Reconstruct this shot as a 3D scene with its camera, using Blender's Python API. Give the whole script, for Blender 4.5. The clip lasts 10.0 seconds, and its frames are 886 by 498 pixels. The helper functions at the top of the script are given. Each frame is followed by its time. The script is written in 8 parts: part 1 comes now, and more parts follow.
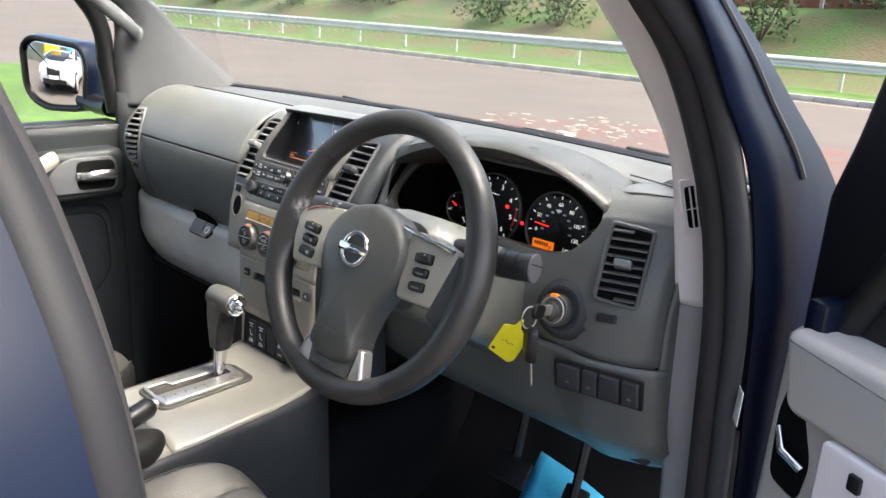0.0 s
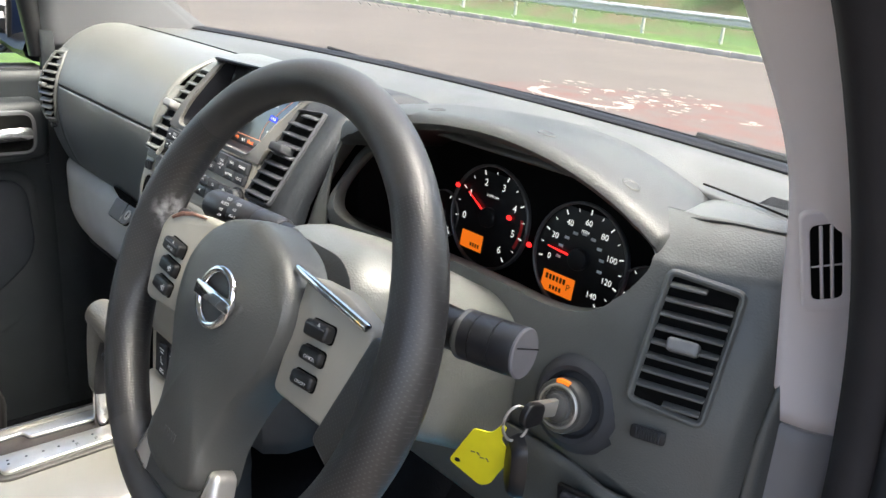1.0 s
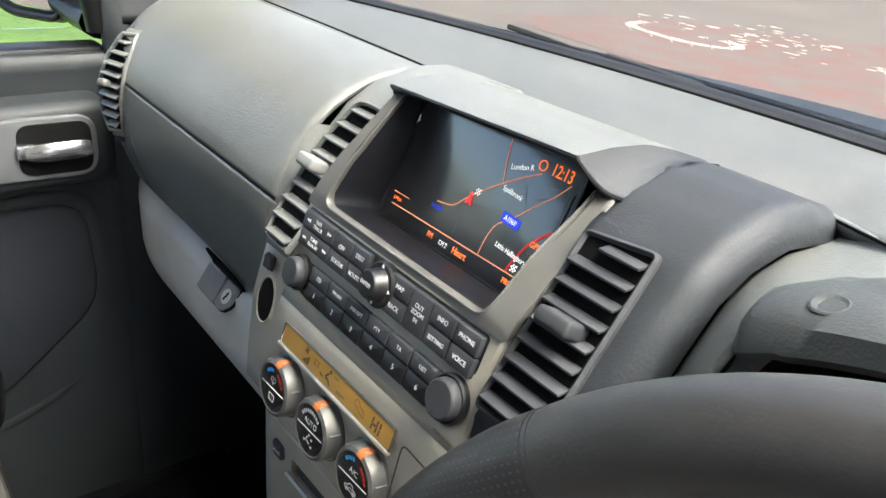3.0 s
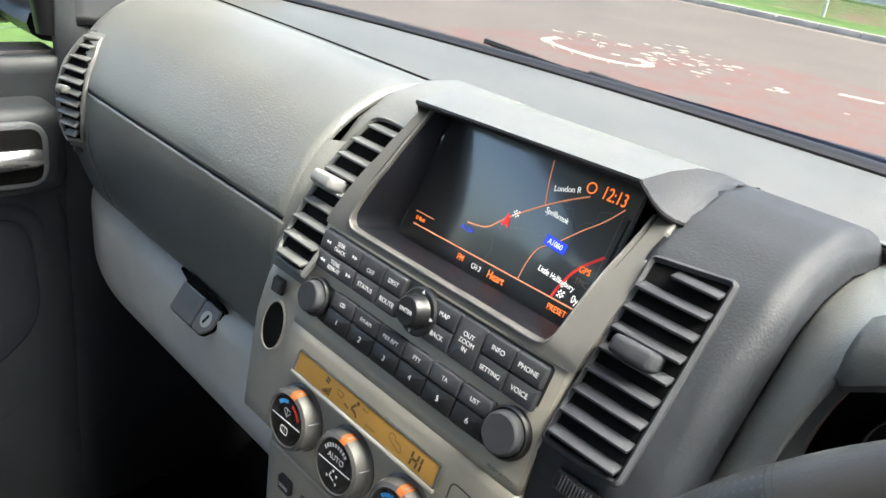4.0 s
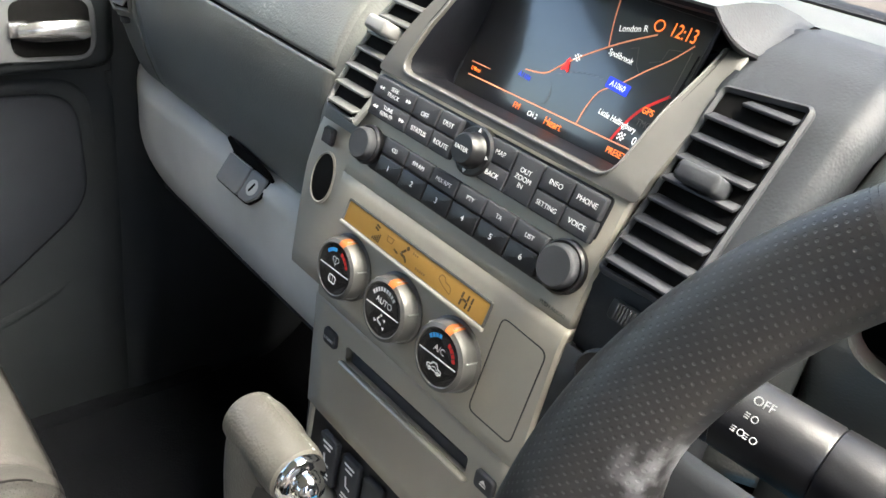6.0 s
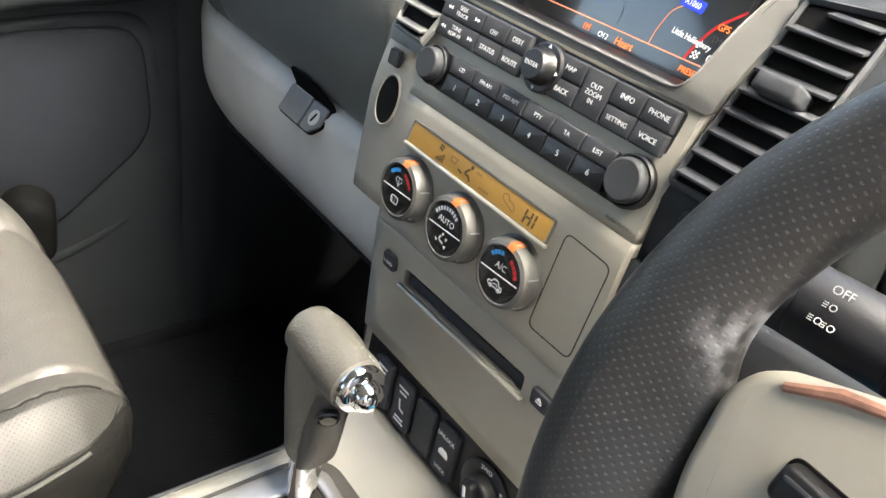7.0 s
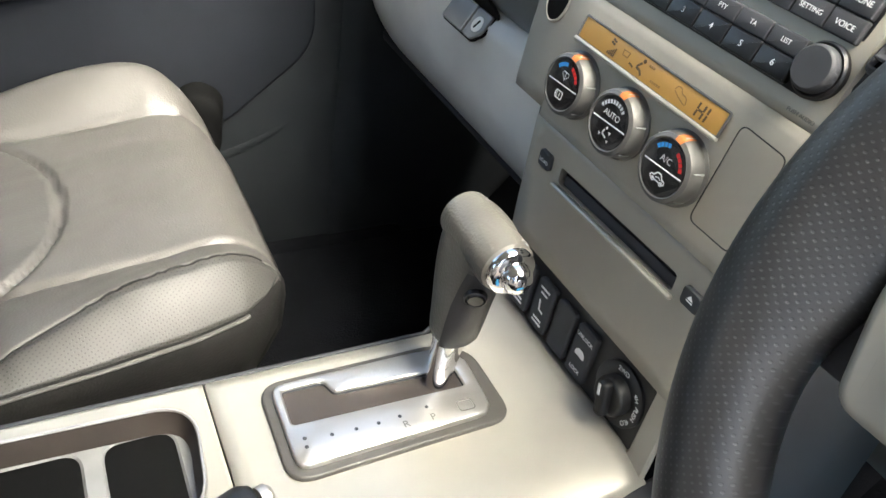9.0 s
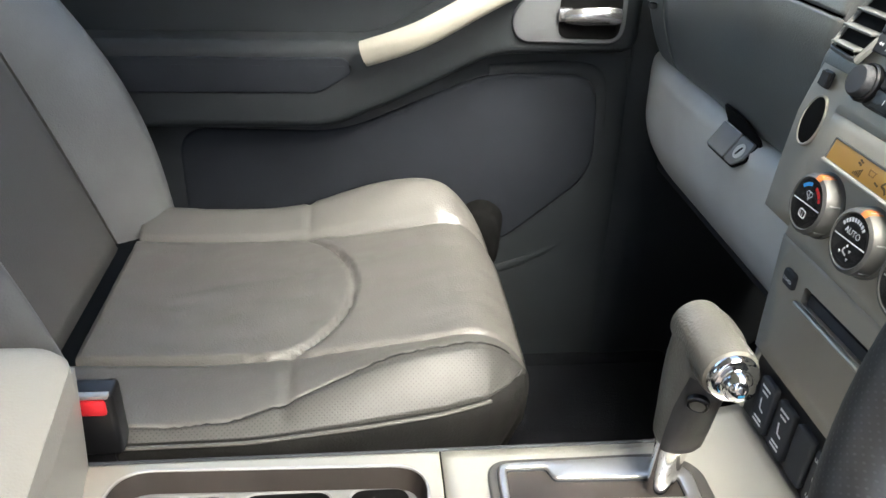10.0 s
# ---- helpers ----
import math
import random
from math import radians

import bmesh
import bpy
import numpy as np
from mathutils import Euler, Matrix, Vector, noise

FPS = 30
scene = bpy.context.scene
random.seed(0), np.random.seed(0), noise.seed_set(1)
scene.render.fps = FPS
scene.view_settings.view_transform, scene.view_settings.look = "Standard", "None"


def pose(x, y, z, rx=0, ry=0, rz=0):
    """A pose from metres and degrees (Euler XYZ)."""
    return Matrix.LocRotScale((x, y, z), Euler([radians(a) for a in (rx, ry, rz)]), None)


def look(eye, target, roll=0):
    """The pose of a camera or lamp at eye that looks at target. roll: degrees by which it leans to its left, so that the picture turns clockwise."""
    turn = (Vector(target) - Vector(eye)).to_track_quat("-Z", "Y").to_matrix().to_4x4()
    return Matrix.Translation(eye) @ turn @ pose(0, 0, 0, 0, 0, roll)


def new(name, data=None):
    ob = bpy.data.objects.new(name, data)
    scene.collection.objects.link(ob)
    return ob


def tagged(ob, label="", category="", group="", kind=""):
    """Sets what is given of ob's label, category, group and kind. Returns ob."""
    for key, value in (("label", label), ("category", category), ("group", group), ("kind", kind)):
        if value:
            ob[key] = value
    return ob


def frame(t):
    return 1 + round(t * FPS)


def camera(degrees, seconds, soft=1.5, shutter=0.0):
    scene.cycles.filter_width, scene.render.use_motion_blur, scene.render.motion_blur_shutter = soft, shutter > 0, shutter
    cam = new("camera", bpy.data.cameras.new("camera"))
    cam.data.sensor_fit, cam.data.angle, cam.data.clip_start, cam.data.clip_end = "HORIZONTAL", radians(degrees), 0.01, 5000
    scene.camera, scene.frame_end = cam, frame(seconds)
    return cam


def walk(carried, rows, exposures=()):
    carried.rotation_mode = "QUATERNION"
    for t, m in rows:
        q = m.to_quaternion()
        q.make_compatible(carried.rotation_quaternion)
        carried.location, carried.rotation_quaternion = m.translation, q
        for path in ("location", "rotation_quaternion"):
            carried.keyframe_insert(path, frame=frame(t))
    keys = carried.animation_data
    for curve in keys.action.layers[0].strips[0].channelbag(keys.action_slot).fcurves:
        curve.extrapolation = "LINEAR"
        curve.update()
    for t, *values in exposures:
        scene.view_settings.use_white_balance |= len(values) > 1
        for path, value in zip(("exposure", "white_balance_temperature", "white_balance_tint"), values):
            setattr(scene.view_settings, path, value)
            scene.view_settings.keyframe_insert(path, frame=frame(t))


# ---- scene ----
cam = camera(58.8, 10.0)
PATH = [
    (0, (1.135, 0.125, 1.516), (-0.153, 1.54, 0.931), 3.3),
    (0.5, (1.018, 0.347, 1.482), (-0.294, 1.73, 0.879), 4.3),
    (1, (0.899, 0.511, 1.461), (-0.451, 1.821, 0.784), 5.3),
    (1.5, (0.755, 0.616, 1.467), (-0.6, 1.898, 0.745), 6.6),
    (2, (0.581, 0.655, 1.475), (-0.818, 1.869, 0.718), 6.7),
    (2.5, (0.45, 0.696, 1.472), (-0.975, 1.831, 0.647), 5.5),
    (3, (0.377, 0.69, 1.465), (-1.014, 1.842, 0.607), 5.8),
    (3.2, (0.35, 0.679, 1.462), (-1.002, 1.877, 0.604), 6.6),
    (4.3, (0.299, 0.633, 1.449), (-0.942, 1.978, 0.641), 9.1),
    (4.5, (0.298, 0.63, 1.444), (-0.933, 1.976, 0.624), 9.4),
    (5, (0.3, 0.626, 1.421), (-0.925, 1.956, 0.568), 9.9),
    (5.5, (0.307, 0.624, 1.408), (-0.919, 1.917, 0.501), 9.9),
    (6.8, (0.321, 0.614, 1.367), (-0.952, 1.756, 0.33), 9.9),
    (7, (0.323, 0.605, 1.364), (-0.949, 1.734, 0.311), 10.2),
    (7.5, (0.325, 0.594, 1.352), (-0.957, 1.675, 0.262), 10.0),
    (8, (0.329, 0.586, 1.338), (-0.955, 1.614, 0.199), 10.1),
    (8.5, (0.334, 0.576, 1.329), (-0.967, 1.545, 0.159), 10.5),
    (9, (0.345, 0.569, 1.324), (-1.026, 1.418, 0.141), 10.2),
    (9.5, (0.375, 0.572, 1.325), (-1.164, 1.157, 0.19), 6.9),
    (10, (0.42, 0.588, 1.334), (-1.325, 0.774, 0.375), 1.9),
]
walk(cam, [(t, look(eye, target, roll)) for t, eye, target, roll in PATH], ((0.0, 2.08, 6800, 9), (1.0, 2.10, 6720, 8), (2.0, 1.88, 6650, 7), (3.5, 1.96, 6600, 6), (5.0, 2.14, 6600, 6), (7.0, 2.42, 7000, 8), (8.5, 2.42, 6900, 7), (10.0, 2.32, 6650, 6)))

# ---------------------------------------------------------------- light
world = bpy.data.worlds.new("sky")
scene.world = world
world.use_nodes = True
wn = world.node_tree
sky = wn.nodes.new("ShaderNodeTexSky")
sky.sky_type = "NISHITA"
sky.sun_disc = False
SUN_UP, SUN_ROUND = radians(57), radians(66)
sky.sun_elevation = SUN_UP
sky.sun_rotation = SUN_ROUND
sky.air_density, sky.dust_density = 1.0, 4.0
wn.links.new(sky.outputs[0], wn.nodes["Background"].inputs[0])
wn.nodes["Background"].inputs[1].default_value = 0.14
sun = new("sun", bpy.data.lights.new("sun", "SUN"))
sun.data.energy, sun.data.angle, sun.data.color = 2.5, radians(36), (1.0, 0.95, 0.88)
sun.matrix_world = look((0, 0, 0), (-math.sin(SUN_ROUND) * math.cos(SUN_UP), -math.cos(SUN_ROUND) * math.cos(SUN_UP), -math.sin(SUN_UP)))

# ---------------------------------------------------------------- materials
def material(name, base, rough=0.5, metal=0.0, grain=None, blotch=None, coat=0.0, emit=0.0, spec=0.5, second=None):
    """grain: (size in metres, bump strength); blotch: (size in metres, how far the colour varies)."""
    m = bpy.data.materials.new(name)
    m.use_nodes = True
    nt = m.node_tree
    b = nt.nodes["Principled BSDF"]
    b.inputs["Base Color"].default_value = (*base, 1)
    b.inputs["Roughness"].default_value = rough
    b.inputs["Metallic"].default_value = metal
    b.inputs["Coat Weight"].default_value = coat
    b.inputs["Specular IOR Level"].default_value = spec
    if emit:
        b.inputs["Emission Color"].default_value = (*base, 1)
        b.inputs["Emission Strength"].default_value = emit
    co = nt.nodes.new("ShaderNodeTexCoord")
    if blotch:
        n1 = nt.nodes.new("ShaderNodeTexNoise")
        n1.inputs["Scale"].default_value = 1 / blotch[0]
        n1.inputs["Detail"].default_value = 5
        nt.links.new(co.outputs["Object"], n1.inputs["Vector"])
        mix = nt.nodes.new("ShaderNodeMix")
        mix.data_type = "RGBA"
        low = second or tuple(c * (1 - blotch[1]) for c in base)
        high = base if second else tuple(min(1, c * (1 + blotch[1])) for c in base)
        mix.inputs["A"].default_value = (*low, 1)
        mix.inputs["B"].default_value = (*high, 1)
        ramp = nt.nodes.new("ShaderNodeMapRange")
        ramp.inputs["From Min"].default_value = 0.3
        ramp.inputs["From Max"].default_value = 0.7
        nt.links.new(n1.outputs["Fac"], ramp.inputs["Value"])
        nt.links.new(ramp.outputs["Result"], mix.inputs["Factor"])
        nt.links.new(mix.outputs["Result"], b.inputs["Base Color"])
        rr = nt.nodes.new("ShaderNodeMapRange")
        rr.inputs["To Min"].default_value = rough * 0.88
        rr.inputs["To Max"].default_value = min(1, rough * 1.12)
        nt.links.new(n1.outputs["Fac"], rr.inputs["Value"])
        nt.links.new(rr.outputs["Result"], b.inputs["Roughness"])
    if grain:
        n2 = nt.nodes.new("ShaderNodeTexVoronoi" if len(grain) > 2 else "ShaderNodeTexNoise")
        n2.inputs["Scale"].default_value = 1 / grain[0]
        if len(grain) > 2:
            n2.feature = "SMOOTH_F1"
            out = n2.outputs["Distance"]
        else:
            n2.inputs["Detail"].default_value = 3
            out = n2.outputs["Fac"]
        nt.links.new(co.outputs["Object"], n2.inputs["Vector"])
        bp = nt.nodes.new("ShaderNodeBump")
        bp.inputs["Strength"].default_value = grain[1]
        bp.inputs["Distance"].default_value = grain[0] * 0.4
        nt.links.new(out, bp.inputs["Height"])
        nt.links.new(bp.outputs["Normal"], b.inputs["Normal"])
    return m


def glass_material(name, tint=(1, 1, 1), rough=0.0, ior=1.45):
    m = material(name, tint, rough)
    b = m.node_tree.nodes["Principled BSDF"]
    b.inputs["Transmission Weight"].default_value = 1
    b.inputs["IOR"].default_value = ior
    return m


DASH = material("grained_dash_plastic", (0.110, 0.113, 0.107), 0.38, grain=(0.0016, 0.35, 1), blotch=(0.12, 0.12))
DASH_TOP = material("grained_dash_top", (0.072, 0.073, 0.070), 0.46, grain=(0.0016, 0.35, 1), blotch=(0.15, 0.1))
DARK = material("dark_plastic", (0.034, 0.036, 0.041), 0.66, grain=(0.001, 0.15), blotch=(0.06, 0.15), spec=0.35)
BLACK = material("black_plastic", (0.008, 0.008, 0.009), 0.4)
# near-black stands in for shade in vents and recesses; black parts share it
VOIDM = material("shade_and_part_black", (0.004, 0.004, 0.004), 0.8, spec=0.08)
SILVER = material("satin_silver_paint", (0.34, 0.316, 0.268), 0.5, metal=0.15, grain=(0.0006, 0.06), blotch=(0.09, 0.06))
CONSOLE = material("console_silver_paint", (0.37, 0.352, 0.305), 0.30, metal=0.35, grain=(0.0006, 0.05), blotch=(0.1, 0.06))
BAND = material("grey_knee_plastic", (0.60, 0.588, 0.555), 0.46, grain=(0.0014, 0.25, 1), blotch=(0.1, 0.1))
# pale trim, raised in colour for light missing on the right pillar
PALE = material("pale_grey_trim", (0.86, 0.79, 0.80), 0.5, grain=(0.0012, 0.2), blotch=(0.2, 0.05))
# bolster leather raised in colour where the backrest gets too little light
BOLSTER = material("lightened_bolster_leather", (0.115, 0.115, 0.113), 0.38, grain=(0.002, 0.35, 1), blotch=(0.08, 0.12))
GATEM = material("gate_surround_plastic", (0.060, 0.056, 0.050), 0.45, grain=(0.0012, 0.15), blotch=(0.05, 0.08))
GATESTEEL = material("gate_plate_metal", (0.52, 0.505, 0.48), 0.30, metal=0.8, grain=(0.0008, 0.06), blotch=(0.04, 0.06))
# grey raised in colour for open-door light on the right kick panel
GREY = material("lightened_grey_trim", (0.32, 0.305, 0.31), 0.6, grain=(0.0012, 0.2), blotch=(0.2, 0.06))
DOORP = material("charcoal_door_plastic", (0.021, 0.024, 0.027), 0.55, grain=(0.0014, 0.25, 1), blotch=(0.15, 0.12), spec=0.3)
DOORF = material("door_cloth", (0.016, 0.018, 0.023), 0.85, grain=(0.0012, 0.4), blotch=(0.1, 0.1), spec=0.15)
LEATHER = material("grey_leather", (0.086, 0.081, 0.074), 0.47, grain=(0.002, 0.3, 1), blotch=(0.3, 0.05))
LEATHER_D = material("dark_grey_leather", (0.014, 0.0135, 0.013), 0.5, grain=(0.002, 0.35, 1), blotch=(0.08, 0.12), spec=0.2)
RIM = material("black_rim_leather", (0.030, 0.029, 0.029), 0.46, grain=(0.0012, 0.15, 1), blotch=(0.05, 0.25), spec=0.6)
HUB = material("hub_plastic", (0.066, 0.066, 0.062), 0.42, grain=(0.0014, 0.25, 1), blotch=(0.06, 0.1))
CHROME = material("chrome", (0.75, 0.75, 0.76), 0.09, metal=1.0)
STEEL = material("brushed_steel", (0.50, 0.48, 0.45), 0.38, metal=0.75, grain=(0.0008, 0.08), blotch=(0.05, 0.08))
# navy body paint darkened and dulled in place of dark reflections
JAMB = material("darkened_jamb_paint", (0.0025, 0.005, 0.015), 0.38, blotch=(0.4, 0.15), spec=0.10)
# chrome darkened in colour, a dark reflection on the passenger door handle
DARK_CHROME = material("darkened_chrome", (0.42, 0.42, 0.43), 0.22, metal=0.9, blotch=(0.03, 0.1))
SEALGREY = material("worn_seal_plastic", (0.028, 0.026, 0.028), 0.75, grain=(0.0015, 0.2), blotch=(0.1, 0.2), spec=0.25)
RUBBER = material("rubber_seal", (0.012, 0.0125, 0.015), 0.62, grain=(0.002, 0.2), blotch=(0.1, 0.2), spec=0.25)
CARPET = material("dark_carpet", (0.0065, 0.007, 0.0085), 0.95, grain=(0.003, 1.0), blotch=(0.12, 0.3), spec=0.06)
NAVY = material("navy_car_paint", (0.003, 0.007, 0.022), 0.30, coat=0.15, spec=0.35, blotch=(0.6, 0.1))
HEADLINER = material("headliner_cloth", (0.5, 0.49, 0.47), 0.9, grain=(0.002, 0.3), blotch=(0.3, 0.05))
WHITEM = material("white_print", (0.75, 0.75, 0.75), 0.6)
RIM_PERF = material("perforated_rim_leather", (0.018, 0.0172, 0.0175), 0.44, blotch=(0.05, 0.25), spec=0.6)
GREYPRINT = material("grey_print", (0.12, 0.115, 0.1), 0.6)
LCD = material("amber_lcd", (0.36, 0.2, 0.045), 0.35, blotch=(0.08, 0.06))
LCDFAINT = material("faint_lcd_ink", (0.19, 0.105, 0.028), 0.5)
LCDINK = material("lcd_ink", (0.06, 0.035, 0.012), 0.5)
SCREEN = material("screen_black", (0.014, 0.014, 0.015), 0.35, coat=1.0, spec=0.9)
SCREEN.node_tree.nodes["Principled BSDF"].inputs["Coat IOR"].default_value = 1.85
SCREEN.node_tree.nodes["Principled BSDF"].inputs["Coat Roughness"].default_value = 0.12
ORANGE = material("orange_lamp", (0.80, 0.16, 0.01), 0.5, emit=0.22)
ORANGE_T = material("orange_screen_print", (1.0, 0.2, 0.04), 0.5, emit=0.3)
RED_L = material("red_lamp", (1.0, 0.02, 0.02), 0.5, emit=0.6)
WHITE_L = material("white_screen_print", (0.9, 0.9, 0.88), 0.5, emit=0.2)
BLUE_L = material("blue_screen_sign", (0.02, 0.05, 0.6), 0.5, emit=0.25)
ROUTE = material("route_orange", (0.8, 0.3, 0.16), 0.5, emit=0.12)
REDP = material("red_print", (0.7, 0.03, 0.03), 0.5)
BLUEP = material("blue_print", (0.03, 0.3, 0.7), 0.5)
ORANGEP = material("orange_print", (0.36, 0.10, 0.02), 0.5)
YELLOW = material("yellow_plastic_tag", (0.85, 0.75, 0.02), 0.5, blotch=(0.02, 0.05))
GLASS = glass_material("clear_glass", (0.97, 0.99, 0.98), ior=1.02)
WINDSCREEN = glass_material("windscreen_glass", (0.97, 0.99, 0.98), ior=1.22)
MIRROR = material("mirror_glass", (0.9, 0.9, 0.9), 0.01, metal=1.0)



def perforate(m, pitch, dot, dimple=0.4, wear=None, lie=(-67.8, 0, 0)):
    """Rows of small holes with worn pale rims; wear: a place and radius where the skin is scuffed."""
    nt = m.node_tree
    b = nt.nodes["Principled BSDF"]
    co = nt.nodes.new("ShaderNodeTexCoord")
    vo = nt.nodes.new("ShaderNodeTexVoronoi")
    vo.inputs["Scale"].default_value = 1 / pitch
    vo.inputs["Randomness"].default_value = 0.0
    vo.voronoi_dimensions = "2D"
    turn = nt.nodes.new("ShaderNodeMapping")
    turn.inputs["Rotation"].default_value = tuple(radians(a) for a in lie)
    nt.links.new(co.outputs["Object"], turn.inputs["Vector"])
    nt.links.new(turn.outputs["Vector"], vo.inputs["Vector"])
    edge = nt.nodes.new("ShaderNodeMapRange")
    edge.inputs["From Min"].default_value, edge.inputs["From Max"].default_value = 0.24, 0.14
    nt.links.new(vo.outputs["Distance"], edge.inputs["Value"])
    mix = nt.nodes.new("ShaderNodeMix")
    mix.data_type = "RGBA"
    mix.inputs["B"].default_value = (*dot, 1)
    old = b.inputs["Base Color"].links
    if old:
        nt.links.new(old[0].from_socket, mix.inputs["A"])
    nt.links.new(edge.outputs["Result"], mix.inputs["Factor"])
    last = mix
    if wear:
        gap = nt.nodes.new("ShaderNodeVectorMath")
        gap.operation = "DISTANCE"
        gap.inputs[1].default_value = wear[0]
        nt.links.new(co.outputs["Object"], gap.inputs[0])
        near = nt.nodes.new("ShaderNodeMapRange")
        near.inputs["From Min"].default_value, near.inputs["From Max"].default_value = wear[1], wear[1] * 0.3
        nt.links.new(gap.outputs["Value"], near.inputs["Value"])
        no = nt.nodes.new("ShaderNodeTexNoise")
        no.inputs["Scale"].default_value = 110
        no.inputs["Detail"].default_value = 6
        nt.links.new(co.outputs["Object"], no.inputs["Vector"])
        cut = nt.nodes.new("ShaderNodeMapRange")
        cut.inputs["From Min"].default_value, cut.inputs["From Max"].default_value = 0.42, 0.66
        nt.links.new(no.outputs["Fac"], cut.inputs["Value"])
        both = nt.nodes.new("ShaderNodeMath")
        both.operation = "MULTIPLY"
        nt.links.new(near.outputs["Result"], both.inputs[0])
        nt.links.new(cut.outputs["Result"], both.inputs[1])
        scuff = nt.nodes.new("ShaderNodeMix")
        scuff.data_type = "RGBA"
        scuff.inputs["B"].default_value = (0.24, 0.235, 0.245, 1)
        nt.links.new(mix.outputs["Result"], scuff.inputs["A"])
        nt.links.new(both.outputs["Value"], scuff.inputs["Factor"])
        last = scuff
    nt.links.new(last.outputs["Result"], b.inputs["Base Color"])
    bp = nt.nodes.new("ShaderNodeBump")
    bp.inputs["Strength"].default_value = dimple
    bp.inputs["Distance"].default_value = 0.0006
    bp.invert = True
    nt.links.new(edge.outputs["Result"], bp.inputs["Height"])
    nt.links.new(bp.outputs["Normal"], b.inputs["Normal"])
    return m


perforate(RIM_PERF, 0.0026, (0.034, 0.034, 0.034), 0.2, ((0.243, 0.803, 1.229), 0.022), (-67.8, 0, 45))
SEAT_PERF = material("perforated_seat_leather", (0.046, 0.044, 0.040), 0.52, blotch=(0.3, 0.05))
perforate(SEAT_PERF, 0.0034, (0.020, 0.019, 0.018), 0.3, None, (0, -50, 45))
TRAYM = material("brown_black_tray", (0.035, 0.028, 0.024), 0.5, grain=(0.0012, 0.2), blotch=(0.05, 0.15))
# navy paint with its gloss cut to keep bright sky reflections off
MATT_NAVY = material("matt_navy_paint", (0.003, 0.007, 0.020), 0.45, blotch=(0.5, 0.15), spec=0.15)
# taupe raised in colour to make up the sky light on the lining
TAUPE = material("lightened_taupe_trim", (0.46, 0.44, 0.415), 0.6, grain=(0.0014, 0.25, 1), blotch=(0.2, 0.06))
STALKM = material("stalk_black_plastic", (0.014, 0.014, 0.016), 0.42, grain=(0.001, 0.12), blotch=(0.03, 0.15))
# grey carries the sky's reflection on the flat end of the black stalk
ENDCAP = material("sky_reflecting_end_cap", (0.13, 0.125, 0.135), 0.5, grain=(0.001, 0.1), blotch=(0.03, 0.1))
STALKINK = material("grey_white_print", (0.42, 0.42, 0.42), 0.6)
SCUFFED = material("scuffed_brown_edge", (0.24, 0.12, 0.085), 0.6, grain=(0.002, 0.3), blotch=(0.006, 0.4))
# dash plastic darkened in colour, standing in for shade on the instrument hood
HOODM = material("darkened_hood_plastic", (0.044, 0.046, 0.045), 0.48, grain=(0.0016, 0.30, 1), blotch=(0.12, 0.12), spec=0.5)
LIDM = material("pale_beige_lid_hide", (0.36, 0.335, 0.285), 0.45, grain=(0.002, 0.35, 1), blotch=(0.2, 0.06))
RECESSM = material("recess_black", (0.006, 0.0065, 0.009), 0.45, grain=(0.0016, 0.15), blotch=(0.05, 0.1), spec=0.2)
# dash plastic darkened in colour, in place of shade on pod and hollow
PODM = material("shaded_pod_plastic", (0.023, 0.026, 0.031), 0.62, grain=(0.0016, 0.3, 1), blotch=(0.12, 0.1), spec=0.35)
# satin silver darkened in colour so the frame reads as less brightly lit
FRAMEM = material("darkened_frame_paint", (0.085, 0.082, 0.076), 0.58, metal=0.15, grain=(0.0006, 0.06), blotch=(0.05, 0.06))
LATCH = material("latch_grey_plastic", (0.19, 0.19, 0.19), 0.42, grain=(0.001, 0.1), blotch=(0.03, 0.1))
# left pillar grey darkened in colour to stand in for shade there
PILLAR = material("darkened_grey_trim", (0.075, 0.078, 0.085), 0.65, grain=(0.0012, 0.2), blotch=(0.2, 0.06))
GRIP = material("gear_grip_leather", (0.085, 0.08, 0.07), 0.36, grain=(0.002, 0.35, 1), blotch=(0.03, 0.15))
RIMSTEEL = material("dark_satin_metal", (0.11, 0.108, 0.104), 0.45, metal=0.4, blotch=(0.02, 0.1))
# ---------------------------------------------------------------- mesh helpers
X, Y, Z = Vector((1, 0, 0)), Vector((0, 1, 0)), Vector((0, 0, 1))


def plane_at(o, right=(1, 0, 0), up=(0, 0, 1)):
    """Local x right, y up along a face, z out of it."""
    r, u = Vector(right).normalized(), Vector(up).normalized()
    n = r.cross(u).normalized()
    u = n.cross(r)
    m = Matrix((r, u, n)).transposed().to_4x4()
    m.translation = o
    return m


def moved(bm, m=None):
    if m is not None:
        bm.transform(m)
    return bm


def box(sx, sy, sz, bev=0.002, seg=2, m=None):
    bm = bmesh.new()
    bmesh.ops.create_cube(bm, size=1)
    bmesh.ops.scale(bm, vec=(sx, sy, sz), verts=bm.verts)
    if bev:
        bmesh.ops.bevel(bm, geom=bm.edges[:], offset=min(bev, 0.49 * min(sx, sy, sz)), segments=seg, affect="EDGES", profile=0.5)
    return moved(bm, m)


def roundpoly(pts, r, n=5):
    out = []
    for i, p in enumerate(pts):
        p = Vector(p)
        a, b = Vector(pts[i - 1]), Vector(pts[(i + 1) % len(pts)])
        da, db = (a - p), (b - p)
        k = min(r, da.length * 0.49, db.length * 0.49)
        s, e = p + da.normalized() * k, p + db.normalized() * k
        for j in range(n + 1):
            t = j / n
            out.append(tuple((1 - t) ** 2 * s + 2 * t * (1 - t) * p + t * t * e))
    return out


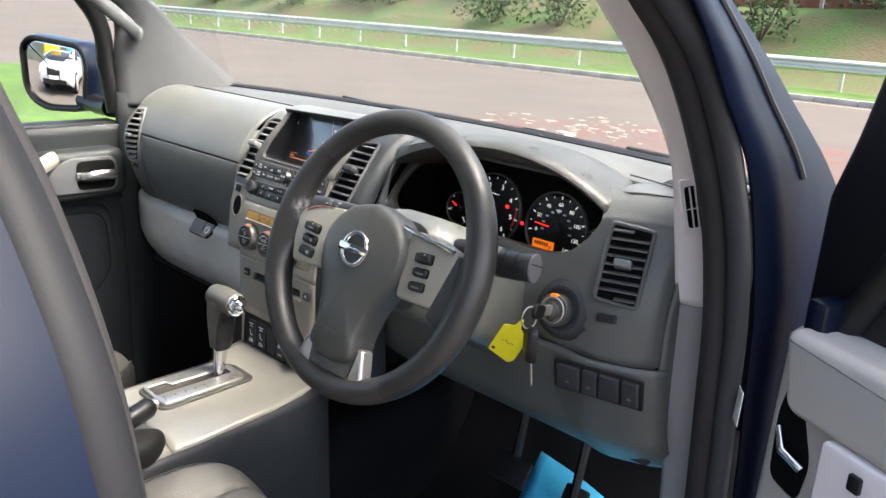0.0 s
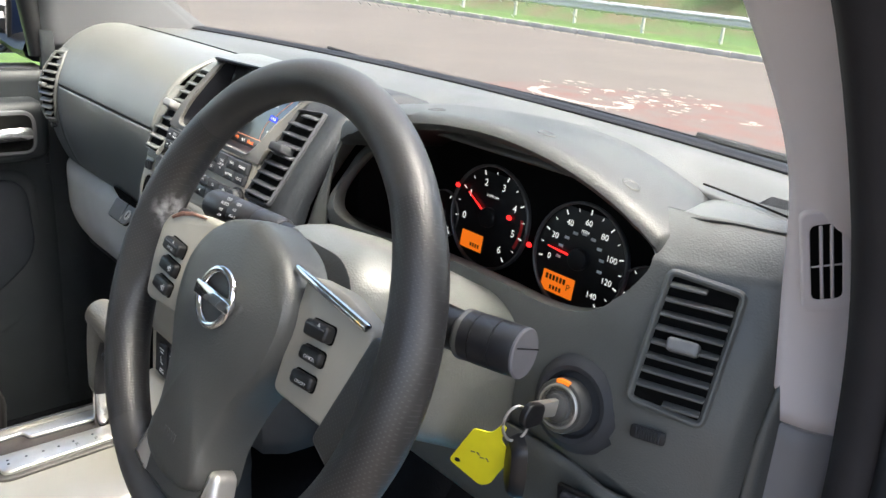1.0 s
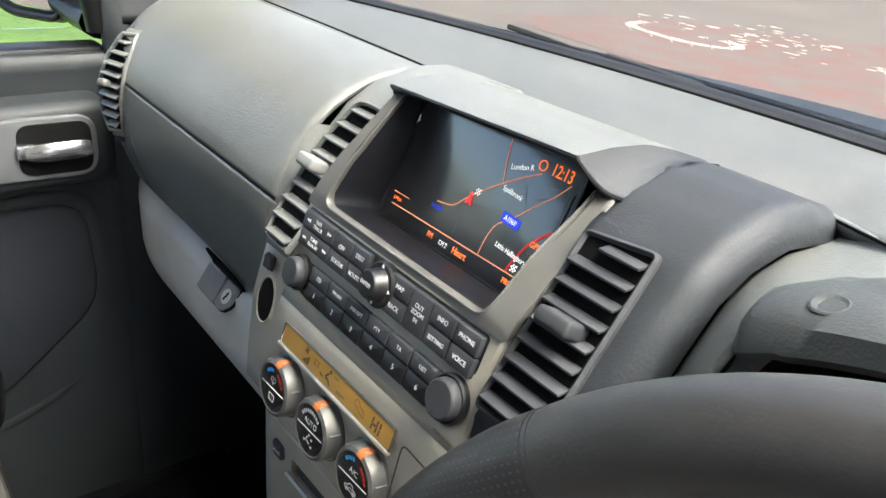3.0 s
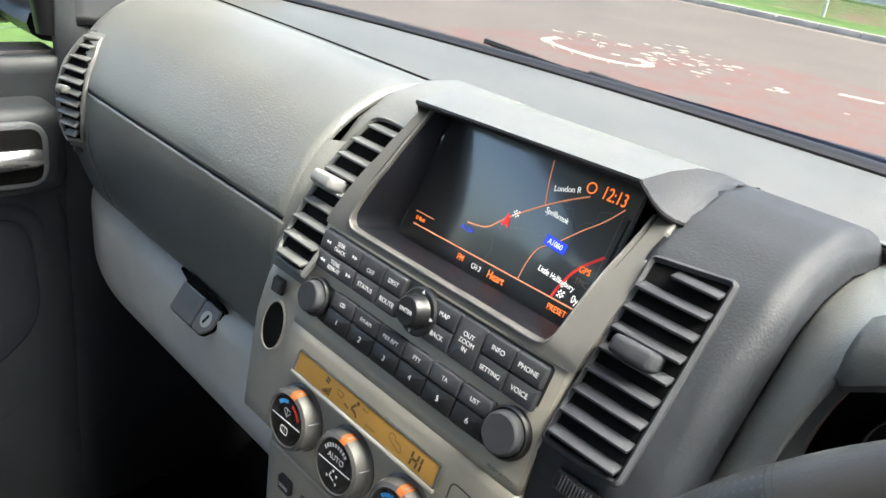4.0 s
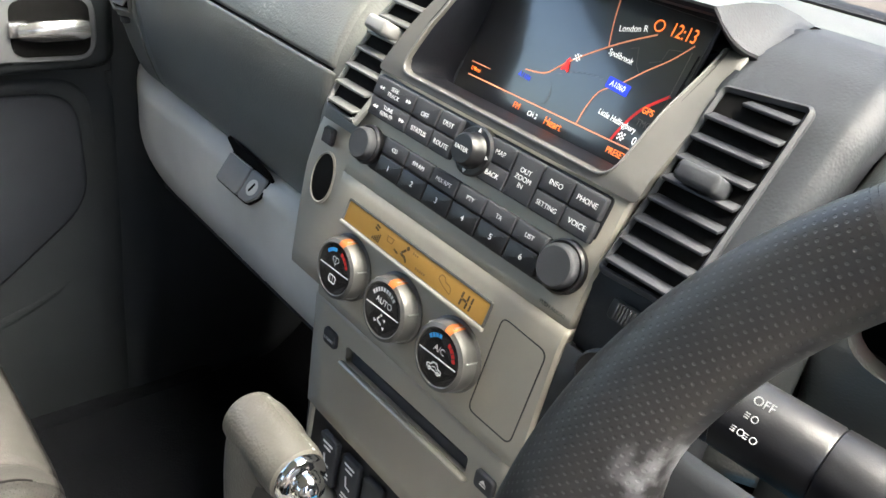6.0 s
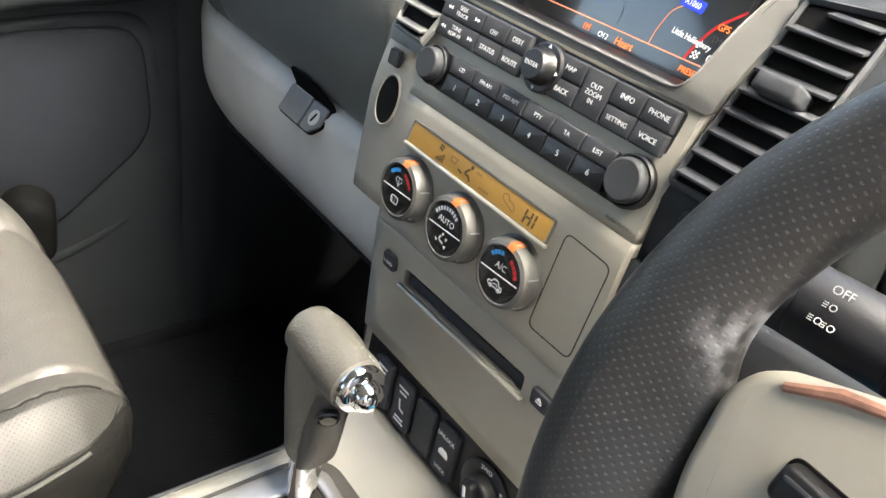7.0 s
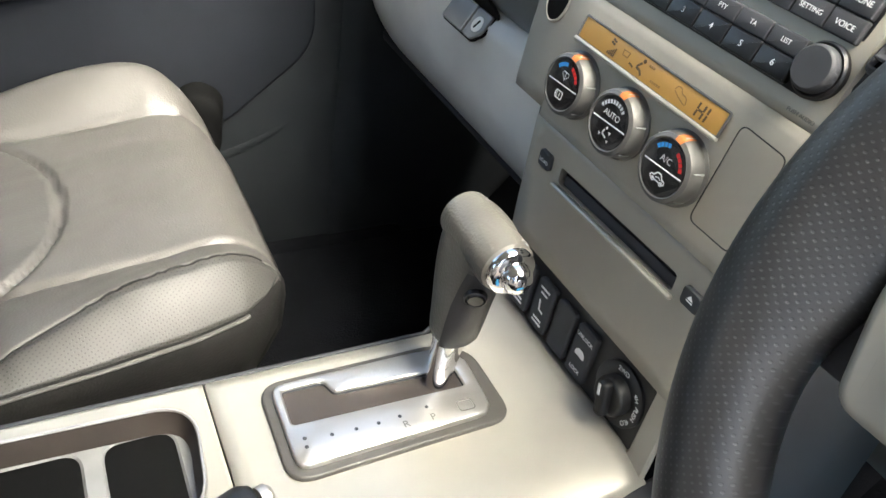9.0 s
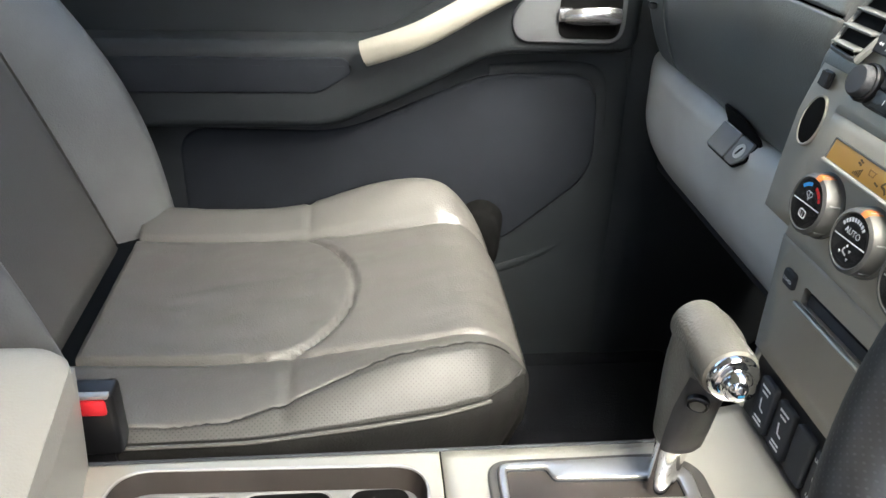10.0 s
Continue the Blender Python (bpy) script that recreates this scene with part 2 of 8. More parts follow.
def rrect(w, h, r, n=5):
    return roundpoly([(-w / 2, -h / 2), (w / 2, -h / 2), (w / 2, h / 2), (-w / 2, h / 2)], r, n)


def circle(r, n=32, ry=None):
    return [(r * math.cos(2 * math.pi * i / n), (ry or r) * math.sin(2 * math.pi * i / n)) for i in range(n)]


def inset(pts, d):
    """An outline moved inwards by d (anticlockwise outline)."""
    out = []
    n = len(pts)
    for i in range(n):
        a, p, b = Vector(pts[i - 1]), Vector(pts[i]), Vector(pts[(i + 1) % n])
        t = (b - a)
        if t.length < 1e-9:
            t = Vector((1, 0))
        t.normalize()
        out.append((p.x - t.y * d, p.y + t.x * d))
    return out


def loft(rows, closed=False, cap=False):
    bm = bmesh.new()
    vs = [[bm.verts.new(p) for p in row] for row in rows]
    n = len(rows[0])
    for a, b in zip(vs, vs[1:]):
        for j in range(n if closed else n - 1):
            k = (j + 1) % n
            bm.faces.new((a[j], a[k], b[k], b[j]))
    if cap:
        bm.faces.new(vs[0][::-1])
        bm.faces.new(vs[-1])
    return bm


def prism(pts, h, bev=0.001, m=None, z0=0.0):
    """A plate of the outline pts, z0 to z0 + h, with eased upper edges."""
    bev = min(bev, h * 0.49)
    rows = [[(x, y, z0) for x, y in pts], [(x, y, z0 + h - bev) for x, y in pts]]
    for k in (0.3, 0.7, 1.0):
        a = k * math.pi / 2
        rows.append([(x, y, z0 + h - bev + bev * math.sin(a)) for x, y in inset(pts, bev * (1 - math.cos(a)))])
    return moved(loft(rows, True, True), m)


def ring(outer, inner, h, bev=0.001, m=None, z0=0.0, depth=0.0):
    """A frame between two outlines of equal count; its hole goes down by depth below z0."""
    rows = [[(x, y, z0) for x, y in outer], [(x, y, z0 + h - bev) for x, y in outer],
            [(x, y, z0 + h) for x, y in inset(outer, bev)], [(x, y, z0 + h) for x, y in inset(inner, -bev)],
            [(x, y, z0 + h - bev) for x, y in inner], [(x, y, z0 - depth) for x, y in inner]]
    return moved(loft(rows, True), m)


def cyl(r, h, m=None, seg=32, bev=0.001, r2=None, z0=0.0):
    r2 = r if r2 is None else r2
    rows = [[(r * c[0], r * c[1], z0) for c in circle(1, seg)]]
    for k in (0, 0.4, 0.75, 1.0):
        a = k * math.pi / 2
        q = r2 - bev * (1 - math.cos(a))
        rows.append([(q * c[0], q * c[1], z0 + h - bev + bev * math.sin(a)) for c in circle(1, seg)])
    return moved(loft(rows, True, True), m)


def lathe(profile, m=None, seg=32):
    return moved(loft([[(r * c[0], r * c[1], z) for c in circle(1, seg)] for r, z in profile], True, True), m)


def tube(path, r, seg=12, closed=False, flat=1.0):
    pts = [Vector(p) for p in path]
    n = len(pts)
    rows = []
    up = Vector((0, 0, 1))
    for i, p in enumerate(pts):
        a = pts[i - 1] if closed or i else pts[0]
        b = pts[(i + 1) % n] if closed or i < n - 1 else pts[-1]
        t = (b - a).normalized()
        s = t.cross(up)
        if s.length < 1e-3:
            s = t.cross(Vector((1, 0, 0)))
        s.normalize()
        w = s.cross(t).normalized()
        k = r[i] if isinstance(r, (list, tuple)) else r
        rows.append([p + s * (k * math.cos(2 * math.pi * j / seg)) + w * (k * flat * math.sin(2 * math.pi * j / seg)) for j in range(seg)])
    if closed:
        rows.append(rows[0])
        bm = loft(rows, True)
        bmesh.ops.remove_doubles(bm, verts=bm.verts, dist=1e-6)
        return bm
    return loft(rows, True, True)


def joined(*bms):
    out = bmesh.new()
    for b in bms:
        me = bpy.data.meshes.new("tmp")
        b.to_mesh(me)
        out.from_mesh(me)
        bpy.data.meshes.remove(me)
        b.free()
    return out


def smooth_curve(pts, n=6):
    """Points on a smooth curve through pts."""
    p = [Vector(q) for q in pts]
    out = []
    for i in range(len(p) - 1):
        a, b, c, d = p[max(i - 1, 0)], p[i], p[i + 1], p[min(i + 2, len(p) - 1)]
        for j in range(n):
            t = j / n
            out.append(0.5 * ((2 * b) + (c - a) * t + (2 * a - 5 * b + 4 * c - d) * t * t + (3 * b - a - 3 * c + d) * t ** 3))
    out.append(p[-1])
    return out


def thing(name, label, category, at=(0, 0, 0), group="", kind=""):
    e = new(name)
    e.empty_display_size = 0.05
    e.location = at
    return tagged(e, label, category, group, kind)


def part(name, bm, mt, parent=None, label="", angle=38, thick=0.0, sub=0):
    me = bpy.data.meshes.new(name)
    bmesh.ops.recalc_face_normals(bm, faces=bm.faces)
    bm.to_mesh(me)
    bm.free()
    me.materials.append(mt)
    me.shade_smooth()
    me.set_sharp_from_angle(angle=radians(angle))
    ob = new(name, me)
    if parent is not None:
        ob.parent = parent
        w = Matrix.Translation(parent.location) if parent.parent is None else Matrix()
        ob.matrix_parent_inverse = w.inverted()
    if label:
        ob["label"] = label
    if thick:
        # shells grow away from the cabin
        inside = Vector((0.25, 0.35, 1.35))
        if sum((inside - p.center).dot(p.normal) * p.area for p in me.polygons) < 0:
            me.flip_normals()
        so = ob.modifiers.new("thickness", "SOLIDIFY")
        so.thickness, so.offset = thick, -1
    if sub:
        su = ob.modifiers.new("smooth", "SUBSURF")
        su.levels = su.render_levels = sub
    return ob


def solo(name, bm, mt, label, category, kind="", angle=38, thick=0.0, sub=0, group=""):
    return tagged(part(name, bm, mt, None, "", angle, thick, sub), label, category, group, kind)


def lettering(text, size, m, mt, parent, name="lettering", align="CENTER", squeeze=1.0):
    cu = bpy.data.curves.new("text", "FONT")
    cu.body, cu.size, cu.align_x, cu.align_y = text, size, align, "CENTER"
    cu.extrude = 0.00008
    tmp = bpy.data.objects.new("text", cu)
    me = bpy.data.meshes.new_from_object(tmp)
    bpy.data.objects.remove(tmp)
    bpy.data.curves.remove(cu)
    me.materials.clear()
    me.materials.append(mt)
    me.transform(m @ Matrix.Diagonal((squeeze, 1, 1, 1)))
    ob = new(name, me)
    ob.parent = parent
    w = Matrix.Translation(parent.location) if parent.parent is None else Matrix()
    ob.matrix_parent_inverse = w.inverted()
    return ob


def at(x, y, z=0.0, turn=0.0):
    return Matrix.Translation((x, y, z)) @ Matrix.Rotation(radians(turn), 4, "Z")


def sheet(f, u0, u1, v0, v1, nu, nv):
    return loft([[f(u0 + (u1 - u0) * i / nu, v0 + (v1 - v0) * j / nv) for i in range(nu + 1)] for j in range(nv + 1)])


def holed(inner, outer, f, rings=6, lip=0.0, ease=1.0):
    """A panel from an opening's outline to its outer outline (x, z), laid on y = f(x, z); its lip goes back by lip."""
    rows = []
    if lip:
        rows.append([(x, f(x, z) + lip, z) for x, z in inner])
    for i in range(rings + 1):
        t = (i / rings) ** ease
        rows.append([(a[0] + (b[0] - a[0]) * t, f(a[0] + (b[0] - a[0]) * t, a[1] + (b[1] - a[1]) * t), a[1] + (b[1] - a[1]) * t) for a, b in zip(inner, outer)])
    return loft(rows, True)


def ray_poly(c, angle, poly):
    """Where the ray from c at that angle leaves the outline poly."""
    d, best = Vector((math.cos(angle), math.sin(angle))), 0.0
    for i in range(len(poly)):
        a, b = Vector(poly[i - 1]) - Vector(c), Vector(poly[i]) - Vector(c)
        e = b - a
        k = d.x * e.y - d.y * e.x
        if abs(k) < 1e-12:
            continue
        t = (a.x * e.y - a.y * e.x) / k
        s = (a.x * d.y - a.y * d.x) / k
        if t > 0 and -1e-6 <= s <= 1 + 1e-6:
            best = max(best, t)
    return (c[0] + d.x * best, c[1] + d.y * best)


def outlines(c, inner, x0, x1, z0, z1, n=64):
    """An inner outline and a rectangle cut by the same rays, corners kept."""
    angles = [2 * math.pi * i / n for i in range(n)]
    angles += [math.atan2(z - c[1], x - c[0]) % (2 * math.pi) for x in (x0, x1) for z in (z0, z1)]
    angles += [math.atan2(q[1] - c[1], q[0] - c[0]) % (2 * math.pi) for q in inner]
    angles = sorted(set(round(a, 5) for a in angles))
    return [ray_poly(c, a, inner) for a in angles], [ray_box(c, a, x0, x1, z0, z1) for a in angles]


def ray_box(c, angle, x0, x1, z0, z1):
    dx, dz = math.cos(angle), math.sin(angle)
    k = min([(x1 - c[0]) / dx if dx > 1e-6 else 9, (x0 - c[0]) / dx if dx < -1e-6 else 9, (z1 - c[1]) / dz if dz > 1e-6 else 9, (z0 - c[1]) / dz if dz < -1e-6 else 9])
    return (c[0] + dx * k, c[1] + dz * k)

# ---------------------------------------------------------------- outside
ASPHALT = material("worn_asphalt", (0.094, 0.078, 0.067), 0.9, grain=(0.02, 0.4), blotch=(1.6, 0.16))
RED_ROAD = material("red_road_surface", (0.128, 0.060, 0.050), 0.9, grain=(0.02, 0.4), blotch=(0.45, 0.2), second=(0.092, 0.076, 0.066))
GRASS = material("grass", (0.060, 0.118, 0.018), 0.95, grain=(0.05, 1.0), blotch=(0.5, 0.3))
BANK = material("rough_bank_grass", (0.05, 0.11, 0.022), 0.95, grain=(0.1, 1.0), blotch=(1.5, 0.4), second=(0.10, 0.075, 0.04))
CONCRETE = material("kerb_concrete", (0.33, 0.31, 0.28), 0.9, grain=(0.01, 0.3), blotch=(0.4, 0.15))
GALV = material("galvanised_steel", (0.55, 0.55, 0.54), 0.45, metal=0.6, blotch=(0.6, 0.1))
LINE = material("worn_white_line", (0.34, 0.29, 0.25), 0.9, blotch=(0.12, 0.35))
FENCE = material("brown_fence_wood", (0.22, 0.085, 0.05), 0.85, grain=(0.02, 0.4), blotch=(0.3, 0.25))
LEAF = material("shrub_leaves", (0.05, 0.09, 0.03), 0.8, blotch=(0.3, 0.5))
BARK = material("bark", (0.09, 0.065, 0.045), 0.9, grain=(0.03, 0.8), blotch=(0.2, 0.3))


def flat_patch(name, pts, z, mt, label, category):
    """A patch of ground with a gently uneven outline."""
    bm = bmesh.new()
    ring_pts = []
    n = len(pts)
    for i in range(n):
        a, b = Vector(pts[i]), Vector(pts[(i + 1) % n])
        k = max(2, int((b - a).length / 0.7))
        for j in range(k):
            p = a.lerp(b, j / k)
            w = noise.noise_vector(Vector((p.x * 0.9, p.y * 0.9, 3.1))) * 0.12
            ring_pts.append((p.x + w.x, p.y + w.y))
    bm.faces.new([bm.verts.new((x, y, z)) for x, y in ring_pts])
    return solo(name, bm, mt, label, category, "structure")


solo("ground", sheet(lambda u, v: (u, v, 0.0), -900, 900, -900, 900, 60, 60), ASPHALT, "worn brown-grey asphalt road and forecourt", "ground", "structure")
flat_patch("red_surface", [(-6.9, 7.1), (8, 6.2), (9, 12.2), (-4.2, 11.4), (-6.6, 9.2)], 0.006, RED_ROAD, "faded red anti-skid surface on the road", "road surface")
flat_patch("grass_patch", [(-15, -3), (-2.0, -3), (-2.0, 3.2), (-4.5, 5.2), (-15, 5.9)], 0.012, GRASS, "bright mown grass beside the parked car", "grass")
flat_patch("verge", [(-70, 18.6), (60, 18.6), (60, 21.2), (-70, 21.2)], 0.11, GRASS, "grass verge behind the kerb", "grass")


def kerb_stone(x):
    return box(0.9, 0.15, 0.16, 0.015, 2, Matrix.Translation((x, 18.5, 0.05)))


kerb = solo("kerb", box(130, 0.10, 0.11, 0.01, 2, Matrix.Translation((-5, 18.54, 0.05))), CONCRETE, "low concrete kerb along the road", "kerb", "structure")
stone = part("kerb_stone", kerb_stone(0), CONCRETE, kerb)
stone.location.x = -30
for i in range(1, 36):
    s2 = new("kerb_stone", stone.data)
    s2.parent = kerb
    s2.location.x = -30 + i * 0.915


def bank_height(x, y):
    t = max(0.0, min(1.0, (y - 21.0) / 7.0))
    return 0.1 + 2.1 * t * t * (3 - 2 * t) + 0.25 * t * noise.noise(Vector((x * 0.35, y * 0.35, 0))) + 0.12 * noise.noise(Vector((x * 1.3, y * 1.3, 5))) * t


solo("bank", sheet(lambda u, v: (u, v, bank_height(u, v)), -70, 50, 21.0, 40, 150, 26), BANK, "rough grassy bank rising behind the guard rail", "grass bank", "structure")

# white road markings
LOOP = smooth_curve([(-6.15, 9.05, 0), (-6.10, 8.70, 0), (-5.80, 8.50, 0), (-5.15, 8.42, 0), (-4.70, 8.62, 0), (-4.70, 8.95, 0), (-5.00, 9.06, 0)], 6)
loop_rows = []
for i, p in enumerate(LOOP):
    t = (LOOP[min(i + 1, len(LOOP) - 1)] - LOOP[max(i - 1, 0)]).normalized()
    w = 0.075 + 0.030 * noise.noise(Vector((i * 0.45, 1.7, 0)))
    loop_rows.append([(p.x - t.y * w, p.y + t.x * w, 0.012), (p.x + t.y * w, p.y - t.x * w, 0.012)])
solo("road_marking", loft(loop_rows), LINE, "worn white painted loop on the red road surface", "road marking", "structure")
flakes = bmesh.new()
for k in range(60):
    a, b = random.gauss(-5.0, 0.75), random.gauss(9.9, 0.45)
    r = random.uniform(0.02, 0.08)
    flakes.faces.new([flakes.verts.new((a + r * random.uniform(0.5, 1.3) * math.cos(q) * 1.3, b + r * random.uniform(0.5, 1.2) * math.sin(q), 0.0115)) for q in [2 * math.pi * j / 9 for j in range(9)]])
solo("road_paint_flakes", flakes, LINE, "broken flakes of worn white road paint", "road marking", "stuff")
flat_patch("road_marking", [(-3.0, 10.4), (-2.55, 10.55), (-2.6, 10.7), (-3.05, 10.55)], 0.011, LINE, "short white road dash", "road marking")
flat_patch("road_edge_line", [(-60, 17.95), (50, 17.95), (50, 18.07), (-60, 18.07)], 0.008, LINE, "thin worn white line along the road edge", "road marking")


def guard_rail():
    e = thing("guard_rail", "galvanised steel guard rail on posts along the verge", "guard rail", (-10, 20.6, 0))
    prof = [(0.0, 0.55), (-0.035, 0.57), (-0.08, 0.605), (-0.08, 0.64), (-0.02, 0.68), (-0.02, 0.74), (-0.08, 0.78), (-0.08, 0.815), (-0.035, 0.85), (0.0, 0.87)]
    xs = [-70 + 2.0 * i for i in range(60)]
    part("beam", loft([[(x, 20.6 + p[0] - 0.0022 * max(0, -x - 12) ** 1.2 * -1, p[1]) for p in prof] for x in xs], False), GALV, e, thick=0.004)
    first = part("post", box(0.06, 0.1, 0.8, 0.004, 1, Matrix.Translation((0, 20.68, 0.4))), GALV, e)
    first.location.x = -60
    for i in range(1, 42):
        o = new("post", first.data)
        o.parent = e
        o.matrix_parent_inverse = first.matrix_parent_inverse
        o.location.x = -60 + 2.5 * i
    return e


guard_rail()


def fence_panel(x, y, z, h):
    e = thing("fence_panel", "brown wooden fence panel on the bank", "fence", (x, y, z), group="fence on the bank")
    for i in range(8):
        part("board", box(0.215, 0.02, h, 0.004, 1, Matrix.Translation((x - 0.77 + 0.22 * i, y, z + h / 2))), FENCE, e)
    part("post", box(0.1, 0.1, h + 0.15, 0.008, 1, Matrix.Translation((x + 0.95, y, z + h / 2))), CONCRETE, e)
    return e


for i in range(9):
    fence_panel(-13.0 + 1.9 * i, 28.0, bank_height(-13.0 + 1.9 * i, 28.0) - 0.05, 1.5)


def leaf_clump(n, r, h, seed, size=0.09):
    rnd = random.Random(seed)
    vs, fs = [], []
    for i in range(n):
        a, k = rnd.uniform(0, 6.283), rnd.random() ** 0.4
        zz = rnd.random() ** 0.8
        w = r * (1 - 0.6 * zz * zz) * (0.8 + 0.35 * math.sin(a * 3 + seed))
        p = Vector((math.cos(a) * w * k, math.sin(a) * w * k, zz * h))
        d = Vector((rnd.gauss(0, 1), rnd.gauss(0, 1), rnd.gauss(0, 0.7))).normalized()
        s = d.orthogonal().normalized()
        l = size * rnd.uniform(0.6, 1.4)
        b = len(vs)
        vs += [p - d * l, p + s * l * 0.45, p + d * l, p - s * l * 0.45]
        fs.append((b, b + 1, b + 2, b + 3))
    me = bpy.data.meshes.new("leaves")
    me.from_pydata([tuple(v) for v in vs], [], fs)
    me.materials.append(LEAF)
    return me


def shrub(x, y, r, h, seed):
    z = bank_height(x, y)
    e = thing("shrub", "dense dark green shrub on the grassy bank", "shrub", (x, y, z), group="shrubs on the bank")
    stems = []
    rnd = random.Random(seed)
    for i in range(5):
        a = i * 1.26
        stems.append(tube([(x, y, z - 0.1), (x + 0.3 * r * math.cos(a), y + 0.3 * r * math.sin(a), z + 0.4 * h), (x + 0.6 * r * math.cos(a), y + 0.6 * r * math.sin(a), z + 0.8 * h)], [0.04, 0.025, 0.01], 6))
    part("stems", joined(*stems), BARK, e)
    o = new("leaves", leaf_clump(1300, r, h, seed))
    o.parent = e
    return e


for i in range(13):
    shrub(-42 + 3.3 * i + random.uniform(-0.8, 0.8), 25.0 + random.uniform(-0.6, 2.2), random.uniform(1.1, 1.9), random.uniform(1.2, 2.4), i)


def tree(x, y, seed):
    rnd = random.Random(seed)
    z = bank_height(x, y)
    e = thing("tree", "leafy tree with a dark trunk on the bank", "tree", (x, y, z), group="trees on the bank")
    limbs = [tube([(x, y, z - 0.2), (x + 0.05, y, z + 1.5), (x - 0.05, y + 0.1, z + 3.4)], [0.22, 0.17, 0.1], 8)]
    clumps = []
    for i in range(9):
        a = i * 2.4
        b = z + rnd.uniform(1.7, 3.4)
        q = Vector((x + 1.6 * math.cos(a), y + 1.6 * math.sin(a), b + rnd.uniform(0.6, 1.8)))
        limbs.append(tube([(x, y, b), q], [0.07, 0.02], 6))
        clumps.append(q)
    part("trunk", joined(*limbs), BARK, e)
    bm = bmesh.new()
    for i, q in enumerate(clumps):
        me = leaf_clump(420, 1.2, 1.5, seed * 20 + i, 0.13)
        me.transform(Matrix.Translation(q - Vector((0, 0, 0.7))))
        bm.from_mesh(me)
        bpy.data.meshes.remove(me)
    part("crown", bm, LEAF, e, angle=180)
    return e


for i, (tx, ty) in enumerate([(-34, 29), (-27, 30), (-20, 29.5), (-14.5, 31), (-5.2, 26.5)]):
    tree(tx, ty, i + 3)

# ---------------------------------------------------------------- car shell
def car_floor():
    bm = joined(box(1.5, 2.6, 0.06, 0.01, 1, Matrix.Translation((0, 0.15, 0.42))),
                box(1.5, 0.05, 0.7, 0.01, 1, Matrix.Translation((0, 1.52, 0.75))),
                box(0.17, 2.5, 0.28, 0.04, 3, Matrix.Translation((0, 0.2, 0.58))))
    return solo("car_floor", bm, CARPET, "dark carpeted car floor and bulkhead", "car floor", "structure")


car_floor()
# toe board slopes up to the bulkhead
solo("toe_board", sheet(lambda u, v: (u, 1.20 + 0.28 * v, 0.446 + 0.345 * v * v), -0.73, 0.73, 0, 1, 12, 8), CARPET, "dark carpeted sloping toe board", "car floor", "structure", thick=0.01)

roof = solo("car_roof", sheet(lambda u, v: (u, v, 1.735 + 0.035 * (1 - (u / 0.7) ** 2) - 0.03 * max(0, (v - 0.5) / 0.3) ** 2), -0.68, 0.68, -1.15, 0.80, 14, 16), HEADLINER, "pale cloth headliner under the car roof", "car roof", "structure", thick=0.03)
solo("roof_skin", sheet(lambda u, v: (u, v, 1.772 + 0.038 * (1 - (u / 0.72) ** 2) - 0.03 * max(0, (v - 0.5) / 0.3) ** 2), -0.70, 0.70, -1.18, 0.80, 14, 16), NAVY, "navy painted outer roof skin", "car roof", "structure", thick=0.004)
solo("rear_bulkhead", sheet(lambda u, v: (u, -1.15 + 0.05 * v, 0.45 + 0.75 * v), -0.72, 0.72, 0, 1, 8, 8), DARK, "dark rear end of the cabin", "car body", "structure", thick=0.03)

# windscreen and the black strip along its base
def screen_point(u, v):
    return (u * (0.735 - 0.10 * v), 1.375 - 0.10 * u * u * (1 - 0.4 * v) - 0.585 * v, 1.292 + 0.44 * v)


ws = solo("windscreen", sheet(screen_point, -1, 1, -0.015, 1, 64, 24), WINDSCREEN, "clear raked car windscreen", "windscreen", "structure", thick=0.002)
ws.visible_shadow = False
ws.data.shade_flat()
solo("windscreen_seal", loft([[Vector(screen_point(-1 + 0.05 * i, 0)) + Vector((0, dy, dz)) for dy, dz in ((-0.008, 0.001), (0.002, 0.005), (0.014, 0.006), (0.030, -0.003), (0.030, -0.02), (-0.008, -0.012))] for i in range(41)], True, True), RUBBER, "black strip along the windscreen base", "trim", "structure")


def wiper(x0, x1, name="wiper"):
    e = thing(name, "black windscreen wiper resting on the cowl", "wiper", (x0, 1.45, 1.29))
    part("arm", tube([(x0, 1.52, 1.245), (x0 - 0.06, 1.49, 1.268), ((x0 + x1) / 2, 1.45, 1.283)], [0.012, 0.008, 0.005], 8), BLACK, e)
    part("blade", tube([(x0 - 0.10, 1.445, 1.262), ((x0 + x1) / 2, 1.445, 1.279), (x1, 1.435, 1.288)], 0.004, 6), RUBBER, e)


wiper(0.62, 0.150)
wiper(-0.10, -0.43)
bonnet = solo("bonnet", sheet(lambda u, v: (u, v, 1.268 - 0.03 * (u / 0.8) ** 2 - 0.27 * (v - 1.5) + 0.10 * max(0, v - 1.7) - 0.12 * max(0, (v - 2.2) / 0.5) ** 2), -0.86, 0.86, 1.50, 2.7, 16, 14), MATT_NAVY, "dark navy car bonnet", "car body", "structure", thick=0.01)
solo("cowl", sheet(lambda u, v: (u, 1.44 + 0.14 * v, 1.255 - 0.09 * v), -0.78, 0.78, 0, 1, 12, 4), BLACK, "black plastic cowl below the windscreen", "trim", "structure", thick=0.01)


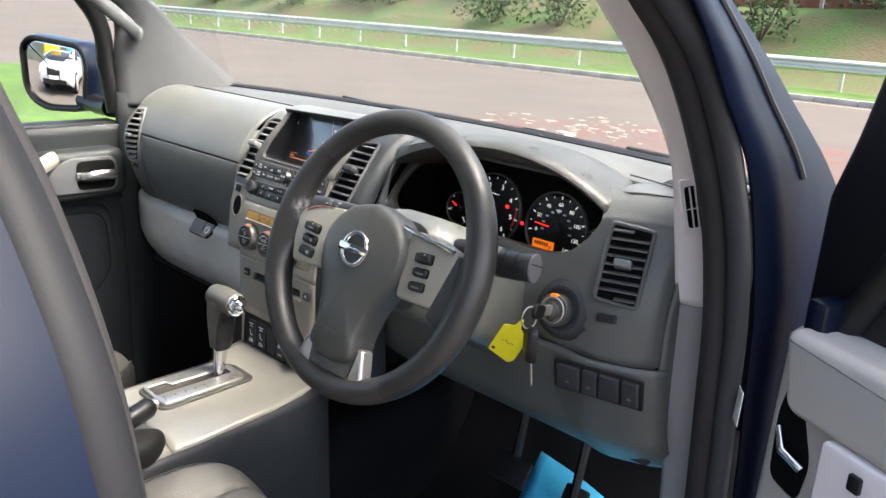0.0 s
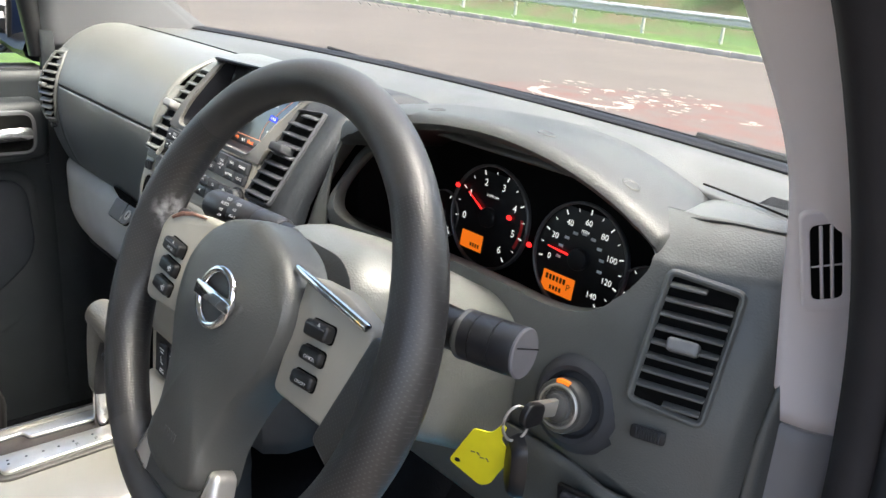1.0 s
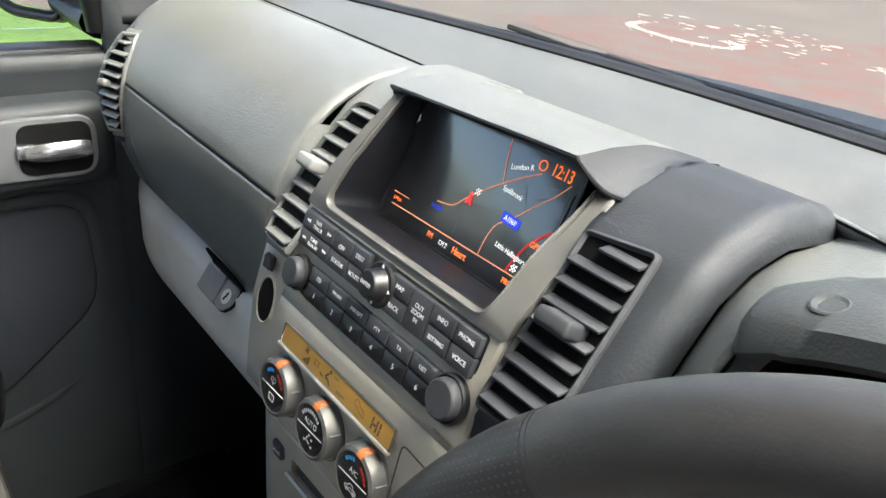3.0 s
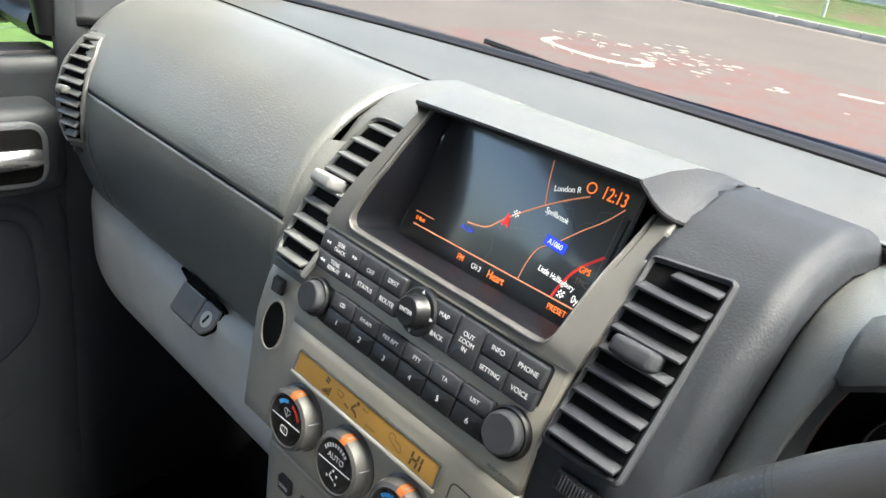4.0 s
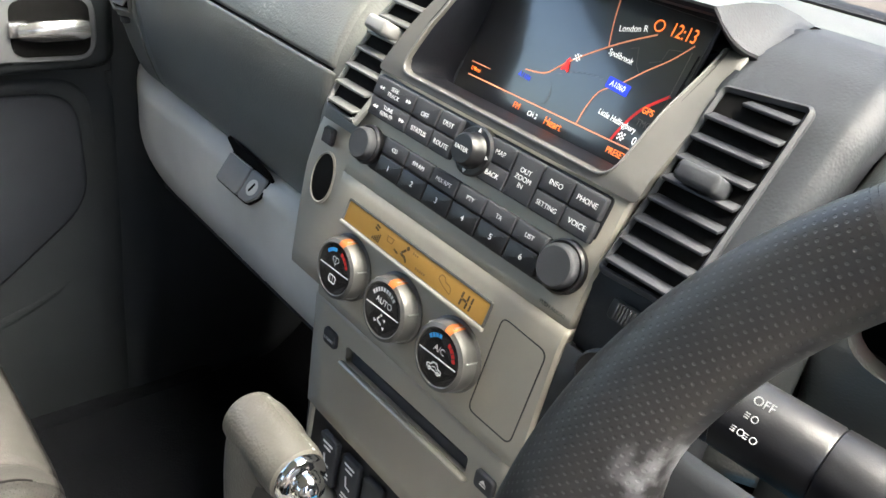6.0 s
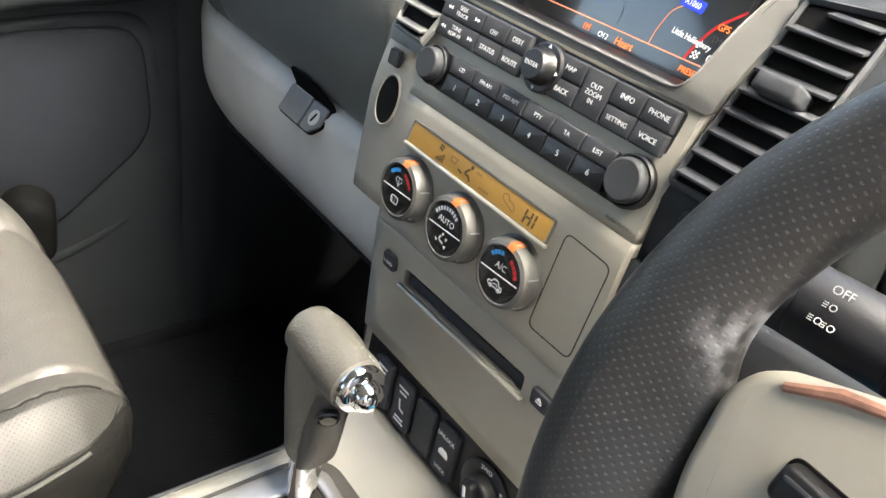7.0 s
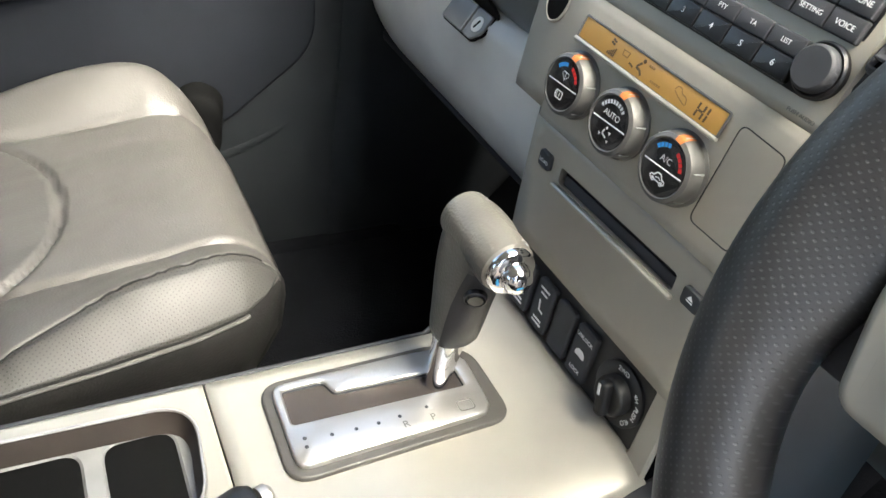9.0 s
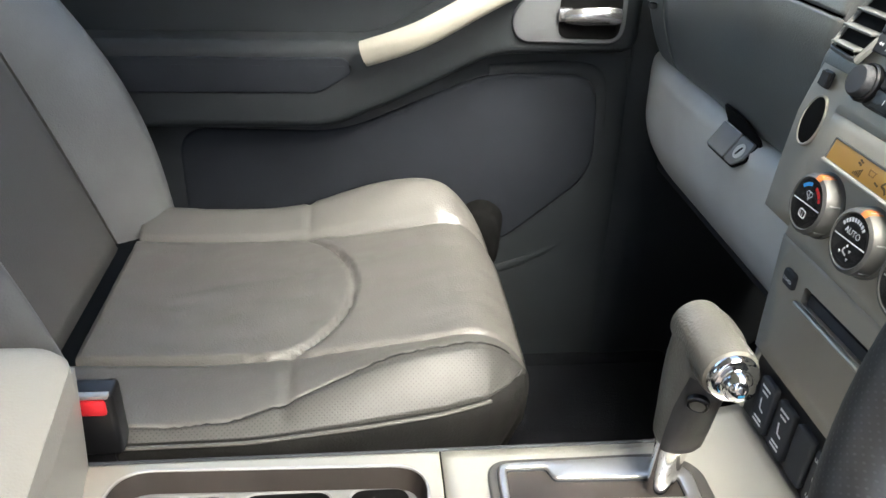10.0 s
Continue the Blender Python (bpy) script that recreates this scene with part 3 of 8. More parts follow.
def strip(name, left, right, mt, label, bulge=0.012, n=6, thick=0.006):
    """A trim strip lofted between two edges, bowed towards the cabin."""
    L, R = smooth_curve(left, n), smooth_curve(right, n)
    rows = []
    for a, b in zip(L, R):
        row = []
        for j in range(9):
            t = j / 8
            p = a.lerp(b, t)
            s = (b - a).cross(Vector((0, 0, 1))).normalized()
            if s.y > 0:
                s = -s
            row.append(p + s * bulge * math.sin(math.pi * t))
        rows.append(row)
    return solo(name, loft(rows), mt, label, "pillar trim", "structure", thick=thick)


strip("pillar_trim_right", [(0.700, 1.070, 1.158), (0.690, 1.056, 1.26), (0.688, 1.016, 1.363), (0.672, 0.93, 1.47), (0.655, 0.86, 1.54), (0.615, 0.72, 1.70)],
      [(0.744, 1.086, 1.158), (0.738, 1.080, 1.27), (0.737, 1.010, 1.375), (0.733, 0.920, 1.480), (0.728, 0.825, 1.543), (0.690, 0.669, 1.707)], PALE, "pale grey plastic windscreen pillar trim, darkened in place of shade with a slim vent", 0.004)
strip("kick_trim_right", [(0.700, 1.071, 1.155), (0.700, 1.085, 1.0), (0.700, 1.115, 0.85), (0.700, 1.15, 0.5)], [(0.744, 1.087, 1.155), (0.748, 1.10, 1.0), (0.752, 1.12, 0.85), (0.755, 1.15, 0.5)], GREY, "grey kick panel below the pillar, lightened for door light", 0.006)
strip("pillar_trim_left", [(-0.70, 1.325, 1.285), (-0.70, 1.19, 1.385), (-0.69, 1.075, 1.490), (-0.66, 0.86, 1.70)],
      [(-0.752, 1.00, 1.24), (-0.752, 0.995, 1.36), (-0.748, 0.975, 1.490), (-0.70, 0.72, 1.70)], PILLAR, "grey plastic windscreen pillar trim, darkened in place of shade", 0.02)
handle = thing("grab_handle", "grey plastic grab handle on the pillar", "grab handle", (-0.72, 1.0, 1.45))
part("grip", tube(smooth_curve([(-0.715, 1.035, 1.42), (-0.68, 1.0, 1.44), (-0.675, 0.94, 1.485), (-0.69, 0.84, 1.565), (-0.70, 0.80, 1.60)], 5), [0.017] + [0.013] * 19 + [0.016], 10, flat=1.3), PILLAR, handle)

# door seals and the navy body side by the open door
for off, rr, mt in ((0.0, 0.016, SEALGREY), (0.026, 0.014, DARK)):
    solo("door_seal", tube(smooth_curve([(0.775 + off, 1.10, 0.5), (0.775 + off, 1.07, 0.85), (0.775 + off, 1.045, 1.05), (0.775 + off, 1.022, 1.19), (0.774 + off, 0.965, 1.33), (0.768 + off, 0.86, 1.475), (0.755 + off * 0.8, 0.76, 1.56), (0.715 + off * 0.5, 0.62, 1.70)], 6), rr, 10), mt, "ribbed dark rubber door seal", "door seal", "structure")
body_in = smooth_curve([(0.815, 1.10, 0.35), (0.815, 1.09, 0.85), (0.815, 1.055, 1.08), (0.815, 1.03, 1.2), (0.814, 0.955, 1.36), (0.811, 0.865, 1.452), (0.806, 0.782, 1.535), (0.77, 0.62, 1.70)], 6)
body_out = smooth_curve([(0.885, 1.21, 0.35), (0.885, 1.20, 0.85), (0.880, 1.20, 1.10), (0.862, 1.230, 1.22), (0.812, 1.238, 1.327), (0.768, 1.165, 1.425), (0.746, 1.05, 1.51), (0.70, 0.75, 1.70)], 6)
solo("door_aperture", loft([[a, a.lerp(b, 0.3) + Vector((-0.004, 0.012, 0)), a.lerp(b, 0.7) + Vector((-0.006, 0.016, 0)), b, b + Vector((-0.004, 0.012, 0)), b + Vector((-0.03, 0.05, 0.0))] for a, b in zip(body_in, body_out)]), JAMB, "navy painted door aperture and wing edge", "car body", "structure", thick=0.004)
solo("pillar_moulding", tube([a.lerp(b, 0.56) + Vector((0.001, 0.013, 0)) for a, b in list(zip(body_in, body_out))[24:]], 0.0045, 8), DARK, "grey rubber moulding along the navy pillar", "trim", "structure")
solo("sill", box(0.16, 2.0, 0.14, 0.03, 3, Matrix.Translation((0.80, 0.2, 0.40))), NAVY, "navy painted door sill", "car body", "structure")
# rear door pillar beside the driver
bp = [(0.800, 0.265, 0.45), (0.803, 0.268, 0.95), (0.797, 0.264, 1.22), (0.775, 0.262, 1.33), (0.727, 0.258, 1.41), (0.672, 0.250, 1.48), (0.66, 0.24, 1.57), (0.64, 0.2, 1.72)]
solo("b_pillar_seal", tube(smooth_curve(bp, 6), 0.020, 12), SEALGREY, "dark grey trim roll on the door pillar", "door seal", "structure")
solo("b_pillar_seal", tube([p + Vector((0.034, -0.012, 0)) for p in smooth_curve(bp, 6)], 0.018, 12), RUBBER, "black rubber seal on the door pillar", "door seal", "structure")
solo("b_pillar", loft([[p + Vector(d) for d in ((0.012, -0.008, 0), (0.035, -0.02, 0), (0.062, -0.022, 0), (0.068, -0.05, 0), (0.064, -0.19, 0), (-0.03, -0.19, 0), (-0.035, -0.03, 0))] for p in smooth_curve(bp, 6)], True, True), MATT_NAVY, "navy painted pillar between the doors", "car body", "structure")
for sx in (-0.79, 0.79):
    rear = thing("rear_door", "dark lined rear door with a side window", "car door", (sx, -0.5, 0.5), group="rear doors")
    part("lining", box(0.04, 1.2 if sx > 0 else 0.95, 0.78, 0.01, 1, Matrix.Translation((sx, -0.58 if sx > 0 else -0.70, 0.82))), DARK, rear)
    part("window_frame", tube([(sx * 0.98, 0.1 if sx > 0 else -0.25, 1.21), (sx * 0.93, 0.06 if sx > 0 else -0.27, 1.70), (sx * 0.93, -1.1, 1.70), (sx * 0.98, -1.14, 1.21)], 0.025, 8), BLACK, rear)
    rg2 = part("window_glass", box(0.004, 1.1 if sx > 0 else 0.85, 0.5, 0, 1, Matrix.Translation((sx * 0.96, -0.56 if sx > 0 else -0.70, 1.45))), GLASS, rear)
    rg2.visible_shadow = False
# slim vent in the right pillar trim
pv = thing("pillar_vent", "slim pale grey vent in the pillar trim", "air vent", (0.72, 1.02, 1.30))
PV = plane_at((0.7150, 1.0505, 1.2945), (0.755, 0.560, 0.27), (-0.0100, -0.0190, 0.0634)) @ at(-0.0005, 0.003, 0.0046)
part("frame", ring(rrect(0.031, 0.076, 0.006), rrect(0.0192, 0.056, 0.005), 0.0060, 0.001, PV @ at(0, 0, -0.0038)), PALE, pv)
# near-black plate, shade behind the bars without a real hole
part("cavity_shade", prism(rrect(0.0197, 0.0565, 0.005), 0.001, 0.0002, PV @ at(0, 0, 0.001)), VOIDM, pv)
for i in range(2):
    part("bar", box(0.0022, 0.056, 0.003, 0.0008, 1, PV @ at(-0.0033 + 0.0066 * i, 0, 0.0022)), PALE, pv)
part("cross_bar", box(0.0192, 0.0010, 0.002, 0.0004, 1, PV @ at(0, -0.002, 0.0025)), PALE, pv)
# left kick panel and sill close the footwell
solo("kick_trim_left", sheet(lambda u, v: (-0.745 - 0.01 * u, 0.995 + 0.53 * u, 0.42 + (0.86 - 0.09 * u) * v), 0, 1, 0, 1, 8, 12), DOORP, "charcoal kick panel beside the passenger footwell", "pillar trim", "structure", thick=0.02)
solo("sill_left", box(0.12, 1.9, 0.14, 0.03, 3, Matrix.Translation((-0.79, 0.2, 0.40))), CARPET, "dark carpeted passenger door sill", "car body", "structure")
# ---------------------------------------------------------------- dashboard
CX = -0.014


def interp(t, pts):
    return float(np.interp(t, [p[0] for p in pts], [p[1] for p in pts]))


def y_stack(x, z):
    """The centre stack's face."""
    return interp(z, [(0.85, 0.940), (0.95, 0.936), (1.04, 0.934), (1.087, 0.938), (1.13, 0.943), (1.19, 0.961), (1.235, 0.977), (1.26, 0.989), (1.285, 1.008), (1.315, 1.037), (1.33, 1.06)])


dashboard = thing("dashboard", "grained charcoal car dashboard with round vents and a glovebox", "dashboard", (0, 1.2, 0.9))

# top pad under the windscreen
def top_pad(u, v):
    y0 = interp(u, [(0.10, 1.100), (0.165, 1.178), (0.28, 1.095), (0.34, 1.137), (0.40, 1.172), (0.47, 1.184), (0.552, 1.172), (0.70, 1.120)])
    z0 = interp(u, [(0.10, 1.292), (0.165, 1.290), (0.23, 1.304), (0.28, 1.314), (0.34, 1.3185), (0.40, 1.3165), (0.47, 1.306), (0.552, 1.2845), (0.70, 1.289)])
    y1 = 1.372 - 0.10 * (u / 0.735) ** 2
    z1 = 1.290 + 0.012 * math.sin(math.pi * (0.3 + 0.7 * v)) * (1 - (u / 0.72) ** 4)
    k = min(1.0, v * 1.6)
    k = k * k * (3 - 2 * k)
    return (u, y0 + (y1 - y0) * v, z0 + (z1 - z0) * k)


part("top_pad", sheet(top_pad, -0.728, 0.70, 0, 1, 96, 18), DASH_TOP, dashboard, "paler grained dash top", thick=0.008)

# passenger barrel: airbag cover above, glovebox door below
BARREL = [(1.16, 1.284), (1.135, 1.300), (1.10, 1.306), (1.06, 1.301), (1.02, 1.281), (0.992, 1.253), (0.975, 1.224), (0.9685, 1.205)]
GLOVE = [(0.968, 1.2025), (0.9655, 1.185), (0.966, 1.16), (0.972, 1.12), (0.984, 1.083), (1.0, 1.052), (1.03, 1.03)]


def barrel_row(prof, x):
    e = max(0.0, (-x - 0.634) / 0.050)
    k = 0.030 * e ** 2.2
    return [(x, y + k, z - 0.010 * e * e * (1 if z > 1.25 else 0.3)) for y, z in smooth_prof(prof)]


def smooth_prof(prof):
    return [(p.x, p.y) for p in smooth_curve([(a, b, 0) for a, b in prof], 4)]


xs = [-0.690 + 0.5035 * i / 40 for i in range(41)]
part("airbag_cover", loft([barrel_row(BARREL, x) for x in xs]), DASH, dashboard, thick=0.005)
xg = [-0.583 + 0.398 * i / 24 for i in range(25)]
glovebox = part("glovebox_door", loft([barrel_row(GLOVE, x) for x in xg]), DASH, dashboard, "charcoal glovebox door", thick=0.005)
xe = [-0.690 + 0.1055 * i / 16 for i in range(17)]
part("end_panel", loft([barrel_row(GLOVE, x) for x in xe]), DASH, dashboard, thick=0.005)

# light grey knee panel below the glovebox, with a notch for the latch
def knee(u, v):
    z = 1.052 - 0.182 * v
    y = 0.988 + 0.004 * v + 0.17 * max(0, v - 0.46) ** 2 + 0.03 * max(0, (-u - 0.6) / 0.12) ** 2
    if v < 0.14:
        y += 0.03 * (1 - v / 0.14) ** 2
    return (u, y, z)


part("knee_panel", sheet(knee, -0.735, -0.135, 0, 1, 40, 18), BAND, dashboard, "lighter grey panel below the glovebox", thick=0.006)
LT = plane_at((-0.366, 0.9815, 1.0130), (1, 0, 0), (0, 0.55, 0.835))
LG = plane_at((-0.360, 0.9955, 1.0515), (1, 0, 0), (0, -0.46, 0.89))
# proud near-black plate takes the place of shade inside the finger recess
part("glovebox_recess_shade", prism(roundpoly([(-0.043, -0.016), (0.038, -0.016), (0.043, 0.000), (0.024, 0.012), (-0.005, 0.017), (-0.038, 0.016)], 0.007), 0.003, 0.001, LG), VOIDM, dashboard, "near-black plate for the shade in the finger recess")
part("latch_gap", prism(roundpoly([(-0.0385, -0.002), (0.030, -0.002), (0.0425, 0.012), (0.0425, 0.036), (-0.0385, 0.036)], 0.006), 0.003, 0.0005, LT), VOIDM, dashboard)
latch = part("glovebox_latch", prism(roundpoly([(-0.037, -0.0005), (0.0092, -0.0005), (0.0092, 0.0325), (-0.037, 0.0325)], 0.004), 0.004, 0.0015, LT @ at(0, 0, 0.0025)), LATCH, dashboard, "grey glovebox latch with a lock")
# pale strip painted as a highlight along the latch's top edge
part("latch_highlight", box(0.044, 0.0012, 0.0016, 0.0005, 1, LT @ at(-0.0139, 0.0318, 0.0062)), BAND, latch)
part("lock_button", prism(roundpoly([(0.0108, -0.0005), (0.029, -0.0005), (0.0408, 0.012), (0.0408, 0.0325), (0.0108, 0.0325)], 0.004), 0.0035, 0.0015, LT @ at(0, 0, 0.0025)), LATCH, latch)
part("lock_plate", cyl(0.0088, 0.0008, LT @ at(0.0265, 0.0165, 0.0058), 24, 0.0003), BAND, latch)
part("keyhole", prism(rrect(0.003, 0.011, 0.0014), 0.0004, 0.0001, LT @ at(0.0265, 0.0165, 0.0065, -20)), VOIDM, latch)
for i in range(4):
    part("clip", cyl(0.006, 0.003, plane_at((-0.60 + 0.115 * i, 1.0215, 0.897), (1, 0, 0), (0, -0.6, 1))), BAND, dashboard)
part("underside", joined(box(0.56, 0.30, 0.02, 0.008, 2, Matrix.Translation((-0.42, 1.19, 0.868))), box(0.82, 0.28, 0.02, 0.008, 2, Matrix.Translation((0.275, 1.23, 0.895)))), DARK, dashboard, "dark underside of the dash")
part("airbag_letters", joined(*[prism(rrect(0.006, 0.009, 0.001), 0.0004, 0.0001, plane_at((-0.60 + 0.0085 * i, 0.983, 1.222), (1, 0, 0), (0, 0.35, 1))) for i in range(8)]), DASH, dashboard)


def vent(parent, m, outline, slats, tab, rim=0.006, tilt=-52, chord=0.013, mt=DASH, tab_mt=None, slat_mt=None):
    """An air vent on the face m: rim, a near-black plate as the shade inside, tilted slats cut to the outline, a tab
    and a thumb wheel below.
    """
    inner = inset(outline, rim)
    fr = part("air_vent", ring(outline, inner, 0.0055, 0.0022, m, -0.001), mt, parent)
    part("cavity_shade", prism(inset(outline, rim * 0.5), 0.0022, 0.0002, m, -0.001), VOIDM, fr)
    ys = [p[1] for p in inner]
    lo, hi = min(ys), max(ys)
    for i in range(slats):
        y = lo + (hi - lo) * (i + 0.5) / slats
        spans = []
        for yy in (y - 0.0035, y + 0.0035):
            cross = [a[0] + (b[0] - a[0]) * (yy - a[1]) / (b[1] - a[1]) for a, b in zip(inner, inner[1:] + inner[:1]) if (a[1] - yy) * (b[1] - yy) <= 0 and a[1] != b[1]]
            if len(cross) > 1:
                spans.append((min(cross), max(cross)))
        if len(spans) < 2:
            continue
        x0, x1 = max(q[0] for q in spans), min(q[1] for q in spans)
        if x1 - x0 < 0.025:
            continue
        part("slat", box(x1 - x0, chord, 0.0022, 0.0009, 2, m @ at((x0 + x1) / 2, y, 0.0028) @ Matrix.Rotation(radians(tilt), 4, "X")), slat_mt or DARK, fr)
    part("tab", box(tab[2], 0.011, 0.022, 0.003, 3, m @ at(tab[0], tab[1], 0.010) @ Matrix.Rotation(radians(tilt + 62), 4, "X")), tab_mt or LATCH, fr)
    return fr


def thumb_wheel(parent, m, w=0.028, h=0.011):
    pl = part("thumb_wheel", prism(rrect(w, h, 0.003), 0.0015, 0.0008, m), BLACK, parent)
    for i in range(10):
        part("rib", box(0.0014, h * 0.8, 0.006, 0.0004, 1, m @ at(-w * 0.32 + w * 0.64 * i / 9, 0, 0.001)), DARK, pl)
    return pl


# outer passenger vent, driver vent
def outer_vent():
    """The lens-shaped vent that wraps the rounded end of the passenger barrel."""
    prof = [(1.12, 0.972), (1.16, 0.966), (1.185, 0.9655), (1.205, 0.9685), (1.224, 0.975), (1.253, 0.992), (1.281, 1.02)]
    right = [(1.140, -0.601), (1.165, -0.591), (1.205, -0.586), (1.235, -0.592), (1.256, -0.604)]
    left = [(1.140, -0.615), (1.155, -0.625), (1.19, -0.631), (1.23, -0.629), (1.256, -0.619)]
    zs = [1.140 + 0.116 * i / 20 for i in range(21)]
    loop = [(interp(z, right), z) for z in zs] + [(interp(z, left), z) for z in reversed(zs)]
    def face(x, z):
        a, b = interp(z, right), interp(z, left)
        return interp(z, prof) - 0.001 - 0.012 * max(0.0, min(1.2, (a - x) / (a - b)))

    fr = part("air_vent", tube([(x, face(x, z) - 0.0005, z) for x, z in loop], 0.0030, 8, True), DASH, dashboard, "lens-shaped vent on the dash end")
    # near-black sheet on the face gives the shade of a deep vent
    part("cavity_shade", loft([[(interp(z, left), face(interp(z, left), z), z), (interp(z, right), face(interp(z, right), z), z)] for z in zs]), VOIDM, fr)
    part("housing", loft([[(interp(z, right) + 0.003, interp(z, prof) - 0.0005, z), (interp(z, left) - 0.002, face(interp(z, left), z) + 0.0012, z), (interp(z, left) - 0.008, face(interp(z, left), z) + 0.004, z), (interp(z, left) - 0.012, face(interp(z, left), z) + 0.03, z), (interp(z, left) - 0.012, 1.06, z)] for z in [1.132 + 0.0065 * i for i in range(21)]]), DASH, fr)
    for i in range(9):
        z = 1.150 + 0.0122 * i
        a, b = interp(z, left) + 0.003, interp(z, right) - 0.003
        slope = Vector((0, interp(z + 0.01, prof) - interp(z - 0.01, prof), 0.02))
        part("slat", box(b - a, 0.0105, 0.0022, 0.0008, 2, plane_at(((a + b) / 2, face((a + b) / 2, z) - 0.002, z), (1, 0.30, 0), slope) @ Matrix.Rotation(radians(-52), 4, "X")), DASH, fr)
    part("tab", box(0.014, 0.009, 0.012, 0.003, 3, plane_at((-0.612, 0.952, 1.20), (1, 0.3, 0), (0, 0.3, 1))), DASH, fr)
    return fr


outer_vent()
part("thumb_wheel", box(0.012, 0.010, 0.008, 0.003, 2, Matrix.Translation((-0.617, 0.967, 1.126))), DARK, dashboard)
vent(dashboard, plane_at((0.636, 1.0365, 1.200), (1, 0.38, 0), (0, 0.32, 1)), roundpoly([(-0.036, -0.054), (0.028, -0.060), (0.037, 0.052), (-0.026, 0.058)], 0.010), 9, (0.0, 0.0, 0.024), tilt=-72, slat_mt=DASH)
thumb_wheel(dashboard, plane_at((0.632, 1.0145, 1.126), (1, 0.38, 0), (0, 0.25, 1)))


# centre pod: vents either side of the screen, visor above
def pod(u, v, x0, x1, edge, fall=0.03):
    """u across, v along the profile from low front to the back of the top."""
    prof = [(0.952, 1.135), (0.957, 1.175), (0.968, 1.20), (0.988, 1.23), (1.010, 1.258), (1.034, 1.285), (1.062, 1.302), (1.10, 1.3115), (1.135, 1.3105), (1.168, 1.3005), (1.192, 1.280)]
    k = v * (len(prof) - 1)
    i = min(int(k), len(prof) - 2)
    y = prof[i][0] + (prof[i + 1][0] - prof[i][0]) * (k - i)
    z = prof[i][1] + (prof[i + 1][1] - prof[i][1]) * (k - i)
    x = x0 + (x1 - x0) * u
    t = u if edge > 0 else 1 - u
    d = fall * max(0, (t - 0.82) / 0.18) ** 2
    return (x, y + d * max(0.2, 1 - v * 1.2), z - d * min(1, v * 1.3) * 0.8)


part("pod_right", sheet(lambda u, v: pod(u, v, 0.096, 0.184, 1), 0, 1, 0, 1, 16, 40), PODM, dashboard, "centre vent surround, darkened in place of shade", thick=0.006)
part("pod_left", sheet(lambda u, v: pod(u, v, -0.192, -0.116, -1, 0.010), 0, 1, 0, 1, 14, 40), DASH, dashboard, thick=0.006)
def y_barrel(z):
    return interp(z, sorted([(b, a) for a, b in smooth_prof(GLOVE) + smooth_prof(BARREL)[12:]]))


part("barrel_end", loft([[(-0.1880, y_barrel(z), z), (-0.1850, y_barrel(z) + 0.0005, z), (-0.1810, y_barrel(z) + 0.0035, z), (-0.1765, max(y_barrel(z) + 0.006, 0.989 + 0.763 * (z - 1.2355) - 0.001), z), (-0.1745, max(y_barrel(z) + 0.016, 0.989 + 0.763 * (z - 1.2355) + 0.004), z)] for z in [1.150 + 0.0062 * i for i in range(20)]]), DASH, dashboard, angle=80)
POD_UP = (0, 0.074, 0.097)
vent(dashboard, plane_at((0.1285, 0.992, 1.2365), (1, 0, 0), POD_UP), roundpoly([(-0.026, -0.064), (0.027, -0.062), (0.025, 0.066), (-0.028, 0.060)], 0.006), 9, (0.0, 0.004, 0.026), 0.004, mt=DARK, tab_mt=DARK)
vent(dashboard, plane_at((-0.139, 0.989, 1.2355), (1, 0, 0), POD_UP), [(p.x, p.y) for p in smooth_curve([(-0.024, -0.064, 0), (0.008, -0.0655, 0), (0.0135, -0.060, 0), (0.0165, -0.02, 0), (0.0195, 0.03, 0), (0.0225, 0.066, 0), (0.018, 0.071, 0), (-0.016, 0.070, 0), (-0.027, 0.050, 0), (-0.033, 0.022, 0), (-0.034, -0.012, 0), (-0.030, -0.050, 0), (-0.024, -0.064, 0)], 4)][:-1], 9, (-0.012, 0.006, 0.024), 0.0035, slat_mt=DASH)
thumb_wheel(dashboard, plane_at((0.133, 0.9525, 1.1715), (1, 0, 0), (0, 0.3, 1)), 0.030, 0.012)
thumb_wheel(dashboard, plane_at((-0.158, 0.950, 1.163), (1, 0, 0), (0, 0.2, 1)), 0.014, 0.014)

# side cheek between the passenger knee panel and the silver panel
part("left_cheek", loft([[(-0.190, y_stack(0, z) + 0.020, z), (-0.186, y_stack(0, z) + 0.006, z), (-0.178, y_stack(0, z) + 0.001, z), (-0.1335, y_stack(0, z) + 0.001, z), (-0.1335, y_stack(0, z) + 0.03, z)] for z in [1.045 + 0.014 * i for i in range(10)]]), SILVER, dashboard, "satin silver trim with an oval socket", thick=0.004)
part("socket_rim", ring(circle(0.0142, 28, 0.0215), circle(0.0125, 28, 0.0192), 0.0025, 0.001, plane_at((-0.155, 0.9455, 1.130), (1, 0, 0), (0, 0.25, 1))), SILVER, dashboard)
# flat near-black plate, the dark of an open socket put into colour
part("socket", prism(circle(0.0127, 28, 0.0194), 0.0012, 0.0002, plane_at((-0.155, 0.9450, 1.130), (1, 0, 0), (0, 0.25, 1))), VOIDM, dashboard, "near-black plate for the shade in an oval socket")
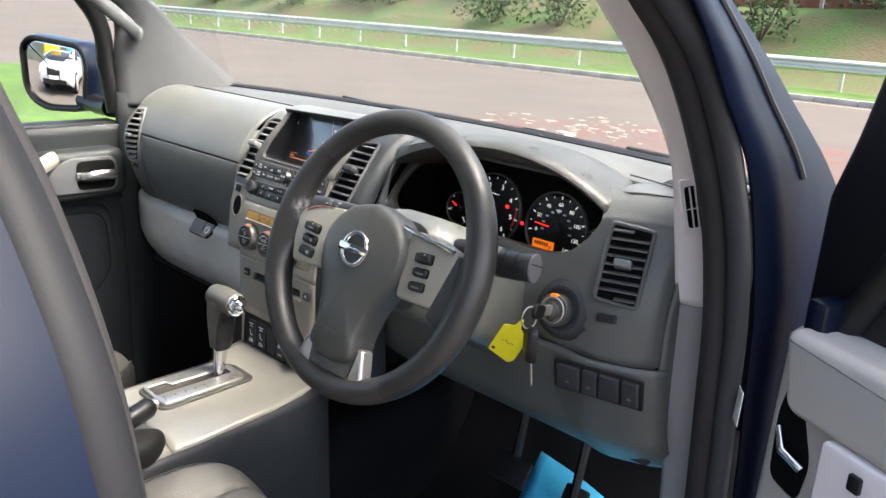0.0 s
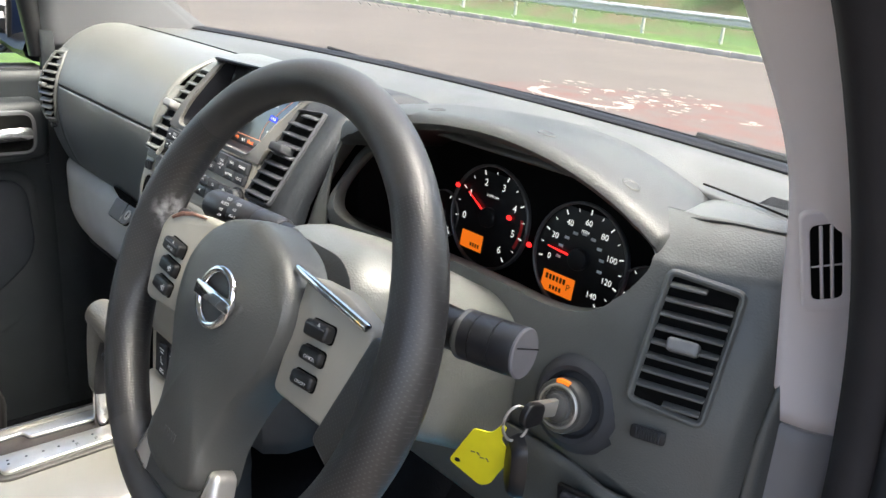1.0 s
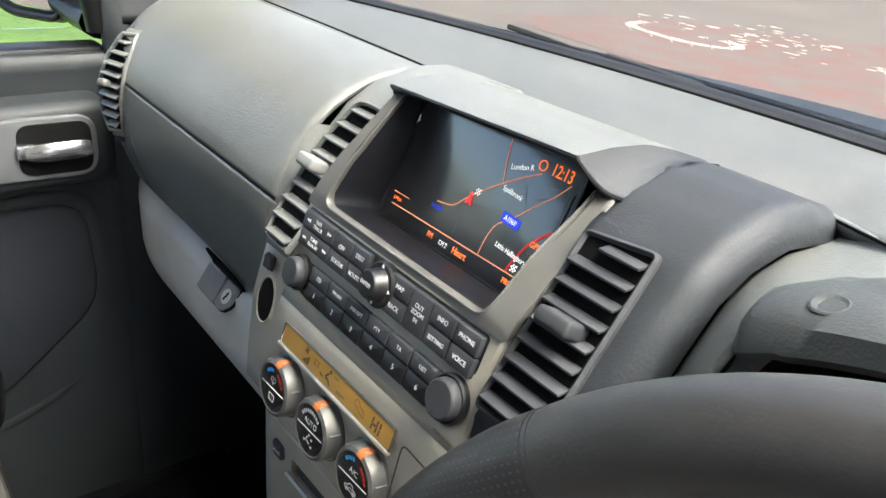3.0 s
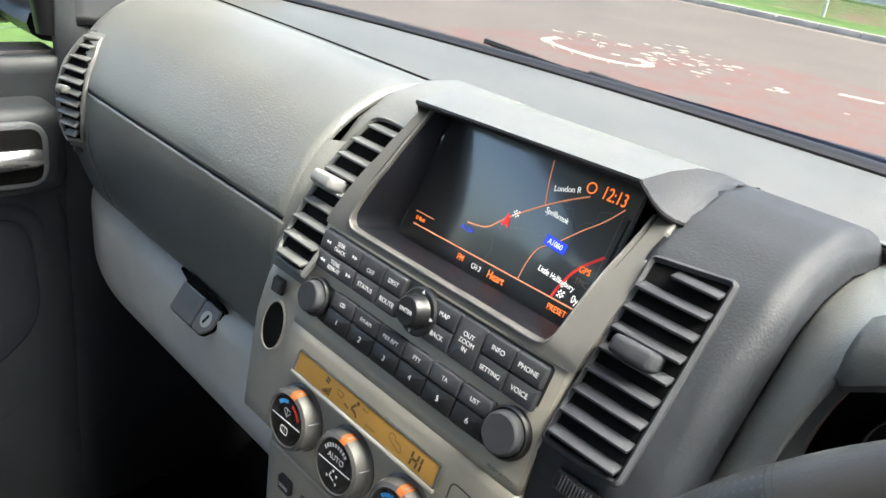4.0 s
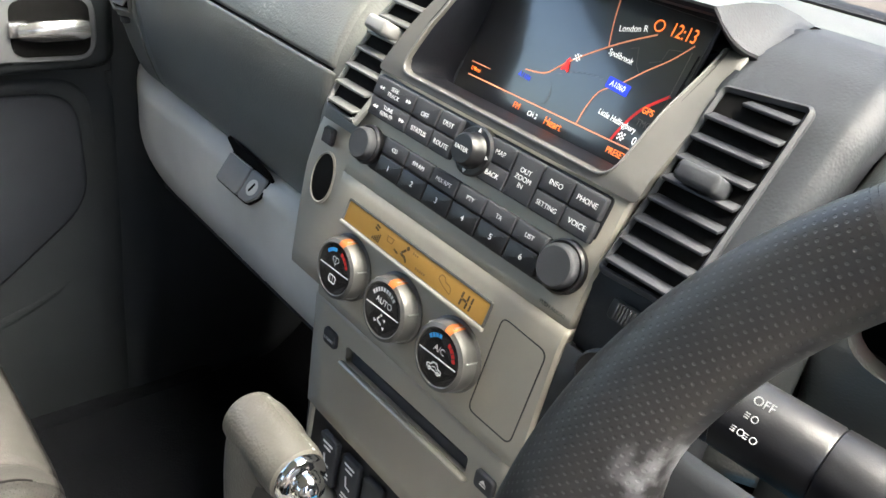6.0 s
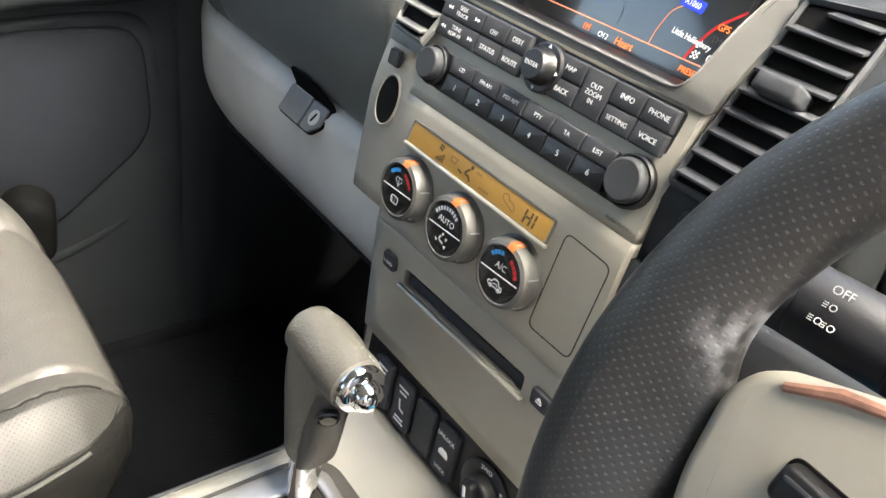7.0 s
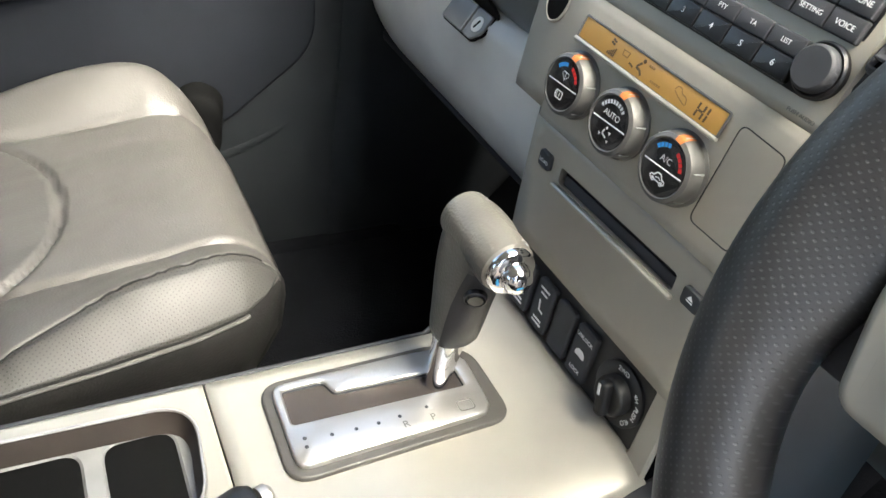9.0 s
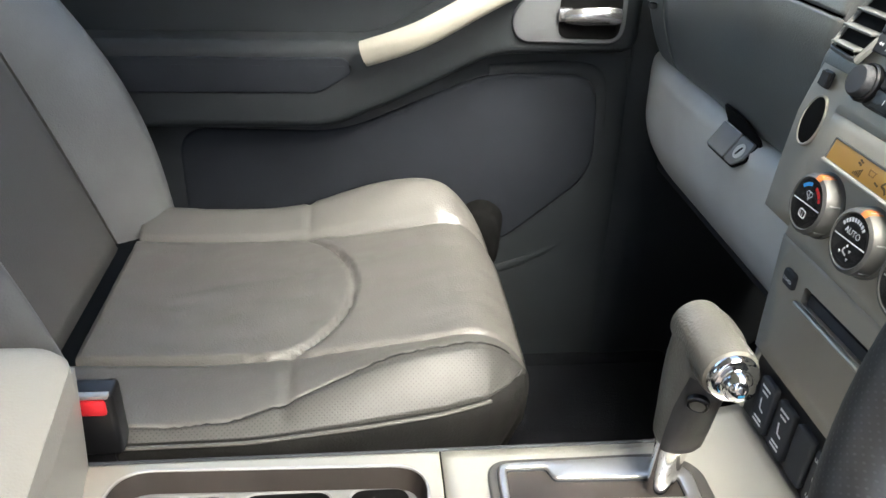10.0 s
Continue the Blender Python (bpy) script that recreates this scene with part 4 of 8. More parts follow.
part("right_cheek", loft([[(0.1005, y_stack(0, z) + 0.03, z), (0.1005, y_stack(0, z) + 0.002, z), (0.135, y_stack(0, z) + 0.002, z), (0.165, y_stack(0, z) + 0.006, z), (0.182, y_stack(0, z) + 0.03, z), (0.188, y_stack(0, z) + 0.09, z)] for z in [0.87 + 0.0222 * i for i in range(13)]]), DARK, dashboard, thick=0.004)
part("stack_foot_left", loft([[(-0.1335, 0.94, z), (-0.142, 0.945, z), (-0.15, 0.97, z), (-0.155, 1.2, z)] for z in (0.45, 0.7, 0.86, 0.95, 1.045)]), DARK, dashboard, thick=0.004)

# visor over the screen
VISOR_Z = [(0, 1.3185), (0.18, 1.3215), (0.35, 1.321), (0.52, 1.315), (0.70, 1.306), (0.82, 1.297), (1.0, 1.276)]
CREST = [(0.1015, 1.0545, 1.2995), (0.0990, 1.0900, 1.3095), (0.0975, 1.1200, 1.3125), (0.0985, 1.1520, 1.3065), (0.1000, 1.1940, 1.2770)]


def visor(u, v):
    """A flat brow over the screen (u to 0.78) and a hollow that falls to the crest of the vent pod."""
    w = min(1.0, max(0.0, u) / 0.78)
    p = Vector((-0.1165 - 0.016 * v + (0.1945 + 0.030 * v) * w, 1.031 + 0.003 * w + 0.165 * v, interp(v, VISOR_Z) + 0.003 * w * (1 - v) - 0.002 * (1 - w) * (1 - v)))
    if u > 0.78:
        q = (u - 0.78) / 0.22
        k = min(3.999, v * 4)
        c = Vector(CREST[int(k)]).lerp(Vector(CREST[int(k) + 1]), k - int(k))
        p = p.lerp(c, q) - Vector((0, 0, 0.005 * math.sin(math.pi * q) * (1 - v)))
    if u < 0:
        p += Vector((-0.003, 0.008 * (1 - v), -0.020))
    return tuple(p)


brow = part("visor", loft([[visor(u, j / 24) for u in [-0.06] + [i / 50 for i in range(40)]] for j in range(25)]), DASH, dashboard, "grained visor above the screen", angle=50)
part("pod_hollow", loft([[visor(0.78 + 0.022 * i, j / 24) for i in range(11)] for j in range(25)]), PODM, dashboard, "hollow between visor and vent pod, darkened in place of shade", angle=50)
# underside coloured black, the shade below the brow put into the colour
part("visor_lip", loft([[Vector(visor(i / 50, 0)) + Vector(d) for d in ((0, -0.0005, 0.0), (0, -0.0012, -0.0015), (0, 0.0005, -0.0042), (0, 0.012, -0.0075), (0, 0.030, -0.010))] for i in range(51)]), BLACK, brow, "underside of the visor, black in place of shade")

# ---- driver's side panel with the binnacle opening
def y_drive(x, z):
    y = interp(z, [(0.86, 1.10), (0.93, 1.055), (1.0, 1.030), (1.05, 1.020), (1.12, 1.020), (1.2, 1.029), (1.255, 1.042), (1.275, 1.065), (1.29, 1.10)])
    y += 0.38 * max(0, x - 0.606) + 0.02 * max(0, (x - 0.665) / 0.05) ** 2 + 0.20 * (max(1.14, min(1.26, z)) - 1.20) * max(0.0, min(1.0, (x - 0.57) / 0.05))
    lump = max(0.0, 1 - abs(x - 0.215) / 0.10) * max(0.0, 1 - abs(z - 1.20) / 0.075)
    return y - 0.034 * lump * lump * (3 - 2 * lump)


OPEN_C = (0.388, 1.243)
opening, surround = [], []
OPEN = [(0.588, 1.258), (0.545, 1.288), (0.490, 1.310), (0.43, 1.321), (0.37, 1.320), (0.30, 1.306), (0.245, 1.285), (0.222, 1.262), (0.214, 1.232), (0.220, 1.203), (0.245, 1.184), (0.30, 1.181), (0.37, 1.186), (0.45, 1.187), (0.51, 1.187), (0.55, 1.198), (0.575, 1.222), (0.588, 1.245)]
OPEN = [(p.x, p.y) for p in smooth_curve([(a, b, 0) for a, b in OPEN + OPEN[:1]], 5)][:-1]
for ox, oz in OPEN:
    a = math.atan2(oz - OPEN_C[1], ox - OPEN_C[0])
    surround.append(ray_box(OPEN_C, a, 0.206, 0.700, 1.055, 1.292))


part("driver_panel", holed(OPEN, [(x, min(z, 1.286)) for x, z in surround], lambda x, z: y_drive(x, z), 8, 0.015), DASH, dashboard, thick=0.004)


# hood over the instruments
def hood_section(x):
    f = interp(x, [(0.218, 1.003), (0.25, 1.000), (0.30, 1.000), (0.37, 1.003), (0.45, 1.022), (0.54, 1.044), (0.592, 1.052)])
    t = interp(x, [(0.218, 1.270), (0.24, 1.285), (0.30, 1.307), (0.37, 1.3205), (0.43, 1.3215), (0.49, 1.3105), (0.545, 1.288), (0.575, 1.270), (0.592, 1.256)])
    b = interp(x, [(0.218, 1.032), (0.24, 1.054), (0.28, 1.095), (0.34, 1.137), (0.40, 1.172), (0.47, 1.184), (0.552, 1.172), (0.592, 1.160)])
    z = interp(x, [(0.218, 1.297), (0.24, 1.310), (0.28, 1.3165), (0.34, 1.319), (0.40, 1.316), (0.47, 1.3055), (0.552, 1.284), (0.592, 1.264)])
    k = 0.009 + 0.013 * max(0.0, (0.36 - x) / 0.142)
    return [Vector((x, 1.150, t - 0.014)), Vector((x, f + 0.03, t - 0.003)), Vector((x, f + 0.005, t)), Vector((x, f, t + 0.004)), Vector((x, f + min(0.002, 0.06 * (b - f)), t + k * 0.75)), Vector((x, f + min(0.012, 0.2 * (b - f)), t + k)),
            Vector((x, f + (b - f) * 0.35, t + k + (z - t - k) * 0.30 + 0.0018)), Vector((x, f + (b - f) * 0.7, t + k + (z - t - k) * 0.68 + 0.0038)), Vector((x, b, z)), Vector((x, b + 0.006, z - 0.006)), Vector((x, b + 0.010, z - 0.02))]


hx = [0.218 + 0.374 * i / 70 for i in range(71)]
rows = [hood_section(x) for x in hx]
smoothed = []
for i in range(len(rows)):
    w = rows[max(0, i - 5):i + 6] if 5 <= i < len(rows) - 5 else rows[max(0, i - 2):i + 3]
    smoothed.append([sum((r[j] for r in w), Vector()) / len(w) for j in range(len(rows[0]))])
mid = sum(smoothed[0], Vector()) / len(smoothed[0])
rows = [[mid + Vector((-0.002, 0, 0)) for p in smoothed[0]], [mid.lerp(p, 0.9) + Vector((-0.0025, 0, 0)) for p in smoothed[0]]] + smoothed + [[p + Vector((0.005, 0.012, -0.035)) for p in smoothed[-1]]]
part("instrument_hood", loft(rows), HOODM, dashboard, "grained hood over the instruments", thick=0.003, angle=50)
for x in (0.250, 0.336, 0.451, 0.541):
    i = round((x - 0.218) / 0.374 * 70)
    c = smoothed[i]
    up = (smoothed[i + 2][6] - smoothed[i - 2][6]).cross(c[6] - c[5]).normalized()
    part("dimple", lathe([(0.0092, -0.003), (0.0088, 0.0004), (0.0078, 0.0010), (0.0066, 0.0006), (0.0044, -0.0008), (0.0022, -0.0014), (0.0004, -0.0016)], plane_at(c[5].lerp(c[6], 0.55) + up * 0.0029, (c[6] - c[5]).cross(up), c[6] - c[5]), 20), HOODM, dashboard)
for pts in ([(-0.66, 1.150, 1.2985), (-0.4, 1.140, 1.3015), (-0.125, 1.130, 1.302)], [(0.172, 1.174, 1.292), (0.23, 1.130, 1.304), (0.285, 1.090, 1.3135)], [(0.550, 1.178, 1.2915), (0.62, 1.150, 1.2935), (0.70, 1.120, 1.293)]):
    part("seam", tube(smooth_curve(pts, 4), 0.0010, 6), VOIDM, dashboard)

part("driver_top", sheet(lambda u, v: (u, y_drive(u, 1.284) + (1.176 - 0.056 * (u - 0.546) / 0.154 - y_drive(u, 1.284)) * v, 1.2862 + 0.0038 * math.sin(v * math.pi / 2) - 0.007 * max(0.0, (0.612 - u) / 0.044) ** 1.5), 0.568, 0.70, 0, 1, 28, 8), DASH, dashboard, thick=0.0015)
# grained flank between the pod and the instruments
def flank(u, v):
    i = min(int(v * (len(FLANK_L) - 1)), len(FLANK_L) - 2)
    k = v * (len(FLANK_L) - 1) - i
    a, b = FLANK_L[i].lerp(FLANK_L[i + 1], k), FLANK_R[i].lerp(FLANK_R[i + 1], k)
    return tuple(a.lerp(b, u) + Vector((0, -0.004, 0.002)) * math.sin(math.pi * u))


FLANK_L = [Vector((0.1835, 0.985, 1.09 + 0.0075 * i)) for i in range(6)] + [(Vector(pod(1, i / 29, 0.098, 0.184, 1)) + Vector((-0.0005, 0.004, -0.003))).lerp(Vector((0.166, 1.182, 1.2895)), max(0.0, (i - 21) / 8) ** 1.5) for i in range(30)]
FLANK_R = smooth_curve([(0.212, 1.000, 1.09), (0.209, 0.998, 1.15), (0.209, 0.996, 1.20), (0.210, 0.997, 1.235), (0.214, 1.000, 1.262), (0.224, 1.015, 1.290), (0.250, 1.055, 1.307), (0.287, 1.095, 1.3145)], 5)
part("flank", sheet(flank, -0.05, 1, 0, 1, 16, 35), DASH, dashboard, "grained flank beside the instruments", thick=0.004)

part("dash_end", loft([[(0.6985, y_drive(0.6985, z), z), (0.704, y_drive(0.6985, z) + 0.012, z), (0.706, 1.16, z)] for z in [0.90 + 0.04 * i for i in range(10)] + [1.286]]), DASH, dashboard, thick=0.003)

# lower driver panel with the ignition boss
def lower(u, v):
    z = 1.062 - 0.19 * v
    return (u, y_drive(u, z) - 0.008 + 0.06 * max(0, v - 0.7) ** 2 * 4, z)


part("driver_knee_panel", sheet(lower, 0.150, 0.712, 0, 1, 36, 18), DASH, dashboard, "charcoal panel below the steering column", thick=0.006)
part("switch_bay", prism(rrect(0.135, 0.045, 0.004), 0.003, 0.001, plane_at((0.636, 1.0065, 1.033), (1, 0.1, 0.06), (0, -0.1, 1))), BLACK, dashboard)
for i, w in enumerate((0.036, 0.022, 0.030, 0.024)):
    dx = (-0.043, -0.010, 0.019, 0.050)[i]
    sw = part("switch", prism(rrect(w, 0.036, 0.003), 0.007, 0.002, plane_at((0.636, 1.0045, 1.033), (1, 0.1, 0.06), (0, -0.1, 1)) @ at(dx, 0)), DARK, dashboard)
    if i != 2:
        part("print", prism(rrect(0.006, 0.004, 0.001), 0.0003, 0.0001, plane_at((0.636, 1.0045, 1.033), (1, 0.1, 0.06), (0, -0.1, 1)) @ at(dx, -0.006, 0.0069)), GREYPRINT, sw)
part("ignition_boss", lathe([(0.046, -0.01), (0.043, 0.004), (0.038, 0.012), (0.033, 0.015), (0.029, 0.014), (0.0265, 0.008)], plane_at((0.560, 1.020, 1.117), (1, 0.05, 0), (0, 0.25, 1)), 36), DARK, dashboard)
part("tweeter_grille", joined(*[prism(rrect(0.040, 0.0012, 0.0005), 0.0006, 0.0002, plane_at((0.632, 1.175, 1.2935), (1, 0.1, 0), (0, 1, 0.02)) @ at(0, -0.014 + 0.0032 * i)) for i in range(10)]), DARK, dashboard)

# ---------------------------------------------------------------- instruments
cluster = thing("instrument_cluster", "lit black instrument cluster with white numerals and amber displays", "instrument cluster", (0.39, 1.14, 1.2))
part("backing", prism(roundpoly([(-0.20, -0.13), (0.20, -0.13), (0.2, 0.025), (0.08, 0.040), (-0.08, 0.050), (-0.2, 0.03)], 0.03), 0.004, 0.001, plane_at((0.39, 1.150, 1.235))), VOIDM, cluster)
part("tunnel_floor", sheet(lambda u, v: (u, 1.035 + 0.115 * v, 1.178 - 0.070 * v), 0.2, 0.585, 0, 1, 10, 4), BLACK, cluster, thick=0.003)
FACE = (1, 0, 0), (0, 0.12, 1)


def dial(x, z, r, marks, needle, texts, tsize):
    m = plane_at((x, 1.142, z), *FACE)
    d = part("dial", prism(circle(r, 48), 0.002, 0.0005, m), BLACK, cluster)
    part("dial_rim", ring(circle(r * 1.04, 48), circle(r * 0.985, 48), 0.006, 0.001, m), RIMSTEEL, d)
    for i in range(marks):
        a = radians(192 - 245 * i / (marks - 1))
        big = i % 2 == 0
        part("tick", prism(rrect(0.0052 if big else 0.0035, 0.0014 if big else 0.0007, 0.0002), 0.0004, 0.0001, m @ at(0.88 * r * math.cos(a), 0.88 * r * math.sin(a), 0.0021) @ Matrix.Rotation(a, 4, "Z")), WHITE_L, d)
    for i, s in enumerate(texts):
        a = radians(192 - 245 * i / (len(texts) - 1))
        lettering(s, tsize, m @ at(0.68 * r * math.cos(a), 0.68 * r * math.sin(a), 0.0023), WHITE_L, d, "numeral")
    a = radians(needle)
    part("needle", prism([(0.0, -0.0012), (r * 0.72, -0.0004), (r * 0.72, 0.0004), (0.0, 0.0012)], 0.001, 0.0002, m @ Matrix.Rotation(a, 4, "Z") @ at(0, 0, 0.004)), RED_L, d)
    part("needle_hub", cyl(r * 0.2, 0.006, m, 24, z0=0.002), BLACK, d)
    return d, m


rev, rev_m = dial(0.321, 1.197, 0.058, 13, 150, "0123456", 0.0115)
part("red_zone", loft([[tuple((rev_m @ Vector((q * math.cos(a), q * math.sin(a), 0.0024)))) for q in (0.047, 0.051)] for a in [radians(12 - 3.7 * i) for i in range(12)]]), REDP, rev)
part("display", prism(rrect(0.034, 0.020, 0.001), 0.0006, 0.0002, rev_m @ at(-0.020, -0.034, 0.002)), ORANGE, rev, "amber trip display")
lettering("x1000r/min", 0.004, rev_m @ at(0.0, 0.024, 0.0023), WHITE_L, rev)
speed, speed_m = dial(0.452, 1.190, 0.0575, 15, 176, ("0", "20", "40", "60", "80", "100", "120", "140"), 0.0088)
part("display", prism(rrect(0.042, 0.022, 0.001), 0.0006, 0.0002, speed_m @ at(-0.020, -0.034, 0.002)), ORANGE, speed, "amber odometer display")
part("odometer_digits", joined(*[prism(rrect(0.0030, 0.0058, 0.0006), 0.0003, 0.0001, speed_m @ at(-0.035 + 0.0046 * i, -0.0290, 0.0026)) for i in range(6)], *[prism(rrect(0.0026, 0.0046, 0.0006), 0.0003, 0.0001, speed_m @ at(-0.028 + 0.0042 * i, -0.0395, 0.0026)) for i in range(4)]), LCDINK, speed)
part("trip_digits", joined(*[prism(rrect(0.0024, 0.0044, 0.0005), 0.0003, 0.0001, rev_m @ at(-0.020 + 0.0040 * i, -0.0380, 0.0026)) for i in range(4)]), LCDINK, rev)
lettering("P", 0.010, speed_m @ at(-0.006, -0.034, 0.0028), LCDINK, speed)
lettering("MPH", 0.005, speed_m @ at(0.0, 0.029, 0.0023), WHITE_L, speed)
for i in range(9):
    a = radians(190 - 25 * i)
    part("small_numeral", prism(rrect(0.006, 0.003, 0.0005), 0.0003, 0.0001, speed_m @ at(0.027 * math.cos(a), 0.027 * math.sin(a), 0.0022)), WHITEM, speed)
dial(0.534, 1.180, 0.028, 5, 215, ("E", "F"), 0.006)
dial(0.245, 1.180, 0.028, 5, 150, ("C", "H"), 0.006)
for wx, wz in ((0.268, 1.222), (0.385, 1.185), (0.352, 1.206), (0.268, 1.166)):
    part("warning_lamp", prism(circle(0.0038, 12, 0.0028), 0.0006, 0.0002, plane_at((wx, 1.1385, wz), *FACE)), RED_L, cluster, "lit red warning lamp")

# unseen near-black blocks added behind the dash panels so open joints read dark
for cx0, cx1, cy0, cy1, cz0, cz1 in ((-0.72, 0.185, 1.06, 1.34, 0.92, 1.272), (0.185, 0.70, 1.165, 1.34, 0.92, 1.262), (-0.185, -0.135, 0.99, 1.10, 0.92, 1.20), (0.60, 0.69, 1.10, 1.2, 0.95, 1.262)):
    part("dash_filler", box(cx1 - cx0, cy1 - cy0, cz1 - cz0, 0.004, 1, Matrix.Translation(((cx0 + cx1) / 2, (cy0 + cy1) / 2, (cz0 + cz1) / 2))), VOIDM, dashboard)

hz = part("hazard_switch", lathe([(0.0150, -0.002), (0.0150, 0.0025), (0.0135, 0.004), (0.0125, 0.0035), (0.001, 0.0032)], plane_at((0.1290, 0.9435, 1.1345), (1, 0, 0), (0, 0.15, 1)), 28), BLACK, dashboard, "round black hazard switch with a red triangle")
part("triangle", ring([(-0.0065, -0.0045), (0.0065, -0.0045), (0, 0.0065)], [(-0.0040, -0.0030), (0.0040, -0.0030), (0, 0.0038)], 0.0005, 0.0001, plane_at((0.1290, 0.9435, 1.1345), (1, 0, 0), (0, 0.15, 1)) @ at(0, 0, 0.0035)), REDP, hz)
# ---------------------------------------------------------------- centre stack
MU = plane_at((0, 0.9425, 1.13), (1, 0, 0), (0, 0.313, 0.950))
MC = plane_at((0, 0.9374, 1.0815), (1, 0, 0), (0, 0.119, 0.993))
ML = plane_at((0, 0.935, 1.0), (1, 0, 0), (0, 0, 1))


# navigation screen and its silver frame
nav = thing("navigation_screen", "lit navigation screen with a night map in a silver frame", "navigation screen", (CX, 1.03, 1.22))
def three_sides(pts, r):
    """Left side down, bottom, right side up, with two rounded corners; the visor closes the top."""
    tl, ml, bl, br, mr, tr = pts
    low = roundpoly([bl, br, mr, ml], r)[:12]
    left = [Vector(tl).lerp(Vector(ml), i / 4) for i in range(4)] + [Vector(ml).lerp(Vector(low[0]), i / 4) for i in range(4)]
    right = [Vector(low[-1]).lerp(Vector(mr), i / 4) for i in range(1, 5)] + [Vector(mr).lerp(Vector(tr), i / 4) for i in range(1, 5)]
    return [tuple(p) for p in left] + low + [tuple(p) for p in right]


def y_frame(x, z):
    """The frame leans back towards its upper right corner."""
    k = max(0.0, min(1.0, (z - 1.232) / 0.055))
    return y_stack(x, z) + k * (0.005 + 0.028 * max(0.0, min(1.0, (x + 0.11) / 0.2)))


OPN = three_sides([(-0.1045, 1.3135), (-0.1055, 1.271), (-0.1115, 1.2285), (0.0820, 1.2285), (0.0812, 1.268), (0.0830, 1.2985)], 0.012)
OUTR = three_sides([(-0.1135, 1.3135), (-0.1190, 1.276), (-0.1335, 1.2235), (0.1040, 1.2235), (0.1030, 1.264), (0.0975, 1.2985)], 0.004)
part("frame", loft([[(x, y_frame(x, z) + 0.003, z) for x, z in OPN]] + [[(x, y_frame(x, z) - 0.003, z) for x, z in [(a[0] + (b[0] - a[0]) * k, a[1] + (b[1] - a[1]) * k) for a, b in zip(OPN, OUTR)]] for k in (0, 0.25, 0.5, 0.75, 1)] + [[(x, y_frame(x, z) + (0.004 if z < 1.24 else 0.020), z) for x, z in OUTR]]), FRAMEM, nav, "satin silver frame", thick=0.002)
part("bright_lip", tube([(x, y_frame(x, z) - 0.0034, z) for x, z in OPN], 0.0008, 8), RIMSTEEL, nav)
part("frame_groove", tube([(a[0] + (b[0] - a[0]) * 0.16, y_frame(a[0], a[1]) - 0.0027, a[1] + (b[1] - a[1]) * 0.16) for a, b in zip(OPN, OUTR)], 0.0005, 6), BLACK, nav)
SCR = plane_at((-0.022, 1.0385, 1.262), (1, 0, 0), (0, 0.37, 0.93))
wall_out = [(x, y_frame(x, z) + 0.002, z) for x, z in OPN]
scr_edge = [tuple(SCR @ Vector((x, y, 0.001))) for x, y in [((p[0] + 0.004) * 0.80 if p[0] < 0 else p[0] * 1.09, (p[1] - 1.2735) * 1.16) for p in OPN]]
part("recess", loft([wall_out, [Vector(a).lerp(Vector(b), 0.5) + Vector((0, 0.012, 0)) for a, b in zip(wall_out, scr_edge)], scr_edge]), RECESSM, nav, "black sloping recess")
scr = part("screen", prism(rrect(0.180, 0.112, 0.004), 0.003, 0.001, SCR @ at(0.004, 0, -0.003)), SCREEN, nav, "dark map display")


def line_on(m, pts, w, mt, parent, name="map_line", z=0.0004):
    p = [Vector((a, b)) for a, b in pts]
    rows = []
    for i, q in enumerate(p):
        t = (p[min(i + 1, len(p) - 1)] - p[max(i - 1, 0)]).normalized()
        s = Vector((-t.y, t.x)) * w / 2
        rows.append([m @ Vector((q.x + s.x, q.y + s.y, z)), m @ Vector((q.x - s.x, q.y - s.y, z))])
    return part(name, loft(rows), mt, parent)


def crv(pts):
    return [(p.x, p.y) for p in smooth_curve([(a, b, 0) for a, b in pts], 5)]


line_on(SCR, crv([(-0.026, -0.018), (-0.009, -0.015), (0.001, -0.006), (0.010, 0.002), (0.029, 0.016), (0.045, 0.026), (0.058, 0.033)]), 0.0011, ROUTE, scr)
line_on(SCR, crv([(0.029, 0.016), (0.024, 0.032), (0.021, 0.046)]), 0.0009, ROUTE, scr)
line_on(SCR, crv([(0.085, 0.034), (0.075, 0.022), (0.064, 0.012), (0.058, 0.006), (0.048, -0.004), (0.038, -0.012), (0.034, -0.024), (0.033, -0.036)]), 0.0009, ROUTE, scr)
line_on(SCR, [(-0.074, -0.0375), (0.084, -0.0365)], 0.0010, ROUTE, scr)
line_on(SCR, [(-0.076, -0.028), (-0.056, -0.028)], 0.0008, ROUTE, scr)
line_on(SCR, crv([(0.062, -0.036), (0.065, -0.026), (0.072, -0.012), (0.086, 0.002)]), 0.0020, REDP, scr)
line_on(SCR, [(0.0855, -0.034), (0.0855, 0.030)], 0.0005, GREYPRINT, scr)
for q in range(9):
    a = 0.002 + 0.0040 * q
    line_on(SCR, [(a, -0.012 + 0.0022 * q - 0.00016 * q * q), (a + 0.0022, -0.011 + 0.0022 * q - 0.00016 * q * q)], 0.0004, GREYPRINT, scr)
line_on(SCR, [(0.045, 0.020), (0.050, 0.022), (0.054, 0.012), (0.058, 0.008)], 0.0004, GREYPRINT, scr)
line_on(SCR, [(0.062, 0.016), (0.069, 0.019), (0.070, 0.027), (0.080, 0.029)], 0.0004, GREYPRINT, scr)
line_on(SCR, crv([(0.000, -0.020), (0.003, -0.028), (0.001, -0.034)]), 0.0004, GREYPRINT, scr)
lettering("12:13", 0.0122, SCR @ at(0.0745, 0.0385, 0.0005), ORANGE_T, scr, squeeze=0.72)
